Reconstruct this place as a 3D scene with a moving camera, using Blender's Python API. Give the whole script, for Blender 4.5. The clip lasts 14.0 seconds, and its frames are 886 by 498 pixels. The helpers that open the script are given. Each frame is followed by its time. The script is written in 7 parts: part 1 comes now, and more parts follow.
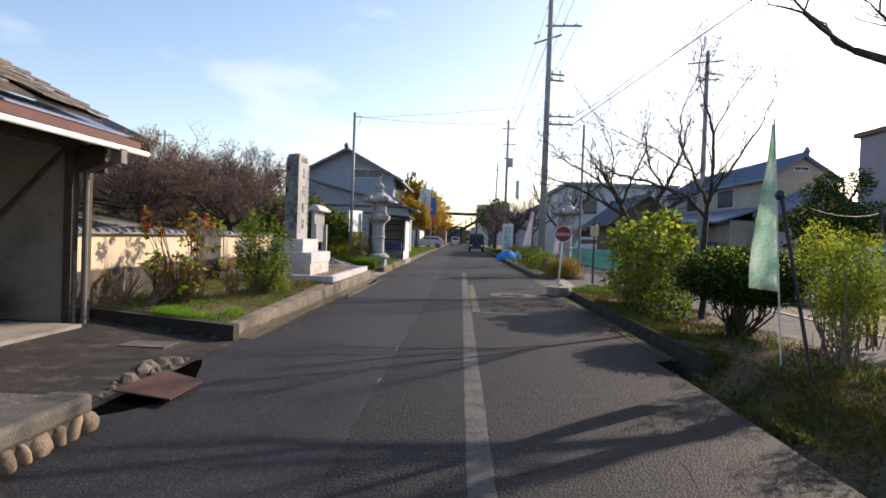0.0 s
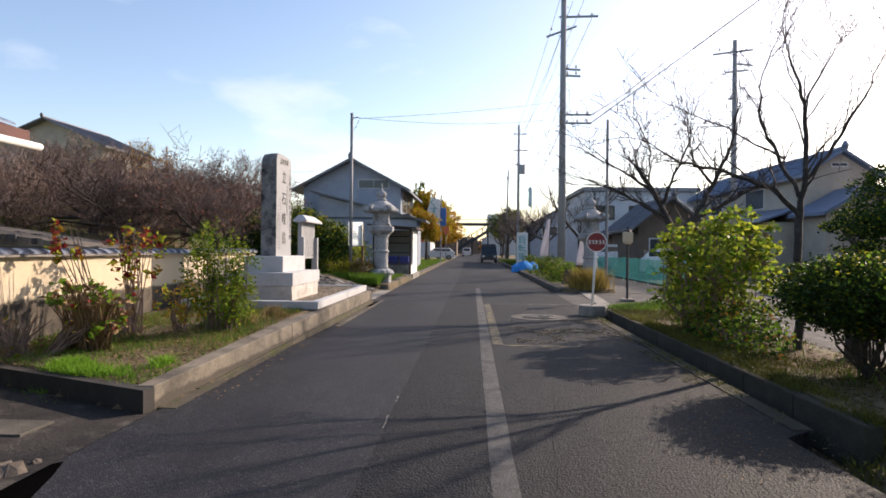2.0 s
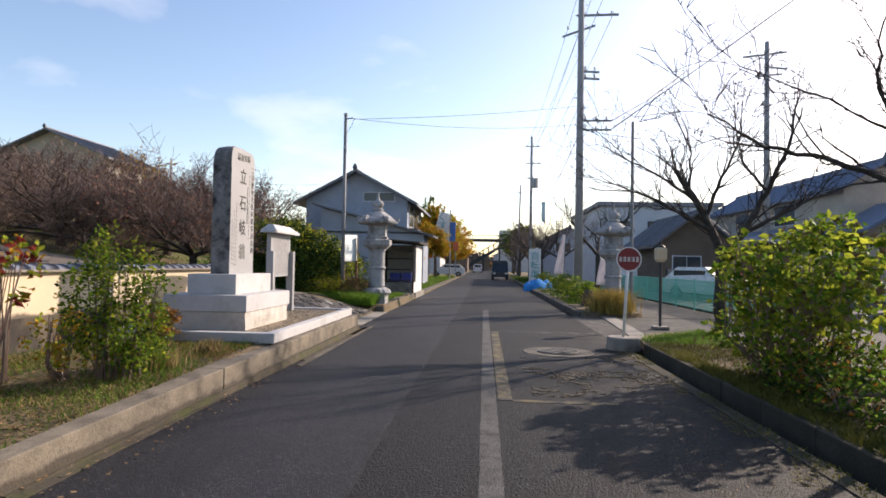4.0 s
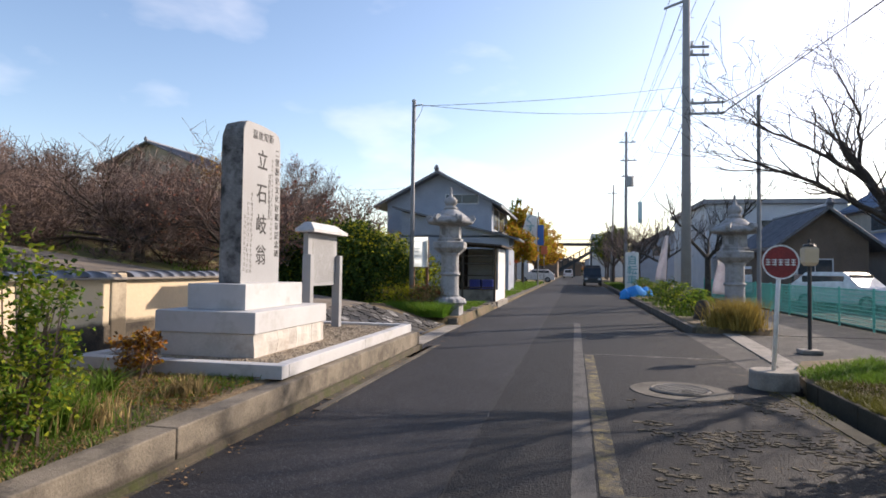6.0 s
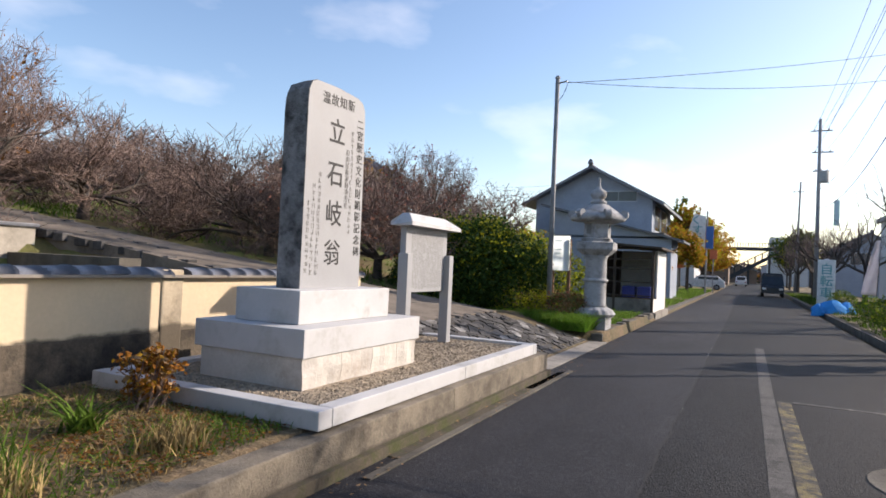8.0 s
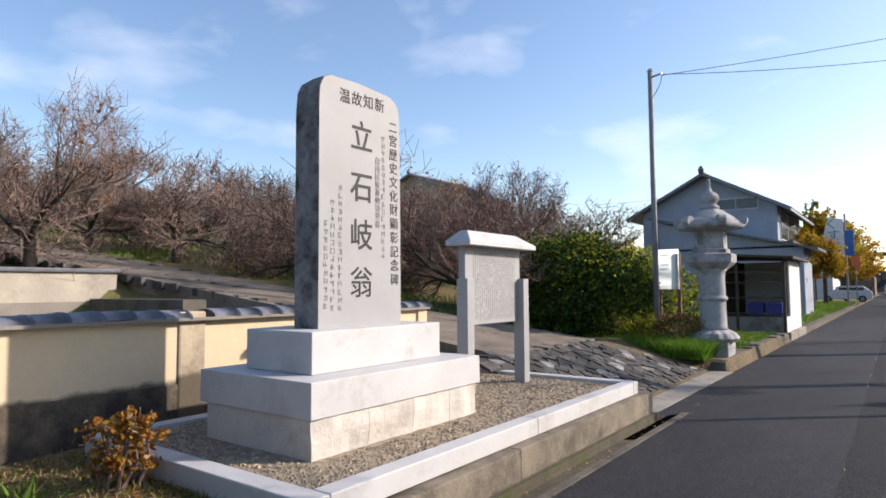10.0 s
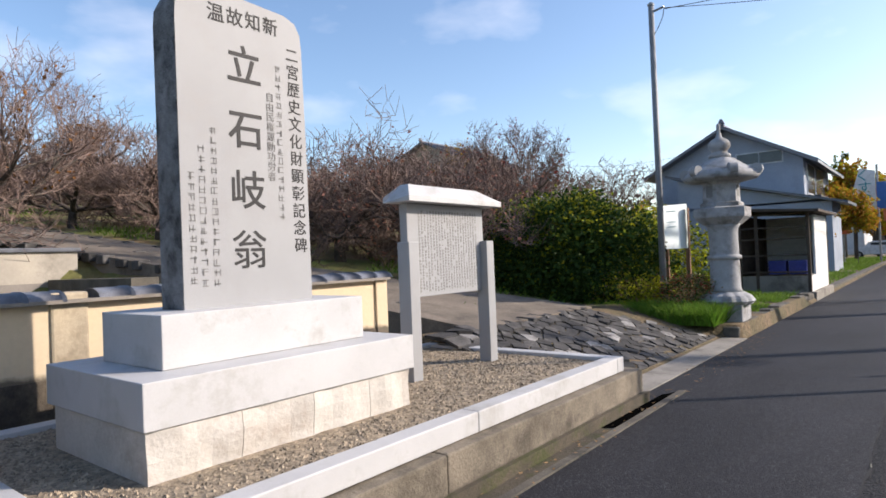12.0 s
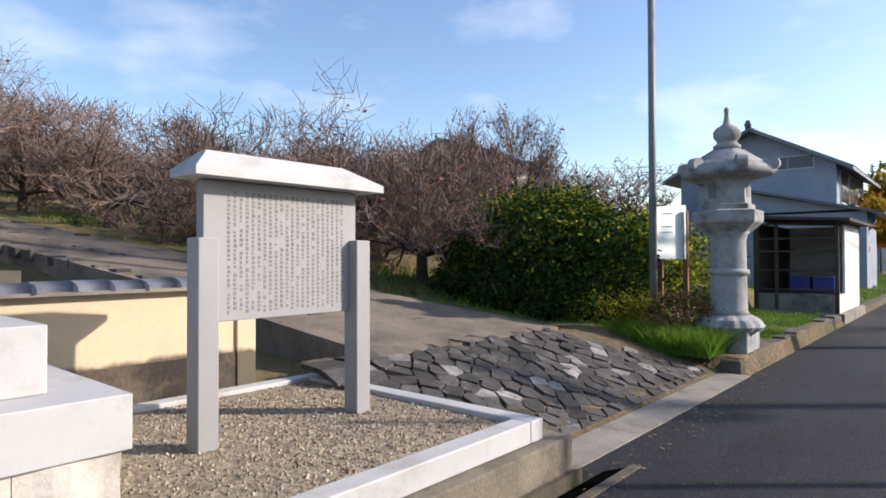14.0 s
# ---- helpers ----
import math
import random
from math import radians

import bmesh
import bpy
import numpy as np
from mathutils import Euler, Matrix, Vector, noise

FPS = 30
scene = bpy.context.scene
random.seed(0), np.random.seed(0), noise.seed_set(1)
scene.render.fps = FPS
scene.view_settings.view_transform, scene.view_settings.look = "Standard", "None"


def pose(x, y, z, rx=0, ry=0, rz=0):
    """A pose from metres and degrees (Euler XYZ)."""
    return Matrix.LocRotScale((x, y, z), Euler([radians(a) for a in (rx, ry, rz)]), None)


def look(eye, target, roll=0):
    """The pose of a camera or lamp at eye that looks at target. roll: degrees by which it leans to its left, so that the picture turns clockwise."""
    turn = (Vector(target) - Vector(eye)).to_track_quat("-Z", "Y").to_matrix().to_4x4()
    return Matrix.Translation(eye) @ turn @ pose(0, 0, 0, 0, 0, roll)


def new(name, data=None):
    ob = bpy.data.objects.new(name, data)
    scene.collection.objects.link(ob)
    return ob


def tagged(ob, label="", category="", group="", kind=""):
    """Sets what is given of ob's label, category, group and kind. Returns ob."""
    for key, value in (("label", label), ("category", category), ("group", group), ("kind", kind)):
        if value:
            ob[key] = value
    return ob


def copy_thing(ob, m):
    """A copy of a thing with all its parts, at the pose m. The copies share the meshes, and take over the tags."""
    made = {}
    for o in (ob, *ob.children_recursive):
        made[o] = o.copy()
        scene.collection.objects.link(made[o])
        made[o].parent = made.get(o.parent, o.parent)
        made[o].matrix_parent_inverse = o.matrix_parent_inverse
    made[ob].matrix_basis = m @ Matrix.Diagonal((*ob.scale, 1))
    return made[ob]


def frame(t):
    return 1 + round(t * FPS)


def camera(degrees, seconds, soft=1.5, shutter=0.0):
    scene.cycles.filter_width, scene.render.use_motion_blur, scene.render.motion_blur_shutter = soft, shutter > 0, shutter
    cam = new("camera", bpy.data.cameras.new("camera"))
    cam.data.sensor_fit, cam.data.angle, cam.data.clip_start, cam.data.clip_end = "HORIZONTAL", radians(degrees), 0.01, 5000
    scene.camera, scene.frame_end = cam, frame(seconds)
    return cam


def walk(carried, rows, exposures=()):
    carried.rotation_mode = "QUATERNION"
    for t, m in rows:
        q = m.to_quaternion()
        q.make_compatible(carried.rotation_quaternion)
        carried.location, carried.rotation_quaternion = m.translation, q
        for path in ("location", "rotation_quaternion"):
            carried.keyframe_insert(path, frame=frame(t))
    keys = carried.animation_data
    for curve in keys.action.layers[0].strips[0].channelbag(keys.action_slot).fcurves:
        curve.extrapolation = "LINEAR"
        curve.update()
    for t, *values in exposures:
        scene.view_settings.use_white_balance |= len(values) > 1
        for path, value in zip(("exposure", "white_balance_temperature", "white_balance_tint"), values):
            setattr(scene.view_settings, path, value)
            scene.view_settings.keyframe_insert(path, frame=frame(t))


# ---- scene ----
cam = camera(72.0, 14.0, soft=1.7)
PATH = [
    (0, (-0.21, -0.016, 1.358), (-0.268, 1.983, 1.321), 2.1),
    (0.5, (-0.213, 0.605, 1.368), (-0.282, 2.603, 1.321), 1.4),
    (1, (-0.247, 1.237, 1.369), (-0.338, 3.234, 1.325), 0.9),
    (1.5, (-0.237, 1.839, 1.38), (-0.33, 3.837, 1.367), 1.6),
    (2, (-0.258, 2.444, 1.384), (-0.354, 4.442, 1.383), 0.6),
    (2.5, (-0.22, 3.043, 1.385), (-0.324, 5.04, 1.417), 0.9),
    (5, (-0.095, 6.006, 1.422), (-0.319, 7.992, 1.477), 0.7),
    (5.5, (-0.09, 6.632, 1.416), (-0.467, 8.596, 1.465), 1.6),
    (6, (-0.114, 7.246, 1.422), (-0.538, 9.2, 1.486), 0.8),
    (6.5, (-0.166, 7.854, 1.414), (-0.732, 9.772, 1.479), 1.2),
    (7, (-0.186, 8.304, 1.482), (-0.84, 10.194, 1.535), 0.8),
    (7.5, (-0.221, 8.819, 1.494), (-0.945, 10.683, 1.549), 2.7),
    (8, (-0.308, 9.351, 1.503), (-1.205, 11.138, 1.55), 2.6),
    (8.5, (-0.321, 9.848, 1.508), (-1.34, 11.568, 1.558), 2.9),
    (9, (-0.397, 10.249, 1.502), (-1.472, 11.933, 1.591), 2.2),
    (9.2, (-0.429, 10.388, 1.519), (-1.522, 12.06, 1.617), 1.5),
    (11.3, (-0.549, 11.24, 1.469), (-1.886, 12.724, 1.569), -0.7),
    (11.5, (-0.561, 11.468, 1.464), (-1.902, 12.95, 1.526), -0.8),
    (12, (-0.54, 11.911, 1.453), (-1.794, 13.468, 1.484), -2.3),
    (12.5, (-0.564, 12.507, 1.471), (-1.781, 14.094, 1.505), 0.2),
    (13, (-0.61, 13.054, 1.501), (-1.742, 14.702, 1.535), 0.1),
    (13.5, (-0.668, 13.593, 1.495), (-1.884, 15.18, 1.527), 1.1),
    (14, (-0.772, 14.075, 1.486), (-2.085, 15.584, 1.516), -0.2),
]
walk(cam, [(t, look(eye, target, roll)) for t, eye, target, roll in PATH],
     exposures=((0.0, 0.58, 7700, 19), (2.5, 0.60, 7700, 19), (9.0, 0.58, 7200, 16), (14.0, 0.58, 7000, 15)))

# ---- light: low autumn sun, ahead and to one side ----
SUN_TO = Vector((0.75, 0.66, 0.50)).normalized()
sun_data = bpy.data.lights.new("sun", "SUN")
sun_data.energy, sun_data.angle, sun_data.color = 4.6, radians(0.6), (1.0, 0.94, 0.86)
sun = new("sun", sun_data)
sun.matrix_world = Matrix.Translation((20, 20, 30)) @ SUN_TO.to_track_quat("Z", "Y").to_matrix().to_4x4()

world = bpy.data.worlds.new("sky")
scene.world = world
world.use_nodes = True
wt = world.node_tree
wt.nodes.clear()
wo, wb, sky = wt.nodes.new("ShaderNodeOutputWorld"), wt.nodes.new("ShaderNodeBackground"), wt.nodes.new("ShaderNodeTexSky")
sky.sky_type, sky.sun_disc = "NISHITA", False
sky.sun_elevation = math.asin(SUN_TO.z)
sky.sun_rotation = math.atan2(SUN_TO.x, SUN_TO.y)
sky.air_density, sky.dust_density, sky.ozone_density = 1.0, 1.0, 2.2
wb.inputs["Strength"].default_value = 0.15
coord, wmap, wn, wr, wmix = (wt.nodes.new(k) for k in ("ShaderNodeTexCoord", "ShaderNodeMapping", "ShaderNodeTexNoise", "ShaderNodeMapRange", "ShaderNodeMix"))
wmap.inputs["Scale"].default_value = (1.5, 1.5, 3.6)
wn.inputs["Scale"].default_value, wn.inputs["Detail"].default_value, wn.inputs["Roughness"].default_value = 2.6, 5, 0.5
wr.inputs["From Min"].default_value, wr.inputs["From Max"].default_value, wr.inputs["To Max"].default_value = 0.54, 0.78, 0.26
wmix.data_type = "RGBA"
wmix.inputs["B"].default_value = (8.5, 8.5, 8.8, 1)
wt.links.new(coord.outputs["Generated"], wmap.inputs["Vector"])
wt.links.new(wmap.outputs["Vector"], wn.inputs["Vector"])
wt.links.new(wn.outputs["Fac"], wr.inputs["Value"])
wt.links.new(wr.outputs["Result"], wmix.inputs["Factor"])
wsat = wt.nodes.new("ShaderNodeHueSaturation")
wsat.inputs["Hue"].default_value, wsat.inputs["Saturation"].default_value, wsat.inputs["Value"].default_value = 0.501, 1.10, 1.14
wt.links.new(sky.outputs["Color"], wsat.inputs["Color"])
wt.links.new(wsat.outputs["Color"], wmix.inputs["A"])
wt.links.new(wmix.outputs["Result"], wb.inputs["Color"])
wt.links.new(wb.outputs["Background"], wo.inputs["Surface"])


# ---- materials ----
def mat(name, c1, c2=None, rough=0.8, scale=3.0, fine=60.0, bump=0.2, metal=0.0, rnd=0.0, c3=None, s3=0.7, lo=0.35, hi=0.65, transl=0.0, dist=0.01, lo3=0.52, hi3=0.68, spec=0.4, var=0.2, low=None):
    """A surface with a slow and a fast variation in colour, fine relief, and on request a third stain colour."""
    c2 = c2 or tuple(0.75 * v for v in c1)
    m = bpy.data.materials.new(name)
    m.use_nodes = True
    nt, b = m.node_tree, m.node_tree.nodes["Principled BSDF"]

    def node(kind, **vals):
        n = nt.nodes.new(kind)
        for k, v in vals.items():
            n.inputs[k].default_value = v
        return n
    tc = node("ShaderNodeTexCoord")
    n1 = node("ShaderNodeTexNoise", Scale=scale, Detail=5.0, Roughness=0.6)
    n2 = node("ShaderNodeTexNoise", Scale=fine, Detail=3.0, Roughness=0.7)
    nt.links.new(tc.outputs["Object"], n1.inputs["Vector"])
    nt.links.new(tc.outputs["Object"], n2.inputs["Vector"])
    r1 = node("ShaderNodeMapRange", **{"From Min": lo, "From Max": hi})
    nt.links.new(n1.outputs["Fac"], r1.inputs["Value"])
    mx = nt.nodes.new("ShaderNodeMix")
    mx.data_type = "RGBA"
    mx.inputs["A"].default_value, mx.inputs["B"].default_value = (*c1, 1), (*c2, 1)
    nt.links.new(r1.outputs["Result"], mx.inputs["Factor"])
    out = mx.outputs["Result"]
    if c3:
        n3 = node("ShaderNodeTexNoise", Scale=s3, Detail=7.0, Roughness=0.7)
        nt.links.new(tc.outputs["Object"], n3.inputs["Vector"])
        r3 = node("ShaderNodeMapRange", **{"From Min": lo3, "From Max": hi3})
        nt.links.new(n3.outputs["Fac"], r3.inputs["Value"])
        m3 = nt.nodes.new("ShaderNodeMix")
        m3.data_type = "RGBA"
        m3.inputs["B"].default_value = (*c3, 1)
        nt.links.new(r3.outputs["Result"], m3.inputs["Factor"])
        nt.links.new(out, m3.inputs["A"])
        out = m3.outputs["Result"]
    if low:
        zz, soft, colour = low
        sep = nt.nodes.new("ShaderNodeSeparateXYZ")
        nt.links.new(tc.outputs["Object"], sep.inputs["Vector"])
        st = node("ShaderNodeMapping", Scale=(1.0, 1.0, 0.8))
        nt.links.new(tc.outputs["Object"], st.inputs["Vector"])
        n4 = node("ShaderNodeTexNoise", Scale=2.2, Detail=6.0, Roughness=0.65)
        nt.links.new(st.outputs["Vector"], n4.inputs["Vector"])
        ml = nt.nodes.new("ShaderNodeMath")
        ml.operation, ml.inputs[1].default_value = "MULTIPLY", -soft * 4
        nt.links.new(n4.outputs["Fac"], ml.inputs[0])
        al = nt.nodes.new("ShaderNodeMath")
        nt.links.new(sep.outputs["Z"], al.inputs[0])
        nt.links.new(ml.outputs[0], al.inputs[1])
        rl = node("ShaderNodeMapRange", **{"From Min": zz - soft * 2.4, "From Max": zz - soft * 1.6, "To Min": 1.0, "To Max": 0.0})
        nt.links.new(al.outputs[0], rl.inputs["Value"])
        m4 = nt.nodes.new("ShaderNodeMix")
        m4.data_type = "RGBA"
        m4.inputs["B"].default_value = (*colour, 1)
        nt.links.new(rl.outputs["Result"], m4.inputs["Factor"])
        nt.links.new(out, m4.inputs["A"])
        out = m4.outputs["Result"]
    r2 = node("ShaderNodeMapRange", **{"From Min": 0.3, "From Max": 0.7, "To Min": 1 - var, "To Max": 1 + var})
    nt.links.new(n2.outputs["Fac"], r2.inputs["Value"])
    hs = node("ShaderNodeHueSaturation")
    nt.links.new(out, hs.inputs["Color"])
    val = r2.outputs["Result"]
    if rnd:
        oi = node("ShaderNodeObjectInfo")
        geo = nt.nodes.new("ShaderNodeNewGeometry")
        ad = nt.nodes.new("ShaderNodeMath")
        nt.links.new(oi.outputs["Random"], ad.inputs[0])
        nt.links.new(geo.outputs["Random Per Island"], ad.inputs[1])
        rr = node("ShaderNodeMapRange", **{"From Min": 0.3, "From Max": 1.7, "To Min": 1 - rnd, "To Max": 1 + rnd})
        nt.links.new(ad.outputs[0], rr.inputs["Value"])
        mu = nt.nodes.new("ShaderNodeMath")
        mu.operation = "MULTIPLY"
        nt.links.new(val, mu.inputs[0])
        nt.links.new(rr.outputs["Result"], mu.inputs[1])
        val = mu.outputs[0]
    nt.links.new(val, hs.inputs["Value"])
    nt.links.new(hs.outputs["Color"], b.inputs["Base Color"])
    b.inputs["Specular IOR Level"].default_value = spec
    b.inputs["Roughness"].default_value, b.inputs["Metallic"].default_value = rough, metal
    if bump:
        bp = node("ShaderNodeBump", Strength=bump, Distance=dist)
        nt.links.new(n2.outputs["Fac"], bp.inputs["Height"])
        nt.links.new(bp.outputs["Normal"], b.inputs["Normal"])
    if transl:
        tr, ms = nt.nodes.new("ShaderNodeBsdfTranslucent"), node("ShaderNodeMixShader", Fac=transl)
        nt.links.new(hs.outputs["Color"], tr.inputs["Color"])
        nt.links.new(b.outputs["BSDF"], ms.inputs[1])
        nt.links.new(tr.outputs["BSDF"], ms.inputs[2])
        nt.links.new(ms.outputs["Shader"], nt.nodes["Material Output"].inputs["Surface"])
    return m


def aggregate(name, dark, light, cell, wear, bump, side_dirt=False):
    """Rolled asphalt: stone chips of their own tone in dark binder, slow wear in stretched patches."""
    m = bpy.data.materials.new(name)
    m.use_nodes = True
    nt, b = m.node_tree, m.node_tree.nodes["Principled BSDF"]
    N, L = nt.nodes.new, nt.links.new

    def ramp(src, lo, hi, a=0.0, z=1.0):
        r = N("ShaderNodeMapRange")
        for k, v in (("From Min", lo), ("From Max", hi), ("To Min", a), ("To Max", z)):
            r.inputs[k].default_value = v
        L(src, r.inputs["Value"])
        return r.outputs["Result"]

    def mul(p, q):
        n = N("ShaderNodeMath")
        n.operation = "MULTIPLY"
        L(p, n.inputs[0])
        L(q, n.inputs[1])
        return n.outputs[0]

    def noise_at(scale, detail=4.0, stretch=(1, 1, 1)):
        mp, n = N("ShaderNodeMapping"), N("ShaderNodeTexNoise")
        mp.inputs["Scale"].default_value = stretch
        n.inputs["Scale"].default_value, n.inputs["Detail"].default_value, n.inputs["Roughness"].default_value = scale, detail, 0.65
        L(tc.outputs["Object"], mp.inputs["Vector"])
        L(mp.outputs["Vector"], n.inputs["Vector"])
        return n.outputs["Fac"]
    tc = N("ShaderNodeTexCoord")
    vo = N("ShaderNodeTexVoronoi")
    vo.inputs["Scale"].default_value = cell
    L(tc.outputs["Object"], vo.inputs["Vector"])
    sep = N("ShaderNodeSeparateColor")
    L(vo.outputs["Color"], sep.inputs["Color"])
    chip = ramp(sep.outputs["Red"], 0.45, 1.0)
    chip = mul(chip, ramp(vo.outputs["Distance"], 0.55, 0.25))
    slow = noise_at(0.9, 5, (1, 0.35, 1))
    patch = noise_at(5.0, 4)
    chip = mul(chip, ramp(patch, 0.3, 0.65, 0.45, 1.25))
    mx = N("ShaderNodeMix")
    mx.data_type = "RGBA"
    mx.inputs["A"].default_value, mx.inputs["B"].default_value = (*dark, 1), (*light, 1)
    L(chip, mx.inputs["Factor"])
    out = mx.outputs["Result"]
    if side_dirt:
        xyz = N("ShaderNodeSeparateXYZ")
        L(tc.outputs["Object"], xyz.inputs["Vector"])
        dirt = mul(ramp(noise_at(2.4, 8), 0.55, 0.68), ramp(xyz.outputs["X"], 0.9, 2.1))
        dirt = mul(dirt, ramp(xyz.outputs["Y"], 6.0, 10.0))
        md = N("ShaderNodeMix")
        md.data_type = "RGBA"
        md.inputs["B"].default_value = (0.055, 0.046, 0.028, 1)
        L(dirt, md.inputs["Factor"])
        L(out, md.inputs["A"])
        out = md.outputs["Result"]
    hs = N("ShaderNodeHueSaturation")
    L(out, hs.inputs["Color"])
    L(ramp(slow, 0.3, 0.7, 1 - wear, 1 + wear), hs.inputs["Value"])
    L(hs.outputs["Color"], b.inputs["Base Color"])
    b.inputs["Roughness"].default_value, b.inputs["Specular IOR Level"].default_value = 0.75, 0.25
    hg = N("ShaderNodeMath")
    hg.operation = "ADD"
    L(ramp(vo.outputs["Distance"], 0.0, 0.7, 1.0, 0.0), hg.inputs[0])
    L(mul(ramp(patch, 0.3, 0.7), ramp(sep.outputs["Green"], 0.0, 1.0)), hg.inputs[1])
    bp = N("ShaderNodeBump")
    bp.inputs["Strength"].default_value, bp.inputs["Distance"].default_value = bump, 0.5 / cell
    L(hg.outputs[0], bp.inputs["Height"])
    L(bp.outputs["Normal"], b.inputs["Normal"])
    return m


ASPHALT = aggregate("asphalt", (0.0038, 0.0042, 0.0056), (0.048, 0.0495, 0.056), 60, 0.38, 0.62, True)
ASPHALT_NEW = aggregate("asphalt_fine", (0.0120, 0.0124, 0.0155), (0.092, 0.093, 0.101), 92, 0.42, 0.5)
ASPHALT_OLD = mat("asphalt_old", (0.045, 0.043, 0.042), (0.065, 0.062, 0.057), 0.9, 1.4, 70, 1.0, c3=(0.12, 0.11, 0.10), s3=2.0, dist=0.012)
# Near-black sheet colour: stands in for the shade inside open drains.
DRAIN_SHADE = mat("drain_shade_black", (0.003, 0.003, 0.003), bump=0, spec=0.0)
CRACK = mat("crack", (0.015, 0.015, 0.016), bump=0)
PAINT_GREY = mat("worn_centre_strip", (0.080, 0.078, 0.075), (0.050, 0.049, 0.048), 0.85, 3.5, 110, 0.9, var=0.6, c3=(0.030, 0.030, 0.031), s3=5, lo3=0.5, hi3=0.64, dist=0.006)
PAINT_YELLOW = mat("worn_yellow_paint", (0.17, 0.135, 0.05), (0.09, 0.075, 0.045), 0.85, 4, 110, 0.9, var=0.6, c3=(0.032, 0.031, 0.031), s3=6, lo3=0.42, hi3=0.55, dist=0.006)
PAINT_WHITE = mat("worn_white_paint", (0.16, 0.155, 0.14), (0.09, 0.087, 0.08), 0.85, 4, 110, 0.9, var=0.6, c3=(0.035, 0.034, 0.034), s3=6, lo3=0.40, hi3=0.52, dist=0.006)
CONCRETE = mat("concrete", (0.27, 0.25, 0.22), (0.19, 0.175, 0.155), 0.9, 2.2, 60, 0.5, c3=(0.10, 0.09, 0.075), s3=1.6)
KERB = mat("kerb_concrete", (0.205, 0.174, 0.135), (0.115, 0.098, 0.075), 0.92, 3.0, 50, 0.7, low=(0.09, 0.04, (0.06, 0.05, 0.038)), c3=(0.045, 0.038, 0.03), s3=2.0, lo3=0.5, hi3=0.7)
KERB_MOSS = mat("mossy_kerb", (0.05, 0.043, 0.031), (0.024, 0.024, 0.014), 0.95, 3.0, 40, 0.7, c3=(0.045, 0.038, 0.026), s3=3)
CONCRETE_DARK = mat("weathered_concrete", (0.12, 0.108, 0.09), (0.07, 0.063, 0.053), 0.9, 2.5, 50, 0.7, c3=(0.045, 0.042, 0.036), s3=1.8)
GRANITE = mat("pale_granite", (0.46, 0.463, 0.472), (0.41, 0.413, 0.42), 0.6, 2.0, 260, 0.1, var=0.09, c3=(0.34, 0.335, 0.325), s3=3.0, dist=0.002)
GRANITE_ROUGH = mat("split_granite", (0.50, 0.475, 0.44), (0.44, 0.415, 0.38), 0.9, 4, 45, 0.5, var=0.08, c3=(0.38, 0.34, 0.30), s3=3, dist=0.008)
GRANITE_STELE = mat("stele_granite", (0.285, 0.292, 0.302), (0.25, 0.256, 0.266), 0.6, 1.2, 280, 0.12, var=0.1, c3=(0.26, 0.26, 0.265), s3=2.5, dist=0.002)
# Sides, top and back: darker base than the front, with near-black streaks.
GRANITE_SIDE = mat("streaked_stele_side", (0.22, 0.22, 0.225), (0.12, 0.12, 0.122), 0.85, 4, 45, 0.8, lo3=0.48, hi3=0.6, c3=(0.03, 0.029, 0.028), s3=2.8, dist=0.012)
LANTERN_STONE = mat("lantern_stone", (0.34, 0.345, 0.355), (0.25, 0.254, 0.26), 0.85, 5, 110, 0.4, c3=(0.12, 0.11, 0.10), s3=3)
INK = mat("cut_letters", (0.022, 0.022, 0.024), rough=0.7, bump=0)
INK_SOFT = mat("small_cut_letters", (0.19, 0.19, 0.19), rough=0.8, bump=0)
DRIVE = mat("dark_patched_asphalt", (0.024, 0.022, 0.022), (0.042, 0.038, 0.035), 0.95, 1.6, 60, 1.0, var=0.6, spec=0.2, c3=(0.085, 0.078, 0.068), s3=3)
LOT = mat("grey_gravel", (0.13, 0.12, 0.105), (0.08, 0.073, 0.065), 0.95, 10, 50, 1.0, var=0.6, c3=(0.2, 0.185, 0.16), s3=14, dist=0.02)
GRAVEL = mat("gravel", (0.40, 0.325, 0.235), (0.18, 0.145, 0.105), 0.95, 14, 55, 1.0, c3=(0.10, 0.082, 0.062), s3=30, dist=0.02)
GRAVEL_STONE = mat("gravel_stone", (0.42, 0.345, 0.255), (0.24, 0.195, 0.145), 0.9, 6, 60, 0.3, rnd=0.5)
PLASTER = mat("cream_plaster", (0.60, 0.485, 0.335), (0.55, 0.45, 0.32), 0.9, 2.0, 25, 0.1, var=0.04, low=(0.72, 0.05, (0.12, 0.10, 0.075)), c3=(0.43, 0.37, 0.29), s3=1.2, lo3=0.55, hi3=0.75)
PIER = mat("stained_pier_render", (0.46, 0.385, 0.28), (0.33, 0.28, 0.21), 0.92, 3.0, 30, 0.3, var=0.08, low=(0.74, 0.06, (0.10, 0.082, 0.06)), c3=(0.22, 0.18, 0.13), s3=3.2)
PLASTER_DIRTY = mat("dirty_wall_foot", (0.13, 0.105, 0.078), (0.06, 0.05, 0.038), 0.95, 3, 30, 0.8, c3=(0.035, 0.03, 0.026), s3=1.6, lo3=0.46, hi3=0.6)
PLASTER_PALE = mat("pale_plaster", (0.40, 0.36, 0.30), (0.32, 0.29, 0.245), 0.9, 1.5, 25, 0.15, var=0.06, c3=(0.22, 0.2, 0.17), s3=1.2)
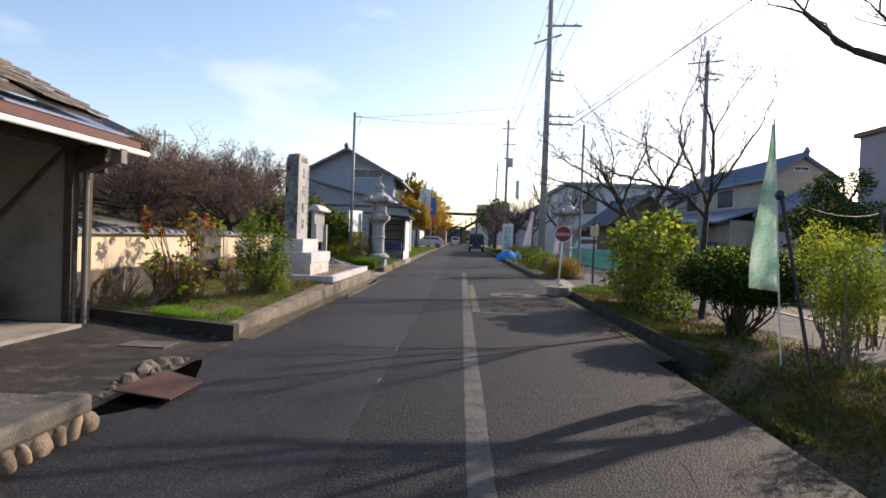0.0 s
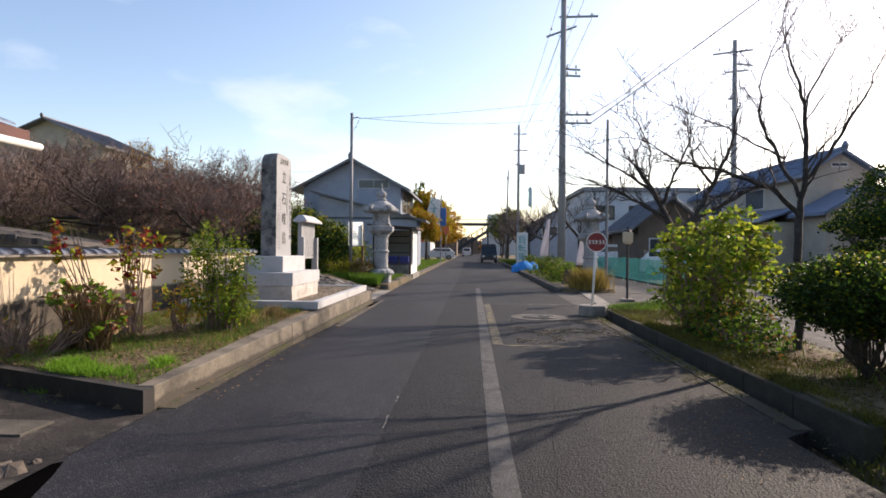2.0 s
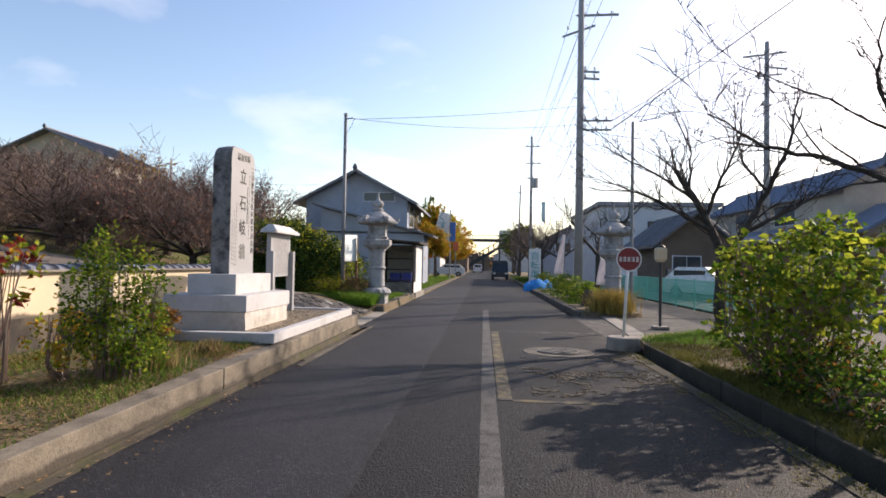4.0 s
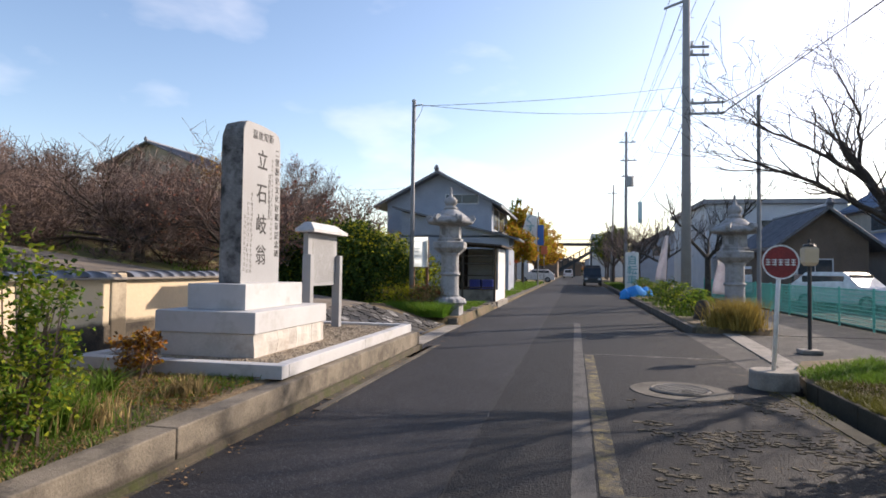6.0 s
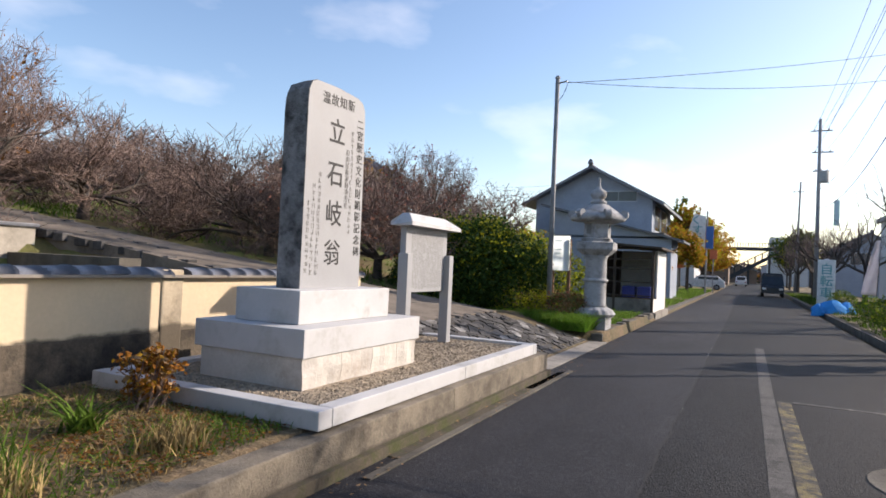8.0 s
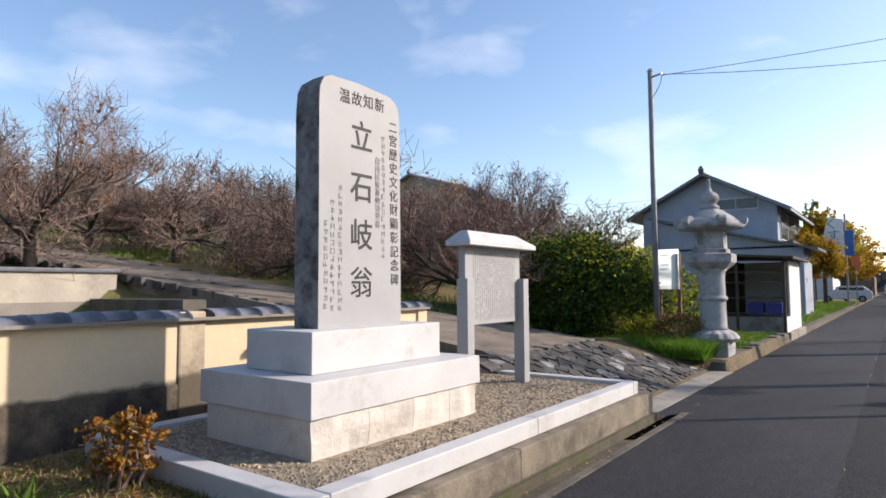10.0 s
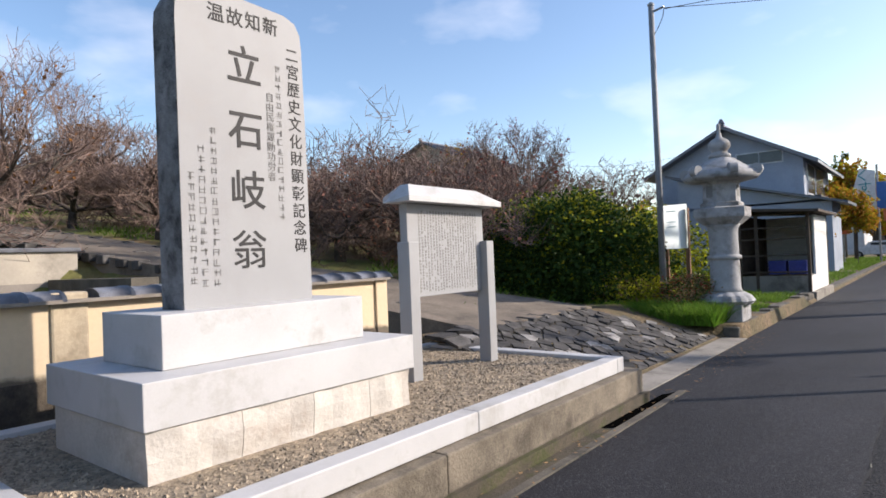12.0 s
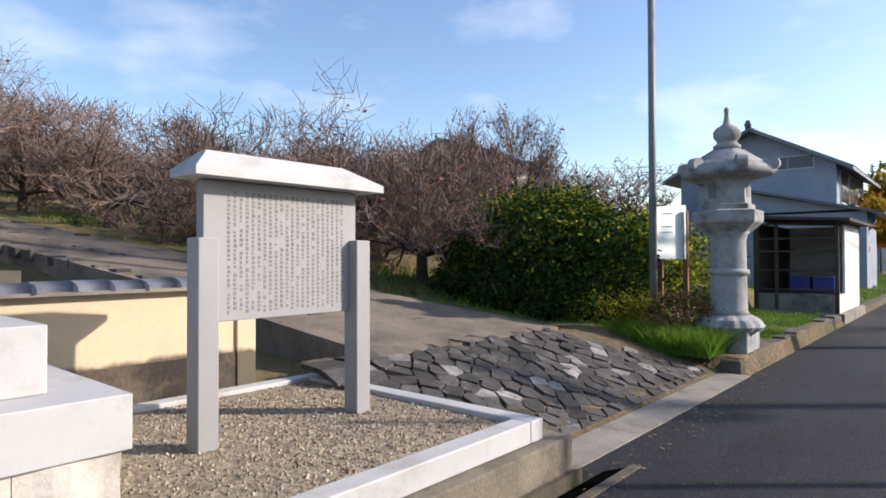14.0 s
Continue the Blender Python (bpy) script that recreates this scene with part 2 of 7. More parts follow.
PLASTER_GREY = mat("grey_plaster", (0.24, 0.215, 0.19), (0.20, 0.18, 0.16), 0.95, 1.6, 30, 0.15, var=0.07, c3=(0.14, 0.125, 0.11), s3=1.2)
ROOF_TILE = mat("glazed_grey_tile", (0.13, 0.14, 0.165), (0.085, 0.09, 0.105), 0.38, 5, 60, 0.2, rnd=0.25)
ROOF_OLD = mat("old_roof_tile", (0.12, 0.10, 0.085), (0.07, 0.06, 0.052), 0.85, 5, 50, 0.6, rnd=0.35)
ROOF_BLUE = mat("blue_grey_roof", (0.13, 0.18, 0.27), (0.10, 0.14, 0.21), 0.5, 3, 30, 0.3)
RUST = mat("rusty_steel", (0.10, 0.042, 0.03), (0.07, 0.033, 0.026), 0.85, 6, 90, 0.4, c3=(0.04, 0.023, 0.02), s3=5)
RED_SHEET = mat("dull_red_sheet", (0.10, 0.03, 0.024), (0.06, 0.022, 0.018), 0.7, 3, 50, 0.3)
WOOD_OLD = mat("old_wood", (0.085, 0.062, 0.045), (0.05, 0.038, 0.03), 0.9, 6, 60, 0.5)
WOOD_BROWN = mat("brown_post", (0.20, 0.10, 0.05), (0.13, 0.07, 0.04), 0.8, 6, 60, 0.3)
WHITE_PIPE = mat("white_pipe", (0.75, 0.75, 0.72), (0.6, 0.6, 0.57), 0.5, 5, 40, 0.05)
GREY_PIPE = mat("grey_pipe", (0.16, 0.15, 0.14), (0.10, 0.095, 0.09), 0.6, 5, 40, 0.1)
POLE_CONCRETE = mat("pole_concrete", (0.30, 0.30, 0.31), (0.25, 0.25, 0.26), 0.85, 2, 80, 0.2)
STEEL = mat("galvanised_steel", (0.30, 0.31, 0.32), (0.22, 0.23, 0.24), 0.5, 6, 60, 0.1, metal=0.6)
DARK_STEEL = mat("dark_steel", (0.04, 0.04, 0.042), (0.03, 0.03, 0.03), 0.6, 6, 60, 0.1)
WIRE = mat("wire", (0.03, 0.03, 0.032), bump=0)
BARK = mat("grey_bark", (0.085, 0.068, 0.056), (0.045, 0.036, 0.03), 0.95, 9, 45, 0.9, c3=(0.17, 0.155, 0.135), s3=5, lo3=0.56, hi3=0.7, dist=0.02)
BARK_DARK = mat("dark_bark", (0.05, 0.042, 0.037), (0.035, 0.03, 0.026), 0.95, 9, 45, 0.9, c3=(0.10, 0.095, 0.085), s3=5, dist=0.02)
TWIG = mat("bare_twigs", (0.21, 0.145, 0.12), (0.13, 0.09, 0.075), 0.9, 2, 20, 0, rnd=0.4)
TWIG_DARK = mat("dark_twigs", (0.065, 0.05, 0.045), (0.04, 0.032, 0.028), 0.9, 2, 20, 0, rnd=0.4)
LEAF_GREEN = mat("green_leaf", (0.14, 0.23, 0.025), (0.07, 0.145, 0.018), 0.5, 3, 20, 0, rnd=0.5, transl=0.55, spec=0.08)
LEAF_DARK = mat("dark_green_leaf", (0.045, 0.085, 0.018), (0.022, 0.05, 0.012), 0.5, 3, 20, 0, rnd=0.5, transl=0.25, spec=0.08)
LEAF_LIME = mat("yellow_green_leaf", (0.33, 0.36, 0.04), (0.18, 0.24, 0.03), 0.5, 3, 20, 0, rnd=0.4, transl=0.6, spec=0.08)
LEAF_HEDGE = mat("hedge_leaf", (0.36, 0.35, 0.025), (0.18, 0.21, 0.018), 0.55, 2, 20, 0, rnd=0.5, transl=0.45, spec=0.08)
LEAF_RUST = mat("pinkish_brown_leaf", (0.42, 0.19, 0.14), (0.27, 0.12, 0.08), 0.6, 3, 20, 0, rnd=0.5, transl=0.4, spec=0.08)
LEAF_YELLOW = mat("yellow_leaf", (0.46, 0.28, 0.035), (0.34, 0.17, 0.02), 0.6, 3, 20, 0, rnd=0.4, transl=0.4, spec=0.08)
LEAF_ORANGE = mat("orange_brown_leaf", (0.38, 0.16, 0.03), (0.24, 0.10, 0.025), 0.6, 3, 20, 0, rnd=0.5, transl=0.3, spec=0.08)
LEAF_RED = mat("red_leaf", (0.28, 0.035, 0.03), (0.16, 0.03, 0.025), 0.6, 3, 20, 0, rnd=0.5, transl=0.4, spec=0.08)
LEAF_LITTER = mat("old_leaf_litter", (0.12, 0.075, 0.035), (0.065, 0.042, 0.022), 0.9, 3, 20, 0, rnd=0.5, spec=0.05)
LEAF_DRY = mat("dry_leaf", (0.25, 0.16, 0.085), (0.16, 0.10, 0.055), 0.8, 3, 20, 0, rnd=0.5, spec=0.08)
PETAL = mat("pink_petal", (0.8, 0.25, 0.3), (0.7, 0.2, 0.25), 0.5, 3, 20, 0, transl=0.3, spec=0.08)
GRASS = mat("grass", (0.12, 0.20, 0.03), (0.075, 0.14, 0.022), 0.6, 1.5, 20, 0, rnd=0.5, transl=0.35, spec=0.08)
GRASS_BRIGHT = mat("fresh_grass", (0.17, 0.33, 0.035), (0.10, 0.22, 0.025), 0.6, 1.5, 20, 0, rnd=0.4, transl=0.35, spec=0.08)
GRASS_DRY = mat("dry_grass", (0.33, 0.25, 0.12), (0.23, 0.16, 0.07), 0.8, 1.5, 20, 0, rnd=0.5, transl=0.2, spec=0.08)
GRASS_GOLD = mat("golden_grass", (0.45, 0.33, 0.09), (0.30, 0.22, 0.06), 0.8, 1.5, 20, 0, rnd=0.4, transl=0.3, spec=0.08)
SOIL = mat("soil_and_short_grass", (0.145, 0.10, 0.058), (0.08, 0.072, 0.032), 0.95, 1.2, 18, 1.0, var=0.5, c3=(0.15, 0.10, 0.06), s3=1.0, dist=0.03)
ORCHARD_GROUND = mat("orchard_grass", (0.10, 0.14, 0.028), (0.15, 0.10, 0.05), 0.95, 0.35, 9, 0.8, c3=(0.13, 0.075, 0.04), s3=0.25, dist=0.05)
KERB_FOOT = mat("damp_kerb_foot", (0.085, 0.07, 0.05), (0.05, 0.043, 0.032), 0.95, 3.5, 45, 0.8, c3=(0.05, 0.055, 0.018), s3=2.6, lo3=0.5, hi3=0.62)
STONE_PAVE = mat("paving_stone", (0.075, 0.071, 0.069), (0.038, 0.037, 0.036), 0.85, 7, 45, 0.6, rnd=0.55, c3=(0.27, 0.26, 0.25), s3=5, lo3=0.6, hi3=0.72)
RUBBLE_DARK = mat("dark_rubble_stone", (0.12, 0.095, 0.075), (0.06, 0.05, 0.042), 0.9, 8, 40, 0.7, rnd=0.4)
GRASS_OLIVE = mat("olive_grass", (0.12, 0.115, 0.025), (0.06, 0.066, 0.016), 0.6, 1.5, 20, 0, rnd=0.5, transl=0.3, spec=0.08)
RUBBLE = mat("rubble_stone", (0.19, 0.14, 0.095), (0.10, 0.08, 0.06), 0.9, 8, 40, 0.7, rnd=0.4)
SIGN_RED = mat("faded_red", (0.25, 0.03, 0.03), (0.19, 0.03, 0.03), 0.55, 8, 50, 0)
SIGN_WHITE = mat("sign_white", (0.72, 0.72, 0.70), (0.62, 0.62, 0.60), 0.5, 5, 50, 0)
SIGN_MINT = mat("mint_board", (0.80, 0.90, 0.88), (0.86, 0.92, 0.93), 0.4, 3, 50, 0, var=0.03, transl=0.8)
SIGN_PALE = mat("faded_print", (0.45, 0.62, 0.62), (0.5, 0.66, 0.68), 0.5, 3, 50, 0)
POLE_GREY = mat("painted_grey_pole", (0.20, 0.21, 0.225), (0.15, 0.16, 0.17), 0.55, 3, 50, 0.1)
SIGN_BLUE = mat("sign_blue", (0.03, 0.14, 0.42), (0.025, 0.12, 0.36), 0.45, 5, 50, 0)
SIGN_TEAL = mat("sign_teal", (0.03, 0.30, 0.32), (0.03, 0.26, 0.28), 0.45, 5, 50, 0)
SIGN_ORANGE = mat("sign_orange", (0.62, 0.16, 0.06), (0.5, 0.12, 0.05), 0.5, 5, 50, 0)
FLAG_GREEN = mat("green_flag_cloth", (0.42, 0.66, 0.50), (0.80, 0.86, 0.80), 0.7, 3.5, 40, 0.1, transl=0.5)
FLAG_WHITE = mat("white_flag_cloth", (0.68, 0.66, 0.68), (0.6, 0.56, 0.6), 0.7, 5, 40, 0.1, transl=0.4)
TARP_BLUE = mat("blue_tarp", (0.02, 0.26, 0.62), (0.02, 0.20, 0.5), 0.8, 3, 30, 0.5, spec=0.1, dist=0.02)
CRATE_BLUE = mat("blue_crate_plastic", (0.03, 0.05, 0.28), (0.03, 0.04, 0.2), 0.4, 3, 30, 0)
HOUSE_BLUE = mat("blue_grey_house_wall", (0.30, 0.34, 0.41), (0.25, 0.29, 0.35), 0.85, 1.2, 20, 0.2)
HOUSE_CREAM = mat("cream_house_wall", (0.42, 0.38, 0.32), (0.34, 0.31, 0.27), 0.9, 1.0, 20, 0.2)
HOUSE_WHITE = mat("white_house_wall", (0.58, 0.60, 0.62), (0.5, 0.52, 0.55), 0.85, 1.0, 20, 0.2)
HOUSE_PINK = mat("mauve_house_wall", (0.34, 0.29, 0.33), (0.30, 0.26, 0.30), 0.85, 1.0, 20, 0.2)
HOUSE_BROWN = mat("brown_house_wall", (0.16, 0.12, 0.095), (0.12, 0.09, 0.07), 0.9, 1.0, 20, 0.2)
GLASS = mat("window_glass", (0.05, 0.06, 0.075), (0.04, 0.05, 0.06), 0.08, 1, 5, 0)
CAR_WHITE = mat("white_car_paint", (0.62, 0.62, 0.64), (0.6, 0.6, 0.62), 0.25, 1, 5, 0)
CAR_DARK = mat("dark_car_paint", (0.025, 0.035, 0.05), (0.02, 0.03, 0.04), 0.25, 1, 5, 0)
TYRE = mat("tyre", (0.02, 0.02, 0.02), (0.03, 0.03, 0.03), 0.85, 6, 40, 0.2)
FENCE_GREEN = mat("green_mesh_fence", (0.10, 0.46, 0.38), (0.08, 0.40, 0.33), 0.5, 3, 30, 0)
BRIDGE = mat("weathered_bridge_steel", (0.05, 0.052, 0.055), (0.035, 0.036, 0.04), 0.8, 1, 10, 0)


MANHOLE_IRON = mat("worn_grey_iron", (0.07, 0.07, 0.072), (0.04, 0.04, 0.04), 0.55, 6, 60, 0.3, metal=0.3)
FLAKE = mat("worn_brown_flakes", (0.15, 0.125, 0.085), (0.075, 0.063, 0.044), 0.95, 7, 60, 0.9, rnd=0.4, c3=(0.03, 0.027, 0.022), s3=9)
MOSS = mat("dry_yellow_moss", (0.17, 0.13, 0.025), (0.09, 0.08, 0.02), 0.95, 6, 40, 0.2, rnd=0.5)


# ---- builders ----
ORIGIN = {}


def thing(name, loc, label, category, group=""):
    ob = new(name)
    ob.location, ob.empty_display_size = loc, 0.2
    ORIGIN[ob] = Vector(loc)
    return tagged(ob, label, category, group)


def part(name, bm, material, parent=None, label="", smooth=False, kind="", category="", group=""):
    """Links a bmesh, built in world coordinates, as one mesh object, a part of parent where there is one."""
    org = ORIGIN.get(parent, Vector())
    if org.length:
        bm.transform(Matrix.Translation(-org))
    me = bpy.data.meshes.new(name)
    bm.to_mesh(me)
    bm.free()
    for m in (material if isinstance(material, (list, tuple)) else [material]):
        me.materials.append(m)
    if smooth:
        me.shade_smooth()
    ob = new(name, me)
    ob.parent = parent
    ORIGIN[ob] = org
    return tagged(ob, label, category, group, kind)


def raw(name, verts, faces, material, parent=None, label="", smooth=False, kind="", slots=None):
    me = bpy.data.meshes.new(name)
    org = ORIGIN.get(parent, Vector())
    v = np.asarray(verts, dtype=float).reshape(-1, 3) - np.array(org)
    me.from_pydata(v.tolist(), [], [tuple(f) for f in faces])
    for m in (material if isinstance(material, (list, tuple)) else [material]):
        me.materials.append(m)
    if slots is not None:
        me.polygons.foreach_set("material_index", list(slots))
    if smooth:
        me.shade_smooth()
    ob = new(name, me)
    ob.parent = parent
    ORIGIN[ob] = org
    return tagged(ob, label, "", "", kind)


def box(x0, x1, y0, y1, z0, z1, bevel=0.0, bm=None, m=None):
    bm = bm or bmesh.new()
    mtx = Matrix.LocRotScale(((x0 + x1) / 2, (y0 + y1) / 2, (z0 + z1) / 2), None, (abs(x1 - x0), abs(y1 - y0), abs(z1 - z0)))
    r = bmesh.ops.create_cube(bm, size=1, matrix=(m @ mtx) if m else mtx)
    if bevel:
        edges = list({e for v in r["verts"] for e in v.link_edges})
        bmesh.ops.bevel(bm, geom=edges, offset=bevel, segments=2, affect="EDGES", profile=0.5)
    return bm


def rod(p0, p1, r0, r1=None, seg=10, bm=None, caps=True):
    bm = bm or bmesh.new()
    p0, p1 = Vector(p0), Vector(p1)
    d = p1 - p0
    m = Matrix.Translation((p0 + p1) / 2) @ d.to_track_quat("Z", "Y").to_matrix().to_4x4()
    bmesh.ops.create_cone(bm, cap_ends=caps, segments=seg, radius1=r0, radius2=r0 if r1 is None else r1, depth=d.length, matrix=m)
    return bm


def lathe(cx, cy, prof, seg=24, bm=None, wob=None):
    """A turned solid from (radius, height) pairs; wob(angle) scales the radius."""
    bm = bm or bmesh.new()
    rings = []
    for r, z in prof:
        rings.append([bm.verts.new((cx + r * (wob(2 * math.pi * k / seg) if wob else 1) * math.cos(2 * math.pi * (k + 0.5) / seg),
                                    cy + r * (wob(2 * math.pi * k / seg) if wob else 1) * math.sin(2 * math.pi * (k + 0.5) / seg), z)) for k in range(seg)])
    for a, b in zip(rings, rings[1:]):
        for k in range(seg):
            bm.faces.new((a[k], a[(k + 1) % seg], b[(k + 1) % seg], b[k]))
    bm.faces.new(rings[0][::-1])
    bm.faces.new(rings[-1])
    return bm


def prism(pts, z0, z1, bm=None):
    """An upright slab over a plan outline."""
    bm = bm or bmesh.new()
    a = [bm.verts.new((x, y, z0 if not callable(z0) else z0(x, y))) for x, y in pts]
    b = [bm.verts.new((x, y, z1 if not callable(z1) else z1(x, y))) for x, y in pts]
    n = len(pts)
    for k in range(n):
        bm.faces.new((a[k], a[(k + 1) % n], b[(k + 1) % n], b[k]))
    bm.faces.new(a[::-1])
    bm.faces.new(b)
    bmesh.ops.recalc_face_normals(bm, faces=bm.faces)
    return bm


def extrude_y(pts, y0, y1, bm=None):
    """A profile in x and z drawn out along y."""
    bm = bm or bmesh.new()
    a = [bm.verts.new((x, y0, z)) for x, z in pts]
    b = [bm.verts.new((x, y1, z)) for x, z in pts]
    n = len(pts)
    for k in range(n):
        bm.faces.new((a[k], a[(k + 1) % n], b[(k + 1) % n], b[k]))
    bm.faces.new(a[::-1])
    bm.faces.new(b)
    bmesh.ops.recalc_face_normals(bm, faces=bm.faces)
    return bm


def text(body, x, y, z, size, material, parent, turn=(90, 0, 90), depth=0.002, name="lettering", label="", bold=0.003):
    """Lettering as a thin mesh, centred on its place."""
    cu = bpy.data.curves.new(name, "FONT")
    cu.body, cu.size, cu.align_x, cu.align_y, cu.extrude, cu.resolution_u = body, size, "CENTER", "CENTER", depth, 2
    cu.offset = size * bold
    tmp = new(name, cu)
    me = bpy.data.meshes.new_from_object(tmp.evaluated_get(bpy.context.evaluated_depsgraph_get()))
    bpy.data.objects.remove(tmp)
    me.materials.clear()
    me.materials.append(material)
    ob = new(name, me)
    ob.parent = parent
    org = ORIGIN.get(parent, Vector())
    ob.matrix_basis = pose(x - org.x, y - org.y, z - org.z, *turn)
    ORIGIN[ob] = org
    return tagged(ob, label)


# ---- ground heights ----
def path_y(x):
    return 19.6 + 0.30 * (x + 5.0)


def ground_z(x, y):
    """The lie of the land: road flat, a planted strip, an orchard slope beyond the wall."""
    if x > -2.98:
        if y < 7.25 and x > 2.13:
            return -0.32 if x < 2.45 else min(-0.32 + (x - 2.45) * 0.8, 0.13) if x < 4.4 else -0.06
        if x > 2.40:
            edge = 0.13 if (y < 15.6 or y > 22.4) and x < 4.4 else 0.0
            return (edge if edge else -0.06) if x > 2.62 else -0.34
        return -0.03
    if x > -5.6:
        if y < 7.36 + (-2.9 - x) * 0.46:
            return -0.02
        if y < 17.5:
            return 0.17 + 0.15 * min(max((y - 7.4) / 5.3, 0), 1)
        if y < 22.4:
            return 0.0 + 0.55 * min((-3.1 - x) / 1.8, 1.0) - 0.03 if x < -3.1 else -0.03
        return 0.2 if y < 29 else 0.05
    if y > 150:
        return 0.0
    rise = 0.5 + 0.155 * (-5.6 - x)
    far = min(rise, 9.0) * min(max((120 - y) / 60, 0), 1) if y > 60 else min(rise, 9.0)
    near = 0.35 + 0.03 * (-5.6 - x) + (1.2 if x < -12.9 else 0)
    w = min(max((y - (path_y(x) - 1.6)) / 1.0, 0), 1)
    if y < 7.4 or (y < 13 and -12 < x < -5.62):
        return -0.02 + max(0, (-7 - x)) * 0.02
    h = near * (1 - w) + far * w
    if x > -22 and y > 26 and x > -14:
        h = h * min(max((44 - y) / 12, 0.06), 1)
    return h


def axis(lo, hi, dense_lo, dense_hi, step, coarse):
    a = list(np.arange(dense_lo, dense_hi + 1e-6, step))
    v, g = dense_lo, coarse
    while v > lo:
        v -= g
        g *= 1.35
        a.insert(0, v)
    v, g = dense_hi, coarse
    while v < hi:
        v += g
        g *= 1.35
        a.append(v)
    return a


gx = sorted(set([round(v, 3) for v in axis(-1500, 1500, -24, 9, 0.5, 1.0)] + [-2.95, -2.85, -3.1, -3.3, -3.7, -3.85, -4.15, -4.3, -4.7, -4.85, -5.15, -5.3, -5.7, -5.55, 2.1, 2.16, 2.42, 2.47, 2.6, 2.7, 2.85, 3.02, 4.35, 4.45]))
gy = sorted(set([round(v, 3) for v in axis(-300, 3000, -4, 46, 0.5, 1.0)] + [7.2, 7.3, 7.4, 7.6, 7.7, 7.8, 7.9, 8.1, 8.2, 8.3, 8.4, 8.6, 8.7, 17.45, 17.55, 22.35, 22.45]))
gv = [(x, y, ground_z(x, y) + (0.03 * noise.noise((x * 0.8, y * 0.8, 0)) if x < -3.5 and y > 7.6 and not 17.4 < y < 22.6 else 0)) for y in gy for x in gx]
gf, gs = [], []
nx = len(gx)
for j in range(len(gy) - 1):
    for i in range(nx - 1):
        gf.append((j * nx + i, j * nx + i + 1, (j + 1) * nx + i + 1, (j + 1) * nx + i))
        gs.append(1 if gx[i] < -5.6 else 0)
raw("ground", gv, gf, [SOIL, ORCHARD_GROUND], label="earth with short autumn grass, rising to an orchard", kind="structure", smooth=True, slots=gs)


# ---- road ----
def strip(name, x0, x1, y0, y1, z, material, label, thick=0.03):
    return part(name, box(x0, x1, y0, y1, z - thick, z), material, label=label, kind="structure")


part("road", prism([(-2.9, -40), (2.11, -40), (2.10, 3.8), (2.13, 5.8), (2.10, 7.1), (2.36, 7.3), (2.36, 180), (-2.9, 180)], -0.3, 0.0), ASPHALT, label="dark coarse asphalt road", kind="structure")
strip("road_patch", -2.88, -0.93, -40, 90, 0.004, ASPHALT_NEW, "smoother asphalt trench repair along the road", 0.01)
cs, rs = bmesh.new(), random.Random(4)
lft = [(-0.13 + rs.uniform(-.004, .004), -6 + 0.12 * k) for k in range(251)]
rgt = [(0.03 + rs.uniform(-.004, .004), -6 + 0.12 * k) for k in range(251)]
row = [(cs.verts.new((a[0], a[1], 0.003)), cs.verts.new((b[0], b[1], 0.003))) for a, b in zip(lft, rgt)]
for p, q in zip(row, row[1:]):
    cs.faces.new((p[0], p[1], q[1], q[0]))
part("centre_strip", cs, PAINT_GREY, label="worn pale centre strip with frayed edges on the asphalt", kind="structure")
CRACK_DUST = mat("pale_crack_filling", (0.20, 0.19, 0.165), (0.11, 0.105, 0.09), 0.9, 9, 60, 0.5)
rc = random.Random(8)
for (xa, ya, xb, yb), wide, fill in (((-0.93, -4, -0.93, 40), 0.011, True), ((0.26, 6.0, 0.9, 11.2), 0.005, False), ((0.9, 11.3, 1.7, 17.5), 0.006, False), ((-1.9, 15.0, -0.9, 20.5), 0.006, False), ((0.95, 1.2, 1.5, 6.4), 0.005, False), ((-0.93, 8.2, -0.2, 9.1), 0.005, False), ((0.3, 17.0, 2.0, 15.9), 0.006, False)):
    pts, dust = [], []
    n = int(math.hypot(xb - xa, yb - ya) / 0.09)
    for k in range(n + 1):
        u = k / n
        pts.append((xa + (xb - xa) * u + 0.035 * noise.noise((u * n * 0.16, ya, 2.0)) + rc.uniform(-.007, .007), ya + (yb - ya) * u + rc.uniform(-.01, .01)))
    cv, cf, ct = [], [], []
    for k, (px, py) in enumerate(pts):
        w = wide * rc.uniform(0.2, 1.0)
        cv += [(px - w, py, 0.0055), (px + w, py, 0.0055)]
        if k:
            cf.append((2 * k - 2, 2 * k - 1, 2 * k + 1, 2 * k))
            ct.append(1 if fill and noise.noise((py * 1.7, 3.1, 0)) > 0.24 else 0)
    raw("road_crack", cv, cf, [CRACK, CRACK_DUST], label="thin wandering crack in the asphalt", kind="structure", slots=ct)
mk = box(0.05, 0.20, 11.25, 17.95, -0.01, 0.0035)
box(0.20, 1.3, 11.18, 11.3, -0.01, 0.0035, bm=mk)
part("road_marking", mk, PAINT_YELLOW, label="worn yellow line on the asphalt", kind="structure")
part("road_marking", box(0.22, 2.3, 17.9, 18.0, -0.01, 0.003), PAINT_WHITE, label="worn white line on the asphalt", kind="structure")
strip("road_side", 2.36, 70, 15.6, 22.4, 0.0, ASPHALT_OLD, "grey asphalt of the side road mouth", 0.1)
strip("pavement_lane", 4.4, 6.6, -10, 15.6, 0.01, ASPHALT_OLD, "grey asphalt lane behind the verge", 0.1)
strip("pavement_lane", 4.4, 7.0, 22.4, 60, 0.01, ASPHALT_OLD, "grey asphalt lane behind the verge", 0.1)
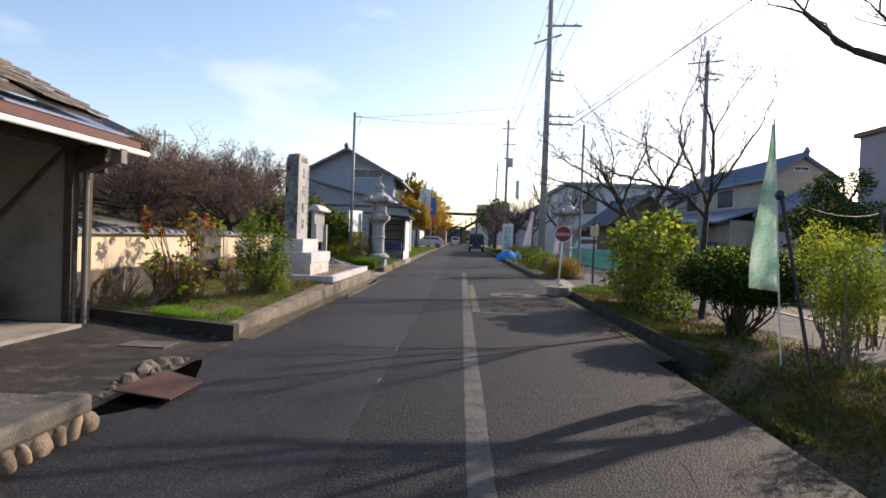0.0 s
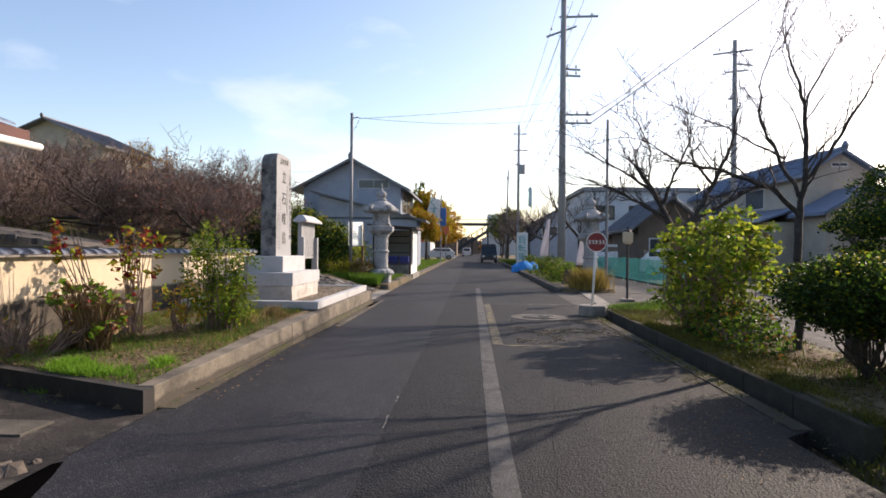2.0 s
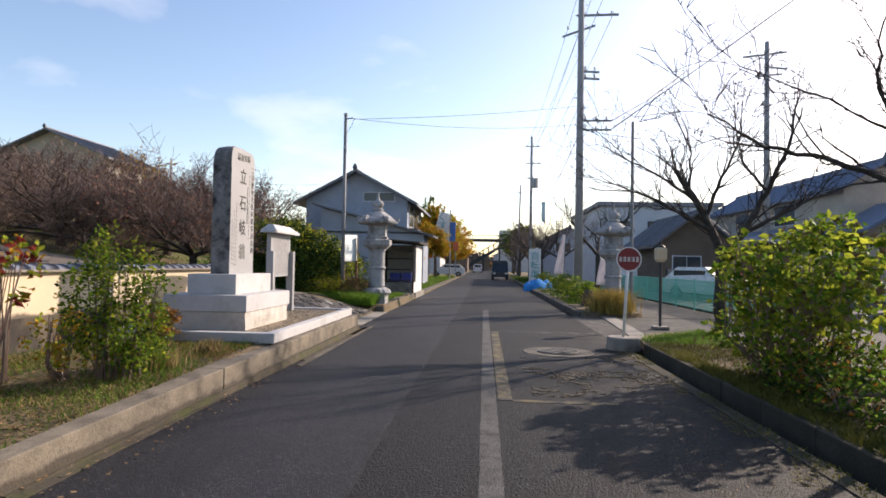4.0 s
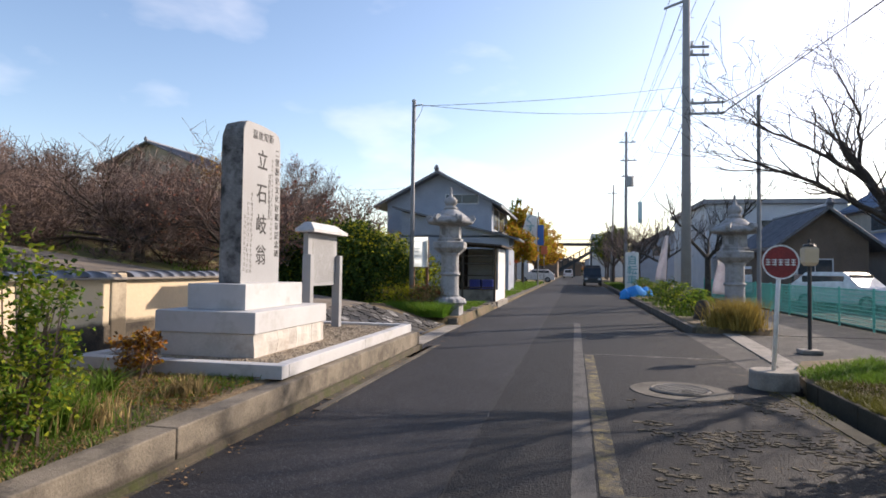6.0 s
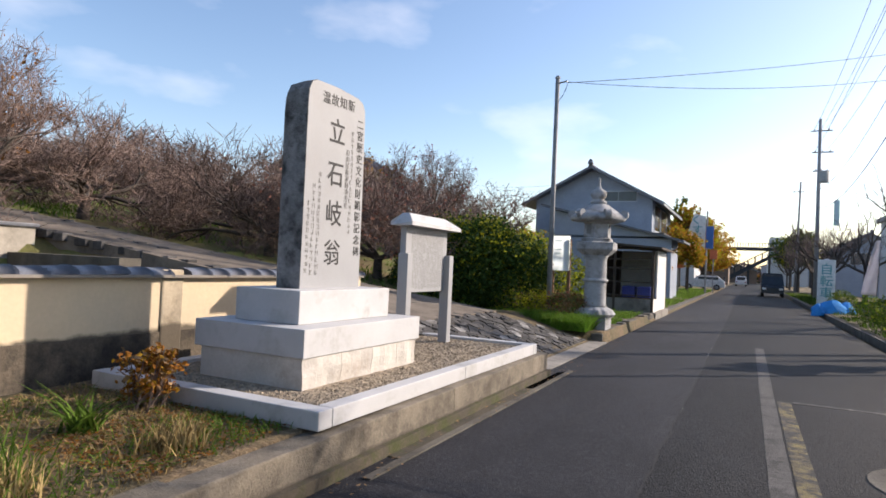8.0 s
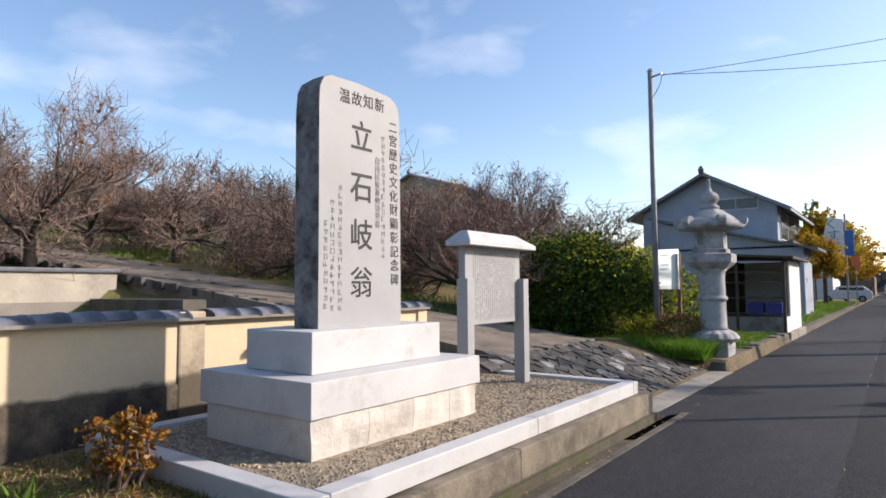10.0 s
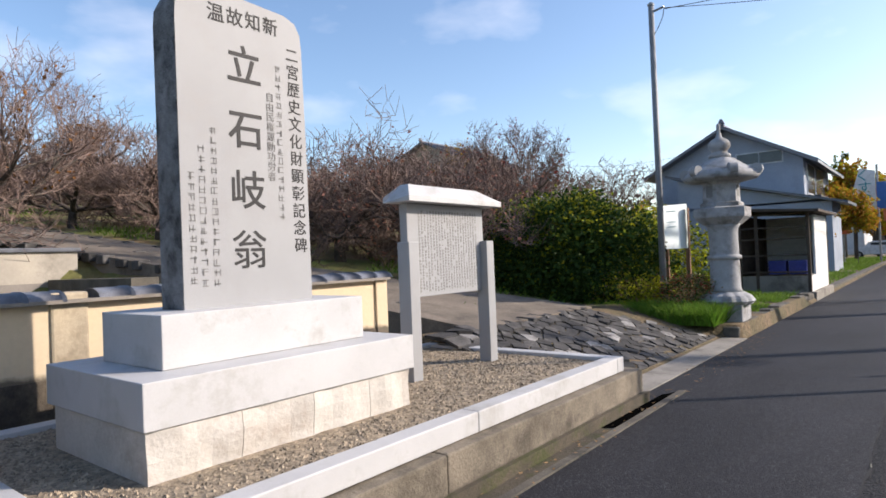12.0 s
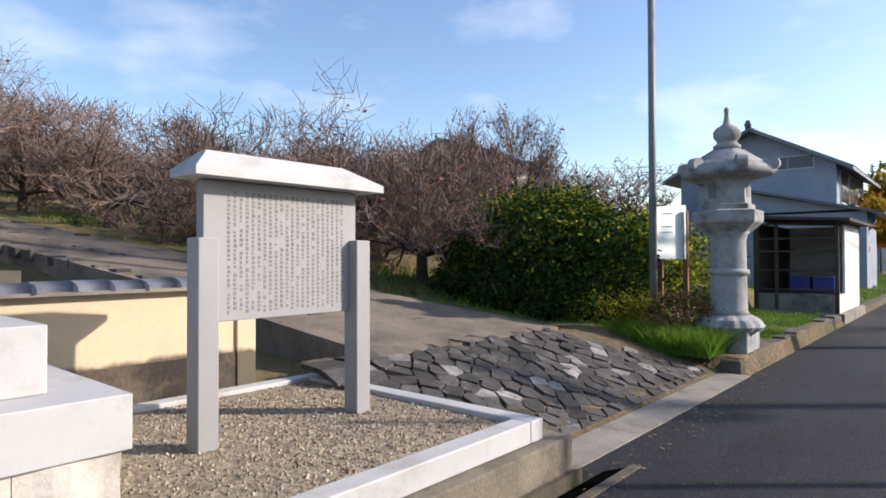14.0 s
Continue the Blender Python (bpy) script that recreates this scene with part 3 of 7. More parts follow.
strip("lane_edge", 6.6, 6.8, -10, 15.6, 0.03, CONCRETE, "pale concrete edge of the lane", 0.06)
strip("parking_ground", 7.4, 45, 22.4, 60, 0.01, ASPHALT_OLD, "pale asphalt car park", 0.1)
part("driveway", prism([(-2.9, 5.2), (-2.9, 7.45), (-5.9, 8.65), (-9, 8.55), (-9, 3.4), (-5, 3.4), (-3.2, 4.2)], -0.05, lambda x, y: 0.004 + 0.02 * (-2.9 - x)), DRIVE, label="dark patched asphalt drive", kind="structure")
part("concrete_apron", prism([(-5.0, 5.4), (-5.0, 7.6), (-9, 7.6), (-9, 5.4)], 0.0, 0.09), CONCRETE, label="pale concrete apron before the shed", kind="structure")
part("drain_slab", box(-3.98, -3.45, 6.62, 6.98, 0.0, 0.034, 0.004), CONCRETE_DARK, label="pale concrete cover slab in the drive", kind="structure")

# kerbs and gutters
strip("gutter", -2.735, -2.60, 13.4, 16.6, 0.012, KERB_FOOT, "damp concrete channel along the kerb foot", 0.03)
strip("gutter", -2.625, -2.56, 12.9, 18.25, 0.018, CONCRETE_DARK, "raised worn concrete lip of the roadside slot", 0.05)
strip("gutter", -2.93, -2.76, 7.5, 13.4, 0.009, KERB_FOOT, "stained concrete gutter strip", 0.03)
strip("gutter", 2.24, 2.40, 7.3, 15.4, 0.010, KERB_MOSS, "mossy concrete road edge", 0.03)
# Side kerb faces away from the sun: its shade is put into this colour.
SIDE_SHADED = mat("shaded_side_concrete", (0.040, 0.036, 0.032), (0.026, 0.024, 0.022), 0.9, 1.5, 30, 0.25, var=0.15, c3=(0.06, 0.053, 0.045), s3=1.2)
def kerb_run(x0, x1, y0, y1, z0, z1, material, label, seglen=1.0, name="kerb_stone"):
    """A run of kerb blocks with open joints; z1(y) gives the top."""
    root = thing("kerb", ((x0 + x1) / 2, y0, 0), label, "kerb")
    root["kind"] = "structure"
    y, k = y0, 0
    while y < y1 - 0.05:
        ye = min(y + seglen, y1)
        t0, t1 = z1(y), z1(ye)
        bm = box(x0, x1, y + 0.004, ye - 0.004, z0, t0, 0.012)
        for v in bm.verts:
            if v.co.z > z0 + 0.1:
                v.co.z += (t1 - t0) * (v.co.y - y) / (ye - y)
            v.co.x += 0.003 * math.sin(k * 2.1)
        part(name, bm, material, root)
        y, k = ye, k + 1
    return root


left_top = lambda y: 0.20 + 0.12 * min(max((y - 7.3) / 5.4, 0), 1)
left_kerb = kerb_run(-3.08, -2.92, 7.45, 17.68, -0.1, left_top, KERB, "weathered grey concrete kerb beside the planted strip", 3.6)
for ob in left_kerb.children:
    for v in ob.data.vertices:
        if v.co.x > 0:
            v.co.x += 0.028 * min(max(v.co.y, 0), 5.2)
kerb_run(2.60, 2.74, 7.0, 15.35, -0.25, lambda y: 0.13, KERB_MOSS, "dark mossy concrete kerb of the planted verge", 1.0)
part("side_kerb", prism([(-2.92, 7.45), (-2.94, 7.32), (-5.8, 8.52), (-5.7, 8.67)], -0.05, 0.195), SIDE_SHADED, label="weathered concrete edge of the planted strip, darkened for shade", kind="structure")
part("entrance_slab", prism([(2.85, 17.0), (3.2, 17.0), (3.62, 22.6), (3.25, 22.8)], -0.02, 0.02), CONCRETE, label="pale concrete drain covers across the side road", kind="structure")
kerb_run(2.6, 2.8, 22.6, 60, -0.1, lambda y: 0.12, CONCRETE_DARK, "low stained kerb along the far verge", 1.5)
kerb_run(-3.25, -3.0, 31, 60, -0.1, lambda y: 0.12, CONCRETE_DARK, "low stained kerb along the far verge", 1.5)
strip("ramp_edge", -3.3, -2.88, 17.7, 22.3, 0.014, CONCRETE, "stained concrete strip at the foot of the paved ramp", 0.05)

part("kerb_foot", prism([(-2.91, 8.2), (-2.79, 12.6), (-2.79, 17.66), (-2.735, 17.72), (-2.735, 12.5), (-2.87, 8.2)], -0.02, lambda x, y: 0.012 + 0.085 * min(max((y - 8) / 5, 0), 1)), KERB_FOOT, label="damp projecting concrete foot of the kerb", kind="structure")
# Flat black sheet on the surface; no slot is cut, its shade is painted.
part("drain_hole", prism([(-2.735, 16.6), (-2.64, 16.7), (-2.62, 18.2), (-2.72, 18.0)], -0.02, 0.0095), DRAIN_SHADE, label="black sheet painted as shade in the slot beside the kerb", kind="structure")

# stone retaining edge and gravel lot, near the start
lot = thing("retaining_edge", (-2.6, 1, 0), "low concrete coping over rounded field stones", "retaining wall")
part("coping", box(-2.86, -2.58, -8, 3.9, 0.13, 0.26, 0.03), CONCRETE_DARK, lot)
rng = random.Random(5)
yy = -1.0
while yy < 3.85:
    w = rng.uniform(0.09, 0.19)
    bm = bmesh.new()
    bmesh.ops.create_icosphere(bm, subdivisions=2, radius=0.5, matrix=Matrix.LocRotScale((-2.64, yy + w / 2, 0.05), Euler((rng.uniform(-0.5, 0.5), 0, 0)), (0.14, w * rng.uniform(0.8, 1.0), rng.uniform(0.17, 0.26))))
    for v in bm.verts:
        v.co += v.co.normalized() * 0 + Vector((1, 0.6, 1)) * 0.02 * noise.noise(v.co * 12)
    part("stone", bm, RUBBLE, lot, smooth=True)
    yy += w
part("backing", box(-2.9, -2.62, -8, 3.88, -0.2, 0.13), CONCRETE_DARK, lot)
strip("gravel_lot", -9, -2.86, -8, 4.0, 0.2, LOT, "grey gravel lot behind the coping", 0.3)
part("rusty_plate", prism([(-2.90, 4.68), (-2.36, 4.50), (-2.36, 5.10), (-2.84, 5.42)], 0.055, 0.068), RUST, label="rusty brown steel plate over the roadside drain", category="drain cover")
# Black sheet just above the road level, for the dark inside the drain.
part("drain_hole", prism([(-2.86, 4.3), (-2.74, 4.22), (-2.62, 4.35), (-2.5, 4.6), (-2.46, 5.1), (-2.58, 5.45), (-2.74, 5.95), (-2.84, 6.2), (-2.88, 6.15)], -0.02, 0.008), DRAIN_SHADE, label="black sheet painted as shade in the drain beside the road", kind="structure")
drs = thing("drain_stones", (-2.9, 5, 0), "broken stones at the lip of the drive drain", "stones")
for k in range(34):
    bm = bmesh.new()
    s = rng.uniform(0.012, 0.04) if k > 6 else rng.uniform(0.07, 0.10)
    bmesh.ops.create_icosphere(bm, subdivisions=1, radius=s, matrix=Matrix.LocRotScale((-2.93 - rng.uniform(0, 0.22), rng.uniform(5.2, 6.2) if k < 7 else rng.uniform(4.4, 6.2), 0.01), Euler((rng.random(), rng.random(), rng.random())), (1, 1.2, 0.6)))
    part("stone", bm, RUBBLE_DARK, drs)

part("verge_end", prism([(2.6, 15.35), (2.75, 16.2), (3.25, 17.5), (4.42, 18.4), (4.42, 15.35)], -0.05, lambda x, y: 0.12 - 0.03 * max(y - 16.5, 0)), SOIL, label="rounded grassy end of the verge beside the side road", kind="structure")

# broken remains of an older surface layer on the road
r7 = random.Random(17)
fl_seeds = [(r7.uniform(0.45, 2.25), r7.uniform(11.5, 14.7)) for k in range(1500)]
fv_, ff_ = [], []
for px, py in fl_seeds:
    if noise.noise((px * 1.3, py * 1.5, 4.0)) + noise.noise((px * 4.1, py * 4.3, 1.0)) * 0.6 < 0.10:
        continue
    n, a0 = r7.randint(5, 7), r7.uniform(0, 6.28)
    sx, sy, zt = r7.uniform(0.012, 0.055), r7.uniform(0.012, 0.035), r7.uniform(0.0045, 0.009)
    b = len(fv_)
    for q in range(n):
        a, rr_ = a0 + 6.283 * q / n, r7.uniform(0.6, 1.15)
        fv_ += [(px + sx * rr_ * math.cos(a), py + sy * rr_ * math.sin(a), -0.004), (px + 0.9 * sx * rr_ * math.cos(a), py + 0.9 * sy * rr_ * math.sin(a), zt)]
    ff_.append([b + 2 * q + 1 for q in range(n)])
    ff_ += [(b + 2 * q, b + 2 * ((q + 1) % n), b + 2 * ((q + 1) % n) + 1, b + 2 * q + 1) for q in range(n)]
raw("worn_layer", fv_, ff_, FLAKE, label="flaking brown remains of an old layer on the asphalt", kind="stuff")

# manhole
mh = thing("manhole", (1.12, 15.0, 0), "round iron manhole cover in a worn concrete collar in the asphalt", "manhole")
part("collar", lathe(1.12, 15.0, [(0.58, 0.0), (0.57, 0.010), (0.37, 0.010), (0.36, 0.002)], 32), CONCRETE_DARK, mh)
part("lid", lathe(1.12, 15.0, [(0.345, 0.0), (0.345, 0.014), (0.33, 0.018)], 32), MANHOLE_IRON, mh)
bm = bmesh.new()
for k in range(-6, 7):
    h = math.sqrt(max(0.3 ** 2 - (k * 0.045) ** 2, 0.0))
    box(1.12 - h, 1.12 + h, 15 + k * 0.045 - 0.008, 15 + k * 0.045 + 0.008, 0.018, 0.026, bm=bm)
for k in range(30):
    a, b = 2 * math.pi * k / 30, 2 * math.pi * (k + 1) / 30
    rod((1.12 + 0.325 * math.cos(a), 15 + 0.325 * math.sin(a), 0.02), (1.12 + 0.325 * math.cos(b), 15 + 0.325 * math.sin(b), 0.02), 0.009, seg=4, bm=bm)
part("grip_rib", bm, CONCRETE, mh, kind="stuff")

# ---- monument platform ----
plat = thing("monument_platform", (-4.04, 15.0, 0), "low granite-edged platform filled with brown gravel beside the road", "platform")
for x0, x1, y0, y1 in ((-3.01, -2.87, 12.86, 15.1), (-3.01, -2.87, 15.104, 17.316), (-5.28, -2.87, 12.7, 12.856), (-5.28, -5.14, 12.86, 17.316), (-5.28, -2.87, 17.32, 17.46)):
    part("edge_stone", box(x0, x1, y0, y1, 0.325, 0.46, 0.008), GRANITE, plat)
part("edge_footing", box(-5.28, -3.065, 12.705, 12.85, 0.1, 0.324), GRANITE, plat)
strip("gravel_bed", -5.14, -3.01, 12.86, 17.32, 0.425, GRAVEL, "brown gravel bed round the monument", 0.4)
gvv, gff = [], []
r2 = random.Random(11)
for k in range(9000):
    x, y, s = r2.uniform(-5.13, -3.03), r2.uniform(12.87, 17.31), r2.uniform(0.008, 0.018)
    if -4.6 < x < -3.42 and 13.2 < y < 15.05:
        continue
    b = len(gvv)
    a = r2.uniform(0, 6.28)
    for q in range(3):
        gvv.append((x + s * math.cos(a + q * 2.09), y + s * math.sin(a + q * 2.09), 0.424))
    gvv.append((x + r2.uniform(-.3, .3) * s, y + r2.uniform(-.3, .3) * s, 0.424 + s * 0.9))
    gff += [(b, b + 1, b + 3), (b + 1, b + 2, b + 3), (b + 2, b, b + 3)]
raw("gravel", gvv, gff, GRAVEL_STONE, label="loose brown gravel chips", kind="stuff")

# ---- monument ----
mon = thing("stone_monument", (-4.0, 14.1, 0.425), "tall inscribed grey granite stele on a stepped pale granite base", "stone monument")
for y0, y1 in ((13.27, 13.78), (13.784, 14.26), (14.264, 14.74), (14.744, 15.13)):
    bm = box(-4.63, -3.488, y0, y1, 0.38, 0.678)
    bmesh.ops.subdivide_edges(bm, edges=bm.edges, cuts=5, use_grid_fill=True)
    for v in bm.verts:
        n = noise.noise(v.co * 6) * 0.022
        if v.co.x > -3.49:
            v.co.x += n
    part("base_stone", bm, GRANITE_ROUGH, mon, "rough split granite base course")
part("plinth_slab", box(-4.70, -3.472, 13.25, 15.17, 0.682, 0.918, 0.006), GRANITE, mon)
part("upper_plinth", box(-4.455, -3.725, 13.475, 14.925, 0.919, 1.212, 0.006), GRANITE, mon)
prof = [(13.715, 1.212), (14.655, 1.212), (14.648, 2.3), (14.635, 2.95), (14.625, 3.05), (14.585, 3.12), (14.50, 3.155), (14.15, 3.172), (13.83, 3.16), (13.76, 3.13), (13.72, 3.05), (13.712, 2.95), (13.714, 2.2)]
bm = bmesh.new()
layers = []
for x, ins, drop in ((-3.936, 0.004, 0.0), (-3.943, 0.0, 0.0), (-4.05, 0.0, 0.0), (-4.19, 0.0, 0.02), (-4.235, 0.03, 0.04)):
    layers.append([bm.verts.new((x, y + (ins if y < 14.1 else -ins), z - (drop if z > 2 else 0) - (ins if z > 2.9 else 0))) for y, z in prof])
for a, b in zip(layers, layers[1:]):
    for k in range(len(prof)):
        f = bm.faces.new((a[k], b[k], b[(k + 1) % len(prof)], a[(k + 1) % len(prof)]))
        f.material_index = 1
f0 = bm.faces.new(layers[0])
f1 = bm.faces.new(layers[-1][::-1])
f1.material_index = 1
bmesh.ops.recalc_face_normals(bm, faces=bm.faces)
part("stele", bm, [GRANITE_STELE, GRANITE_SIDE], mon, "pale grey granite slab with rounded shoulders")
FX = -3.935
for ch, z in zip("立石岐翁", (2.72, 2.308, 1.922, 1.54)):
    text(ch, FX, 14.17, z, 0.262, INK, mon, label="dark brush-style characters", bold=0.004 if ch == "翁" else 0.010)
for k, ch in enumerate("温故知新"):
    text(ch, FX, 13.98 + 0.133 * k, 3.02 + 0.006 * k, 0.122, INK, mon, bold=0.005)
for k, ch in enumerate("二宮歴史文化財顕彰記念碑"):
    text(ch, FX, 14.548 + 0.002 * k, 2.885 - 0.119 * k, 0.108, INK, mon, bold=0.005)
text("\n".join("自由民権運動功労者"), FX, 14.355, 2.30, 0.066, INK_SOFT, mon)
r3 = random.Random(3)
bm = bmesh.new()
for yc, za, zb in ((14.425, 2.77, 1.72), (13.935, 2.29, 1.30), (13.855, 2.17, 1.32), (13.785, 2.0, 1.32)):
    z = za
    while z > zb:
        for q in range(4):
            a, c = r3.uniform(-0.022, 0.022), r3.uniform(-0.022, 0.022)
            if q % 2:
                box(FX - 0.001, FX + 0.001, yc - 0.02, yc + 0.02, z + c - 0.0025, z + c + 0.0025, bm=bm)
            else:
                box(FX - 0.001, FX + 0.001, yc + a - 0.0025, yc + a + 0.0025, z - 0.02, z + 0.02, bm=bm)
        z -= 0.062
part("small_inscription", bm, INK_SOFT, mon, "columns of small cut characters", kind="stuff")

# ---- inscription board ----
brd = thing("inscription_board", (-4.05, 16.3, 0.425), "grey granite text slab between square posts under a stone roof", "stone notice board")
part("post", box(-4.10, -3.965, 15.71, 15.832, 0.38, 1.605, 0.006), GRANITE_STELE, brd)
part("post", box(-4.09, -3.955, 16.835, 16.955, 0.38, 1.61, 0.006), GRANITE_STELE, brd)
bslab = part("slab", box(-4.12, -4.037, 15.775, 16.895, 1.125, 1.94, 0.005), GRANITE_STELE, brd)
rbm = bmesh.new()
rv = [[rbm.verts.new((x, y + dy * k, z)) for x, z, dy in ((-4.20, 1.945, 0), (-3.895, 1.945, 0), (-3.895, 1.99, 0), (-4.01, 2.10, 1), (-4.10, 2.10, 1), (-4.20, 1.99, 0))] for y, k in ((15.66, 0.12), (17.03, -0.27))]
for k in range(6):
    rbm.faces.new((rv[0][k], rv[0][(k + 1) % 6], rv[1][(k + 1) % 6], rv[1][k]))
rbm.faces.new(rv[0][::-1])
rbm.faces.new(rv[1])
bmesh.ops.recalc_face_normals(rbm, faces=rbm.faces)
part("roof", rbm, GRANITE, brd, "pale stone coping roof with sloping ends")
bm = bmesh.new()
r4 = random.Random(4)
for k in range(22):
    z = 1.88
    while z > 1.18:
        h = r4.uniform(0.012, 0.024)
        if r4.random() > 0.12:
            box(-4.0375, -4.0355, 15.93 + k * 0.040 - 0.009, 15.93 + k * 0.040 + r4.uniform(0.004, 0.012), z - h, z, bm=bm)
        z -= h + 0.008
part("small_inscription", bm, INK_SOFT, brd, "fine columns of small cut characters", kind="stuff")

# ---- cream wall with tiled coping ----
wall = thing("garden_wall", (-5.65, 12.3, 0), "cream plaster garden wall with a stained foot under grey roof tiles", "garden wall")
wall["kind"] = "structure"
part("wall_body", box(-5.78, -5.56, 7.99, 17.0, 0.69, 1.24), PLASTER, wall)
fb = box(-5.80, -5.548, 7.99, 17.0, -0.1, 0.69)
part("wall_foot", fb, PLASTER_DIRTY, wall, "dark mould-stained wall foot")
part("wall_pillar", box(-5.80, -5.538, 13.56, 13.82, -0.1, 1.315, 0.02), PIER, wall, "stained bare render pier")
part("end_pier", box(-5.80, -5.53, 16.86, 17.04, -0.1, 1.235, 0.01), PLASTER, wall)
part("coping_bed", box(-5.86, -5.48, 7.99, 17.05, 1.235, 1.262), PLASTER_GREY, wall)
tile = bmesh.new()
seg = 7
for s_, e_ in ((0.0, 0.262),):
    rows_ = []
    for yk, rr in ((s_, 0.115), (e_ - 0.03, 0.118), (e_ - 0.03, 0.128), (e_, 0.128)):
        rows_.append([tile.verts.new((rr * 1.55 * math.cos(math.pi * k / seg), yk, rr * 0.62 * math.sin(math.pi * k / seg))) for k in range(seg + 1)])
    for a, b in zip(rows_, rows_[1:]):
        for k in range(seg):
            tile.faces.new((a[k], a[k + 1], b[k + 1], b[k]))
    tile.faces.new(rows_[0])
    tile.faces.new(rows_[-1][::-1])
tile_me = bpy.data.meshes.new("coping_tile")
tile.to_mesh(tile_me)
tile.free()
tile_me.materials.append(ROOF_TILE)
tile_me.shade_smooth()
y, k = 8.0, 0
while y < 16.85:
    if not 13.40 < y < 13.78:
        ob = new("coping_tile", tile_me)
        ob.parent = wall
        ob.matrix_basis = pose(-5.67 + 5.65, y - 12.3, 1.262 + 0.004 * math.sin(k * 1.7), r3.uniform(-1.5, 1.5), r3.uniform(-2, 2), r3.uniform(-1.5, 1.5))
    y += 0.245
    k += 1

# upper wall on the terrace behind
uw = thing("terrace_wall", (-12.8, 12, 1), "cream and grey plaster terrace wall with a thin dark coping", "terrace wall")
uw["kind"] = "structure"
part("wall_body", box(-13.0, -12.74, 6.5, 16.4, 1.3, 1.84), PLASTER_PALE, uw)
part("wall_foot", box(-13.02, -12.72, 6.5, 16.42, 0.2, 1.3), PLASTER_GREY, uw)
part("coping", box(-13.06, -12.68, 6.5, 16.45, 1.84, 1.92, 0.02), ROOF_TILE, uw)
part("terrace_step", box(-12.7, -9.5, 15.9, 16.3, 0.3, 1.35), CONCRETE_DARK, label="weathered concrete retaining step below the orchard path", kind="structure")


# ---- paved ramp and orchard path ----
def ramp_z(x, y):
    return 0.012 + 0.56 * min(max((-3.25 - x) / 1.75, 0), 1.0)


ramp = thing("stone_ramp", (-4, 20, 0), "ramp of dark rough paving stones rising from the road", "paved ramp")
ramp["kind"] = "structure"
part("bed", prism([(-3.3, 17.55), (-3.3, 22.3), (-5.0, 21.0), (-5.1, 17.5)], -0.1, lambda x, y: ramp_z(x, y) - 0.012), CONCRETE_DARK, ramp)
r5 = random.Random(8)
STONE_PALE = mat("pale_paving_stone", (0.30, 0.29, 0.28), (0.17, 0.165, 0.16), 0.8, 6, 45, 0.6, rnd=0.3, c3=(0.09, 0.085, 0.08), s3=7)


def clip_cell(poly, cx, cy, ox, oy):
    """The part of a plan outline that lies nearer to one seed than to another."""
    mx, my, dx, dy, res = (cx + ox) / 2, (cy + oy) / 2, ox - cx, oy - cy, []
    for k in range(len(poly)):
        p, q = poly[k], poly[(k + 1) % len(poly)]
        a, b = (p[0] - mx) * dx + (p[1] - my) * dy, (q[0] - mx) * dx + (q[1] - my) * dy
        if a <= 0:
            res.append(p)
        if a * b < 0:
            u = a / (a - b)
            res.append((p[0] + (q[0] - p[0]) * u, p[1] + (q[1] - p[1]) * u))
    return res


seeds = []
for k in range(9000):
    px, py = r5.uniform(-5.0, -3.28), r5.uniform(17.5, 22.3)
    if all((px - a) ** 2 / 0.019 + (py - b) ** 2 / 0.030 > r5.uniform(0.7, 1.3) for a, b in seeds):
        seeds.append((px, py))
for px, py in seeds:
    if py > 22.15 - (-3.3 - px) * 0.75:
        continue
    cell = [(px - 0.22, py - 0.28), (px + 0.22, py - 0.28), (px + 0.22, py + 0.28), (px - 0.22, py + 0.28)]
    for a, b in seeds:
        if (a, b) != (px, py) and abs(a - px) < 0.5 and abs(b - py) < 0.6 and cell:
            cell = clip_cell(cell, px, py, a, b)
    if len(cell) < 3:
        continue
    gx_, gy_ = sum(p[0] for p in cell) / len(cell), sum(p[1] for p in cell) / len(cell)
    cell = [(min(gx_ + (p[0] - gx_) * r5.uniform(0.80, 0.93), -3.30), gy_ + (p[1] - gy_) * r5.uniform(0.80, 0.93)) for p in cell]
    dz, tx, ty = r5.uniform(0.0, 0.028), r5.uniform(-.10, .10), r5.uniform(-.10, .10)
    part("paving_stone", prism(cell, lambda a, b: ramp_z(a, b) - 0.03, lambda a, b: ramp_z(a, b) + 0.004 + dz + (a - gx_) * tx + (b - gy_) * ty), STONE_PALE if r5.random() < 0.08 else STONE_PAVE, ramp)
PATH_SLAB = mat("brown_stained_concrete", (0.20, 0.165, 0.13), (0.13, 0.108, 0.087), 0.92, 1.4, 40, 0.5, c3=(0.075, 0.064, 0.052), s3=0.9, lo3=0.48, hi3=0.66)
part("path", prism([(-4.95, 18.0), (-4.95, 21.2), (-9, 20.0), (-17, 17.4), (-30, 13.5), (-30, 12.0), (-17, 15.6), (-9, 17.6)], lambda x, y: 0.1, lambda x, y: max(0.57, 0.62 + 0.165 * (-5.6 - x))), PATH_SLAB, label="old concrete ramp to the orchard edged with rough stones", kind="structure")
pe = thing("path_edge", (-10, 19, 0.5), "row of dark rough kerb stones along the orchard path", "stone edging")
pe["kind"] = "structure"
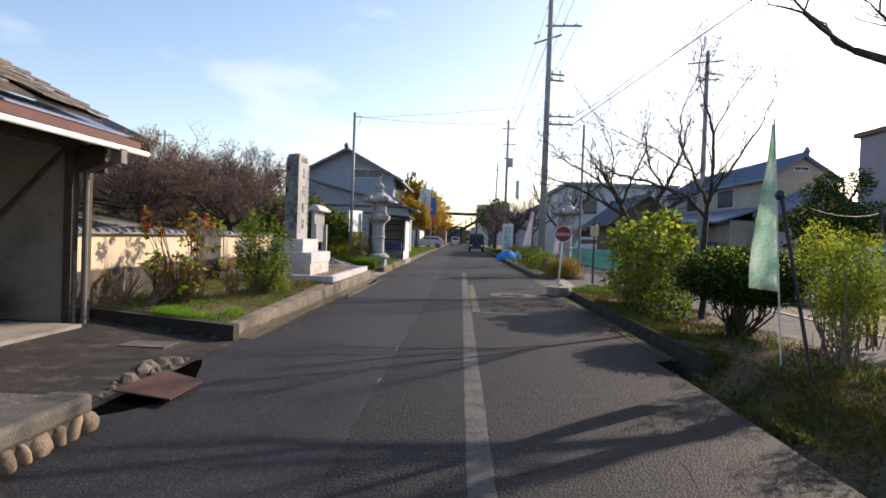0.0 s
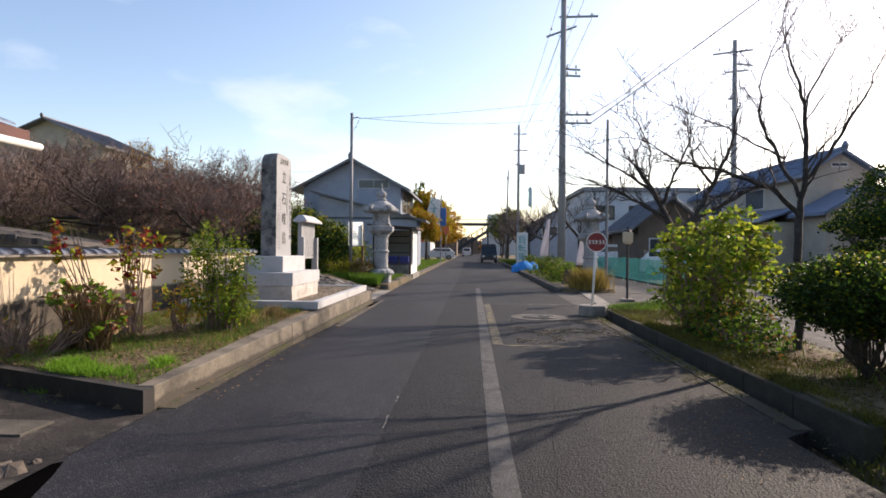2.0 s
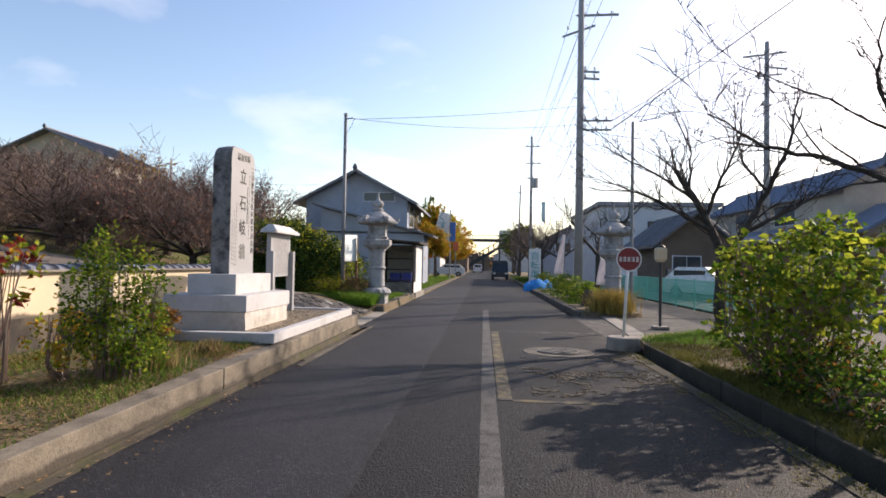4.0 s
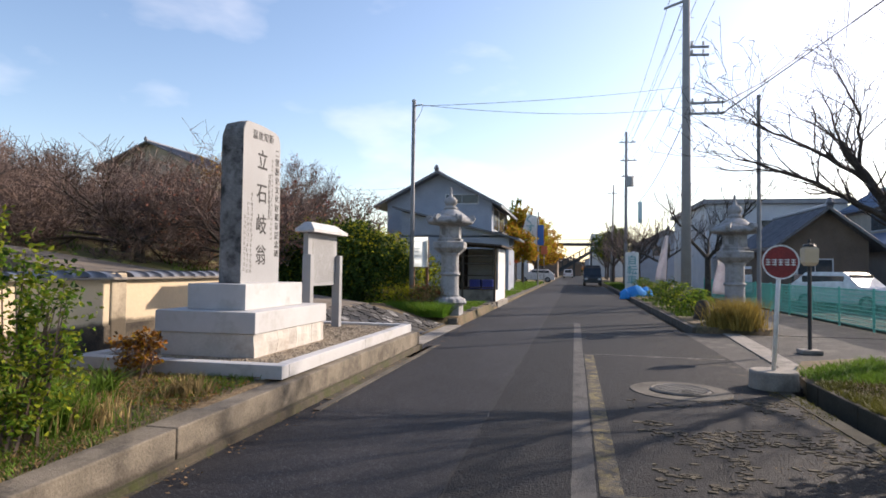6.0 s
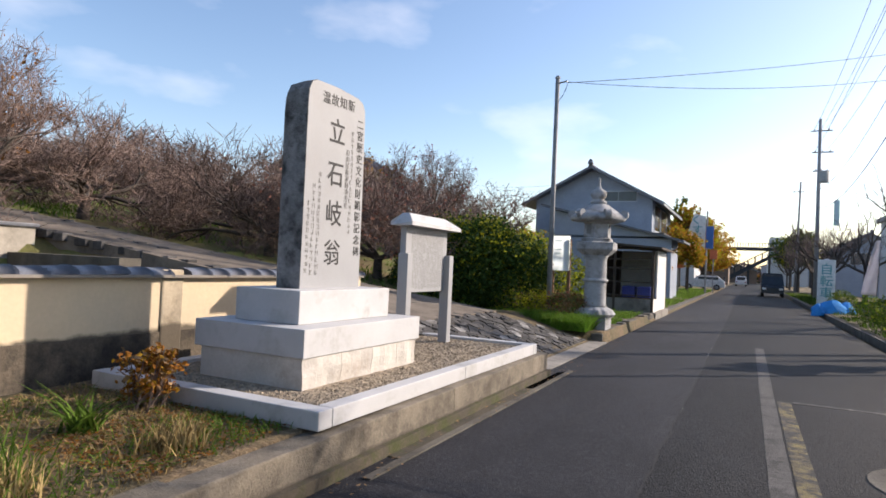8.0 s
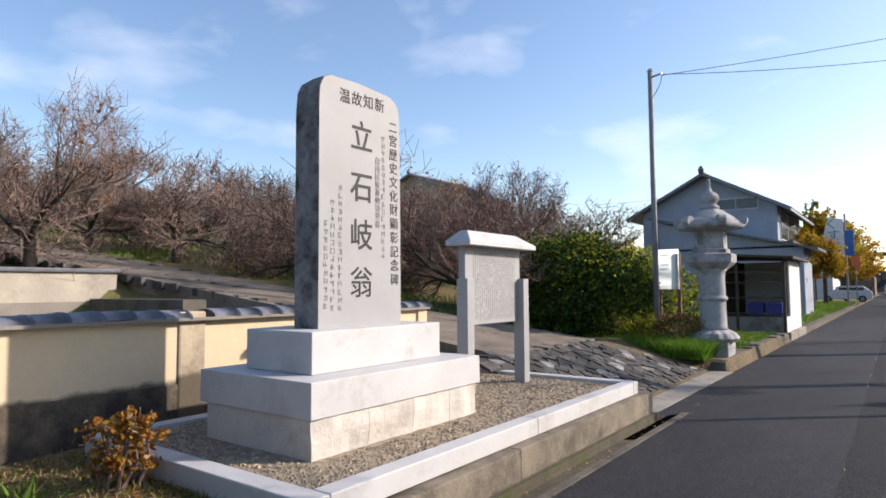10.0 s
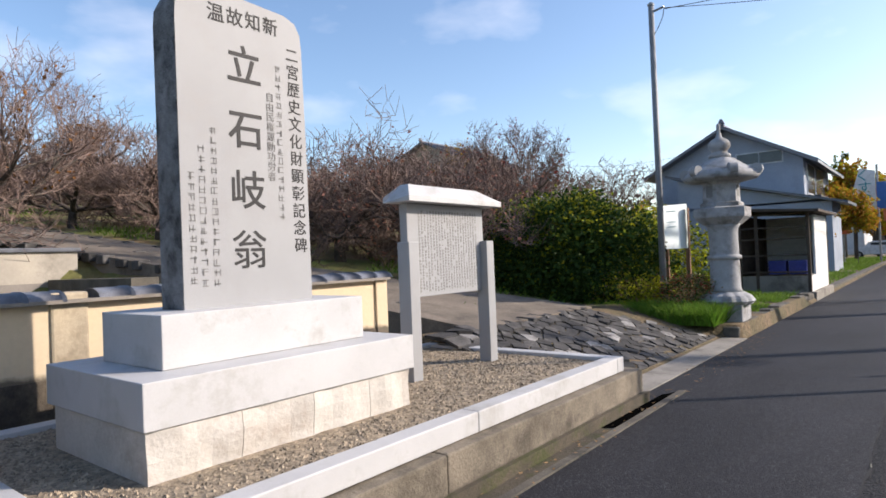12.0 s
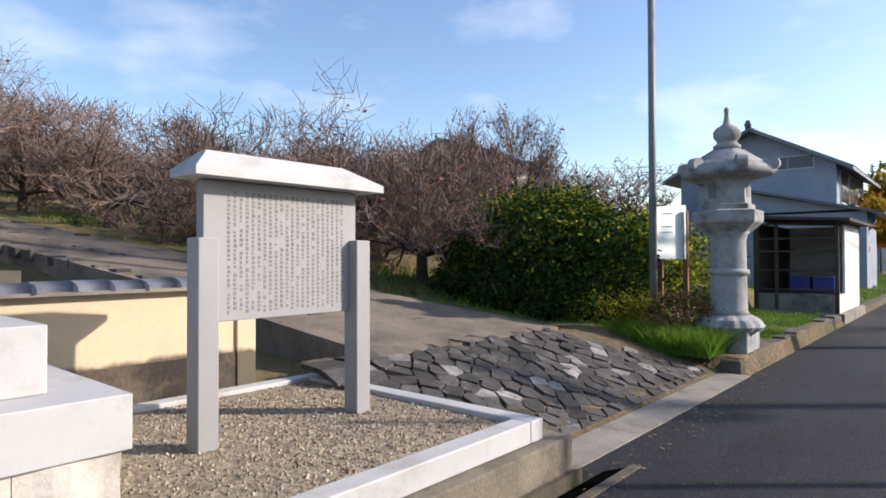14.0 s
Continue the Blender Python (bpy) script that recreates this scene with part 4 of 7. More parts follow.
for side, off in ((0, 0.0), (1, -1.0), (2, -1.9)):
    x = -5.6
    while x > -26:
        w = r5.uniform(0.3, 0.55)
        yl = 20.75 + 0.31 * (x + 5.6) + off
        z = 0.64 + 0.165 * (-5.6 - x)
        bm = box(x - w + 0.02, x, yl - 0.11, yl + 0.11, z - 0.15, z + r5.uniform(-0.01, 0.04), 0.02)
        part("edge_stone", bm, STONE_PAVE, pe)
        x -= w


# ---- stone lanterns ----
def stone_lantern(x, y, z0, label):
    """About 3.2 m of turned and cut stone."""
    t = thing("stone_lantern", (x, y, z0), label, "stone lantern", "roadside stone lanterns")
    S = LANTERN_STONE
    part("foot_block", box(x - 0.32, x + 0.32, y - 0.32, y + 0.32, z0 - 0.15, z0 + 0.22, 0.02), S, t)
    petals = lambda a: 1 + 0.06 * abs(math.sin(a * 6))
    part("lotus_base", lathe(x, y, [(0.40, z0 + 0.22), (0.44, z0 + 0.28), (0.38, z0 + 0.37), (0.27, z0 + 0.43)], 36, wob=petals), S, t, smooth=False)
    part("shaft", lathe(x, y, [(0.27, z0 + 0.42), (0.245, z0 + 0.50), (0.238, z0 + 0.97), (0.238, z0 + 0.98), (0.272, z0 + 0.99), (0.276, z0 + 1.02), (0.272, z0 + 1.05), (0.236, z0 + 1.06), (0.236, z0 + 1.07), (0.232, z0 + 1.46), (0.25, z0 + 1.53), (0.285, z0 + 1.58)], 28), S, t, smooth=True)
    part("platform", lathe(x, y, [(0.32, z0 + 1.58), (0.46, z0 + 1.70), (0.47, z0 + 1.73), (0.47, z0 + 1.86), (0.42, z0 + 1.88)], 6), S, t)
    fb = lathe(x, y, [(0.36, z0 + 1.88), (0.36, z0 + 1.95), (0.31, z0 + 1.97), (0.30, z0 + 2.27), (0.33, z0 + 2.30), (0.33, z0 + 2.33)], 6)
    fire = part("fire_box", fb, S, t)
    # Four thin, darker grey plates on the fire box faces; nothing is cut.
    bm = bmesh.new()
    for k in (0, 2, 3, 5):
        a = 2 * math.pi * (k + 1.0) / 6
        mm = Matrix.Translation((x + 0.263 * math.cos(a), y + 0.263 * math.sin(a), z0 + 2.15)) @ Matrix.Rotation(a, 4, "Z")
        box(-0.003, 0.006, -0.07, 0.07, -0.10, 0.10, bm=bm, m=mm)
    part("fire_opening", bm, INK_SOFT, fire, "thin darker grey panels", kind="stuff")
    curl = lambda a: 1 + 0.10 * abs(math.cos(a * 3)) ** 3
    part("roof", lathe(x, y, [(0.30, z0 + 2.31), (0.52, z0 + 2.34), (0.57, z0 + 2.40), (0.54, z0 + 2.47), (0.44, z0 + 2.53), (0.34, z0 + 2.60), (0.22, z0 + 2.70), (0.14, z0 + 2.74)], 36, wob=curl), S, t, smooth=True)
    for k in range(6):
        a = 2 * math.pi * k / 6 + 0.05
        c, si = math.cos(a), math.sin(a)
        bm = bmesh.new()
        for q in range(5):
            u0, u1 = q / 5, (q + 1) / 5
            rr0, rr1 = 0.20 + 0.37 * u0, 0.20 + 0.37 * u1
            h0, h1 = 2.70 - 0.26 * math.sin(u0 * 1.9), 2.70 - 0.26 * math.sin(u1 * 1.9)
            rod((x + rr0 * c, y + rr0 * si, z0 + h0), (x + rr1 * c, y + rr1 * si, z0 + h1), 0.035 + 0.035 * u0, 0.035 + 0.035 * u1, seg=8, bm=bm)
        rod((x + 0.57 * c - 0.06 * si, y + 0.57 * si + 0.06 * c, z0 + 2.49), (x + 0.57 * c + 0.06 * si, y + 0.57 * si - 0.06 * c, z0 + 2.49), 0.095, seg=14, bm=bm)
        part("roof_curl", bm, S, t, smooth=False)
    part("finial", lathe(x, y, [(0.13, z0 + 2.72), (0.18, z0 + 2.75), (0.18, z0 + 2.79), (0.13, z0 + 2.82), (0.13, z0 + 2.85), (0.175, z0 + 2.91), (0.18, z0 + 2.98), (0.14, z0 + 3.04), (0.055, z0 + 3.09), (0.03, z0 + 3.20), (0.035, z0 + 3.30), (0.02, z0 + 3.33)], 20), S, t, smooth=True)
    return t


stone_lantern(-3.37, 23.15, 0.26, "tall weathered stone lantern with upturned roof in the flower bed")
stone_lantern(3.93, 24.3, 0.10, "tall weathered stone lantern with upturned roof beside golden grass")

# lantern bed edging
bed = thing("bed_edging", (-3.2, 26, 0), "rough squared stones edging the lantern bed", "stone edging")
y = 22.35
while y < 30:
    w = r5.uniform(0.35, 0.7)
    part("edge_stone", box(-3.25 + r5.uniform(-.02, .02), -3.0, y + 0.01, y + w - 0.01, -0.1, r5.uniform(0.17, 0.24), 0.025), CONCRETE_DARK, bed)
    y += w
# ---- poles and wires ----
def cable(p0, p1, sag, r=0.008, n=14, name="cable", parent=None):
    p0, p1 = Vector(p0), Vector(p1)
    bm, last = bmesh.new(), None
    for k in range(n + 1):
        u = k / n
        p = p0.lerp(p1, u) - Vector((0, 0, 4 * sag * u * (1 - u)))
        ring = [bm.verts.new(p + Vector((r * math.cos(a), 0, r * math.sin(a)))) for a in (0, 2.1, 4.2)] if abs((p1 - p0).y) > abs((p1 - p0).x) else [bm.verts.new(p + Vector((0, r * math.cos(a), r * math.sin(a)))) for a in (0, 2.1, 4.2)]
        if last:
            for q in range(3):
                bm.faces.new((last[q], last[(q + 1) % 3], ring[(q + 1) % 3], ring[q]))
        last = ring
    return part(name, bm, WIRE, parent, label="" if parent else "thin black overhead cable", category="" if parent else "cable")


def utility_pole(x, y, h, r, label, arms, lean=0.0):
    t = thing("utility_pole", (x, y, 0), label, "utility pole")
    part("shaft", rod((x, y, -0.3), (x + lean, y, h), r, r * 0.62, 14), POLE_CONCRETE, t, smooth=True)
    for z, a, b, tilt in arms:
        bm = box(x + a, x + b, y - 0.04, y + 0.04, z - 0.04, z + 0.04)
        for v in bm.verts:
            v.co.z += tilt * (v.co.x - x)
        arm = part("crossarm", bm, STEEL, t)
        n = 3 if abs(b - a) > 1 else 2
        for k in range(n):
            px = x + a + (b - a) * (k + 0.5) / n
            part("insulator", lathe(px, y, [(0.03, z + 0.04), (0.06, z + 0.08), (0.035, z + 0.11), (0.055, z + 0.14), (0.03, z + 0.19)], 8), SIGN_WHITE, arm)
    bm = bmesh.new()
    for k in range(int((h - 2) / 0.45)):
        z = 2 + k * 0.45
        box(x + (r + 0.02) * (-1) ** k - 0.05, x + (r + 0.02) * (-1) ** k + 0.05, y - 0.01, y + 0.01, z, z + 0.02, bm=bm)
    part("step_bolt", bm, STEEL, t, kind="stuff")
    return t


main = utility_pole(3.93, 31.4, 14.6, 0.19, "tall grey concrete utility pole with steel crossarms beside the verge", [(14.0, -0.1, 1.4, 0), (12.35, -0.2, 1.6, 0.02), (11.7, -0.8, 0.6, 0.35), (9.9, 0.0, 0.8, -0.05), (9.6, 0.0, 0.8, -0.05), (7.75, 0.0, 1.35, 0), (7.35, 0.0, 1.35, 0)])
utility_pole(4.15, 62, 13.5, 0.17, "distant grey concrete utility pole with a transformer", [(12.6, -0.6, 0.8, 0), (11.0, -0.5, 0.9, 0), (9.6, -0.4, 0.7, 0)])
utility_pole(4.6, 92, 13.0, 0.16, "distant grey concrete utility pole", [(11.8, -0.6, 0.8, 0)], 0.3)
utility_pole(13.05, 34.3, 12.2, 0.17, "slender grey utility pole with crossarms behind the bare tree", [(11.6, -1.1, 0.9, 0.12), (11.0, 0.0, 0.9, -0.1), (10.6, -0.5, 0.7, 0.1), (9.2, -0.3, 0.2, 0)])
utility_pole(-36, 72, 13.0, 0.17, "distant grey pole beyond the orchard", [(12.4, -0.6, 0.8, 0)])
tr = thing("transformer", (4.4, 61.7, 8.8), "grey transformer drum on the distant pole", "transformer")
part("drum", lathe(4.45, 61.7, [(0.3, 8.7), (0.32, 8.75), (0.32, 9.5), (0.28, 9.55)], 16), STEEL, tr)
thin = thing("steel_pole", (4.4, 23.9, 0), "thin grey steel pole standing behind the lantern", "pole")
part("shaft", rod((4.4, 23.9, -0.1), (4.4, 23.9, 5.93), 0.055, 0.045), POLE_GREY, thin)
lp = thing("steel_pole", (-4.4, 23.05, 0.3), "slim grey steel pole with a cable hook above the flower bed", "pole")
part("shaft", rod((-4.4, 23.05, 0.1), (-4.4, 23.05, 5.93), 0.06, 0.05), POLE_GREY, lp, smooth=True)
lw = bmesh.new()
for k in range(8):
    u0, u1 = k / 8, (k + 1) / 8
    rod((-4.15 - 0.2 * u0, 23.0, 5.78 - 0.42 * u0 ** 0.6 ), (-4.15 - 0.2 * u1, 23.0, 5.78 - 0.42 * u1 ** 0.6), 0.007, seg=5, bm=lw)
part("cable_loop", lw, WIRE, lp)
part("hook", rod((-4.4, 23.05, 5.8), (-4.15, 23.0, 5.82), 0.02), STEEL, lp)
part("cap", lathe(-4.4, 23.05, [(0.06, 5.92), (0.062, 5.95), (0.03, 5.98)], 10), STEEL, lp)

cable((-4.15, 23.0, 5.8), (4.0, 31.3, 7.6), 0.25)
cable((-4.15, 23.0, 5.78), (3.93, 31.4, 8.4), 0.1)
cable((5.3, 31.4, 7.75), (9.47, 41.93, 11.46), 0.0, 0.032)
cable((5.3, 31.4, 7.4), (12.58, 39.0, 13.27), 0.0, 0.032)
cable((9.47, 41.93, 11.46), (30, 94, 31), 0.0, 0.05)
cable((12.58, 39.0, 13.27), (60, 88.6, 52), 0.0, 0.05)
for dx, z in ((0.1, 14.2), (0.8, 14.2), (1.35, 14.2), (0.2, 12.5), (1.4, 12.5)):
    cable((3.93 + dx, 31.4, z), (4.15 + dx * 0.6 - 0.4, 62, z - 1.4), 0.5, 0.012)
cable((3.93, 31.4, 7.3), (4.15, 62, 6.9), 1.0, 0.02)
cable((3.93, 31.4, 8.6), (4.15, 62, 8.2), 0.8, 0.012)
for z in (11.6, 10.9):
    cable((13.05, 34.3, z), (60, 42, z + 2.0), 1.0, 0.012)
cable((-36, 72, 12.3), (-12, 60, 9.0), 1.2, 0.012)
cable((3.93, 31.4, 7.4), (13.05, 34.3, 8.0), 0.5, 0.012)

# ---- stop sign ----
sg = thing("stop_sign", (2.3, 15.55, 0), "round faded red sign on white post in concrete foot", "road sign")
part("foot_block", lathe(2.3, 15.55, [(0.285, 0.0), (0.275, 0.20), (0.26, 0.22)], 24), CONCRETE, sg)
part("post", rod((2.3, 15.55, 0.2), (2.38, 15.55, 1.75), 0.027, seg=12), WHITE_PIPE, sg, smooth=True)
disc = part("disc", rod((2.37, 15.50, 1.56), (2.37, 15.525, 1.56), 0.215, seg=36), SIGN_RED, sg)
ring = bmesh.new()
for k in range(36):
    a, b = 2 * math.pi * k / 36, 2 * math.pi * (k + 1) / 36
    q = [ring.verts.new((2.37 + r_ * math.cos(t_), 15.497, 1.56 + r_ * math.sin(t_))) for r_, t_ in ((0.215, a), (0.215, b), (0.195, b), (0.195, a))]
    ring.faces.new(q)
part("rim", ring, SIGN_WHITE, disc)
bm = bmesh.new()
for k in range(5):
    cx = 2.37 + (k - 2) * 0.072
    for q in range(3):
        box(cx - 0.026, cx + 0.026, 15.493, 15.498, 1.522 + 0.03 * q, 1.534 + 0.03 * q, bm=bm)
    box(cx - 0.006 + 0.012 * (k % 2), cx + 0.004 + 0.012 * (k % 2), 15.4925, 15.4975, 1.515, 1.60, bm=bm)
part("writing_bar", bm, SIGN_WHITE, disc, "row of white characters too worn to read", kind="stuff")

# small square lamp by the lane
sq = thing("garden_lamp", (3.95, 19.2, 0), "small square brass-coloured lamp on a black post by the side road", "garden lamp")
part("foot", box(3.78, 4.12, 19.03, 19.37, 0.0, 0.08, 0.02), CONCRETE, sq)
part("post", rod((3.95, 19.2, 0.08), (3.95, 19.2, 1.56), 0.033), DARK_STEEL, sq)
hd = part("lamp_box", lathe(3.95, 19.2, [(0.10, 1.56), (0.155, 1.62), (0.165, 1.86), (0.10, 1.9)], 4), PLASTER, sq, "yellowish lamp box")
part("cap", lathe(3.95, 19.2, [(0.11, 1.9), (0.09, 1.94), (0.03, 1.96), (0.03, 2.03)], 8), DARK_STEEL, sq)

# green notice board in the bed
gb = thing("notice_board", (-4.3, 23.5, 0.3), "mint green notice board on two brown posts by the steel pole", "notice board")
part("post", box(-4.50, -4.44, 23.5, 23.56, 0.2, 1.5), WOOD_BROWN, gb)
part("post", box(-4.12, -4.05, 23.5, 23.56, 0.2, 2.2), WOOD_BROWN, gb)
sheet = bmesh.new()
sheet.faces.new([sheet.verts.new((x, 23.47, z)) for x, z in ((-4.56, 1.46), (-4.06, 1.46), (-4.06, 2.28), (-4.56, 2.28))])
pan = part("panel", sheet, SIGN_MINT, gb, "thin mint green plastic sheet")
bm = bmesh.new()
for z in (2.15, 1.95, 1.86):
    box(-4.44, -4.26, 23.464, 23.466, z, z + 0.02, bm=bm)
part("writing_bar", bm, SIGN_PALE, pan, kind="stuff")

# ---- shelter ----
sh = thing("roadside_shelter", (-3.9, 31.8, 0.1), "small weathered roadside shelter with dark frames and white end panel", "shelter")
X0, X1, Y0, Y1 = -4.75, -3.1, 30.3, 33.6
part("floor_slab", box(X0 - 0.1, X1 + 0.15, Y0 - 0.1, Y1, -0.05, 0.2, 0.02), CONCRETE, sh)
for x, y in ((X0, Y0), (X1, Y0), (X0, Y1), (X1, Y1), ((X0 + X1) / 2 - 0.4, Y0)):
    part("post", box(x - 0.04, x + 0.04, y - 0.04, y + 0.04, 0.2, 2.3), WOOD_OLD, sh)
part("low_wall", box(X0, X1, Y0 - 0.035, Y0 + 0.035, 0.2, 0.62), CONCRETE, sh)
part("back_wall", box(X0 - 0.08, X0 - 0.04, Y0, Y1, 0.2, 2.3), WOOD_OLD, sh)
part("far_wall", box(X0, X1, Y1, Y1 + 0.05, 0.2, 2.3), SIGN_WHITE, sh, "white boarded far wall")
part("side_panel", box(X1 - 0.02, X1 + 0.03, Y0 + 0.9, Y1, 0.2, 2.25), SIGN_WHITE, sh, "white painted end panel")
for z in (0.7, 1.15, 1.6, 1.9, 2.25):
    part("rail", box(X0, X1, Y0 - 0.02, Y0 + 0.02, z, z + 0.045), WOOD_OLD, sh)
part("side_low_wall", box(X1 - 0.03, X1 + 0.03, Y0, Y0 + 0.9, 0.2, 0.62), SIGN_WHITE, sh)
part("roof", extrude_y([(X0 - 0.3, 2.42), (X1 + 0.3, 2.28), (X1 + 0.3, 2.34), (X0 - 0.3, 2.5)], Y0 - 0.35, Y1 + 0.3), WOOD_OLD, sh)
part("bench", box(X0, X0 + 0.4, Y0 + 0.2, Y1 - 0.1, 0.55, 0.6), WOOD_BROWN, sh)
for k in range(2):
    c = thing("plastic_crate", (-3.95 + 0.5 * k, 31.0, 0.2), "dark blue ribbed plastic crate inside the shelter", "crate", "crates in the shelter")
    bm = box(-4.15 + 0.5 * k, -3.72 + 0.5 * k, 30.75, 31.15, 0.65, 1.02, 0.015)
    for q in range(4):
        box(-4.16 + 0.5 * k, -3.71 + 0.5 * k, 30.74, 31.16, 0.7 + q * 0.08, 0.72 + q * 0.08, bm=bm)
    part("body", bm, CRATE_BLUE, c)
tb = thing("side_table", (-3.7, 31.0, 0.2), "plain old wooden stand under the crates", "stand")
part("top", box(-4.3, -3.15, 30.65, 31.25, 0.6, 0.65), WOOD_OLD, tb)
for x, y in ((-4.27, 30.68), (-3.18, 30.68), (-4.27, 31.22), (-3.18, 31.22)):
    part("leg", box(x - 0.02, x + 0.02, y - 0.02, y + 0.02, 0.2, 0.6), WOOD_OLD, tb)


# ---- houses ----
def gable_house(name_label, x0, x1, y0, y1, ze, zr, wall_m, roof_m, over=0.7, wins=(), thick=0.16, z0=-0.1, category="house", side_wins=(), base_z=0.0):
    """A house whose gable faces the walker; ridge along y. wins: x0, x1, z0, z1 in the gable; side_wins: y0, y1, z0, z1, side."""
    xc = (x0 + x1) / 2
    t = thing("house", (xc, y0, base_z), name_label, category)
    bm = bmesh.new()
    f = [(x0, z0), (x1, z0), (x1, ze), (xc, zr), (x0, ze)]
    extrude_y(f, y0, y1, bm)
    part("wall", bm, wall_m, t)
    roof = bmesh.new()
    sl = (zr - ze) / (xc - x0)
    for sgn, xe in ((-1, x0 - over), (1, x1 + over)):
        zo = ze - sl * over
        pts = [(xc, zr), (xe, zo), (xe, zo + thick), (xc, zr + thick)]
        extrude_y(pts, y0 - over, y1 + over, roof)
    rf = part("roof", roof, roof_m, t)
    part("ridge", rod((xc, y0 - over - 0.05, zr + thick), (xc, y1 + over, zr + thick), 0.16, seg=8), roof_m, rf)
    part("ridge_end", lathe(xc, y0 - over - 0.05, [(0.12, zr + thick), (0.2, zr + thick + 0.15), (0.08, zr + thick + 0.4)], 6), roof_m, rf)
    bm = bmesh.new()
    n = int((y1 - y0 + 2 * over) / 0.3)
    for sgn in (-1, 1):
        xe, zo = (x0 - over, ze - sl * over) if sgn < 0 else (x1 + over, ze - sl * over)
        for k in range(n):
            yk = y0 - over + 0.15 + k * 0.3
            rod((xc, yk, zr + thick + 0.01), (xe, yk, zo + thick + 0.01), 0.045, seg=4, bm=bm, caps=False)
    part("roof_ribs", bm, roof_m, rf)
    for a, b, c, d in wins:
        w = part("window", box(a - 0.06, b + 0.06, y0 - 0.05, y0 + 0.03, c - 0.06, d + 0.06), HOUSE_WHITE, t)
        part("pane", box(a, (a + b) / 2 - 0.02, y0 - 0.065, y0 - 0.045, c, d), GLASS, w)
        part("pane", box((a + b) / 2 + 0.02, b, y0 - 0.065, y0 - 0.045, c, d), GLASS, w)
    for a, b, c, d, side in side_wins:
        xs = x1 if side > 0 else x0
        w = part("window", box(xs - 0.05, xs + 0.05, a - 0.06, b + 0.06, c - 0.06, d + 0.06), HOUSE_WHITE, t)
        part("pane", box(xs + side * 0.045, xs + side * 0.065, a, (a + b) / 2 - 0.02, c, d), GLASS, w)
        part("pane", box(xs + side * 0.045, xs + side * 0.065, (a + b) / 2 + 0.02, b, c, d), GLASS, w)
    return t


def shed_roof(x0, x1, y0, y1, z0, z1, m, parent, name="lower_roof"):
    bm = extrude_y([(x0, z0), (x1, z1), (x1, z1 + 0.12), (x0, z0 + 0.12)], y0, y1)
    return part(name, bm, m, parent)


h1 = gable_house("two-storey blue-grey house with a dark tiled gable roof", -13.6, -5.9, 50, 60, 6.15, 8.2, HOUSE_BLUE, ROOF_TILE, 0.8, wins=((-9.2, -6.9, 6.1, 6.7),), side_wins=((51, 53.4, 4.3, 5.9, 1), (54, 57, 4.3, 5.9, 1), (51, 56, 0.8, 2.6, 1)))
part("wing_wall", box(-11.5, -4.3, 46.5, 50, -0.1, 3.6), HOUSE_BLUE, h1)
shed_roof(-12.0, -3.6, 46.0, 50.2, 5.4, 3.3, ROOF_TILE, h1)
part("wing_gable", extrude_y([(-11.5, 3.5), (-4.3, 3.5), (-11.5, 5.2)], 46.5, 46.7), HOUSE_BLUE, h1)
part("balcony_rail", box(-5.85, -5.2, 50.5, 57, 4.0, 4.1), DARK_STEEL, h1)
h2 = gable_house("two-storey cream house with blue-grey gable roof and porch roof", 18.4, 22.0, 37.6, 55, 5.85, 7.0, HOUSE_CREAM, ROOF_BLUE, 0.5, side_wins=((42.5, 45, 4.2, 5.4, -1), (49, 51, 4.2, 5.4, -1)), wins=((19.8, 20.6, 6.25, 6.4),))
shed_roof(15.6, 18.4, 38, 55, 2.9, 3.9, ROOF_BLUE, h2)
part("lean_to_wall", box(16.4, 18.4, 38.3, 54.5, -0.1, 3.1), HOUSE_CREAM, h2)
part("porch_wall", extrude_y([(18.0, -0.1), (22.0, -0.1), (22.0, 3.6), (20.0, 4.7), (18.0, 3.6)], 34.9, 37.6), HOUSE_CREAM, h2)
bm = extrude_y([(17.5, 3.3), (20.0, 4.75), (20.0, 4.92), (17.5, 3.47)], 34.2, 37.8)
extrude_y([(20.0, 4.75), (22.5, 3.3), (22.5, 3.47), (20.0, 4.92)], 34.2, 37.8, bm)
part("porch_roof", bm, ROOF_BLUE, h2)
h3 = thing("house", (24, 32, 0), "flat-topped mauve two-storey house with a dark cornice", "house")
part("wall", box(20.9, 29, 30, 33.3, -0.1, 7.5), HOUSE_PINK, h3)
part("cornice", box(20.7, 29.3, 29.8, 33.6, 7.5, 7.75, 0.03), HOUSE_BROWN, h3)
w = part("window", box(21.2, 22.8, 29.94, 30.02, 4.4, 6.0), DARK_STEEL, h3)
part("pane", box(21.26, 21.96, 29.92, 29.95, 4.46, 5.94), GLASS, w)
part("pane", box(22.04, 22.74, 29.92, 29.95, 4.46, 5.94), GLASS, w)
h4 = thing("building", (14, 56, 0), "long white industrial building with a flat grey roof edge", "building")
part("wall", box(9.3, 18.6, 55, 70, -0.1, 6.4), HOUSE_WHITE, h4)
part("roof", box(9.0, 18.9, 54.7, 70.3, 6.4, 6.75, 0.03), POLE_CONCRETE, h4)
for k in range(3):
    w = part("window", box(10.2 + 2.8 * k, 11.8 + 2.8 * k, 54.93, 55.02, 4.0, 5.2), DARK_STEEL, h4)
    part("pane", box(10.3 + 2.8 * k, 11.7 + 2.8 * k, 54.9, 54.94, 4.1, 5.1), GLASS, w)
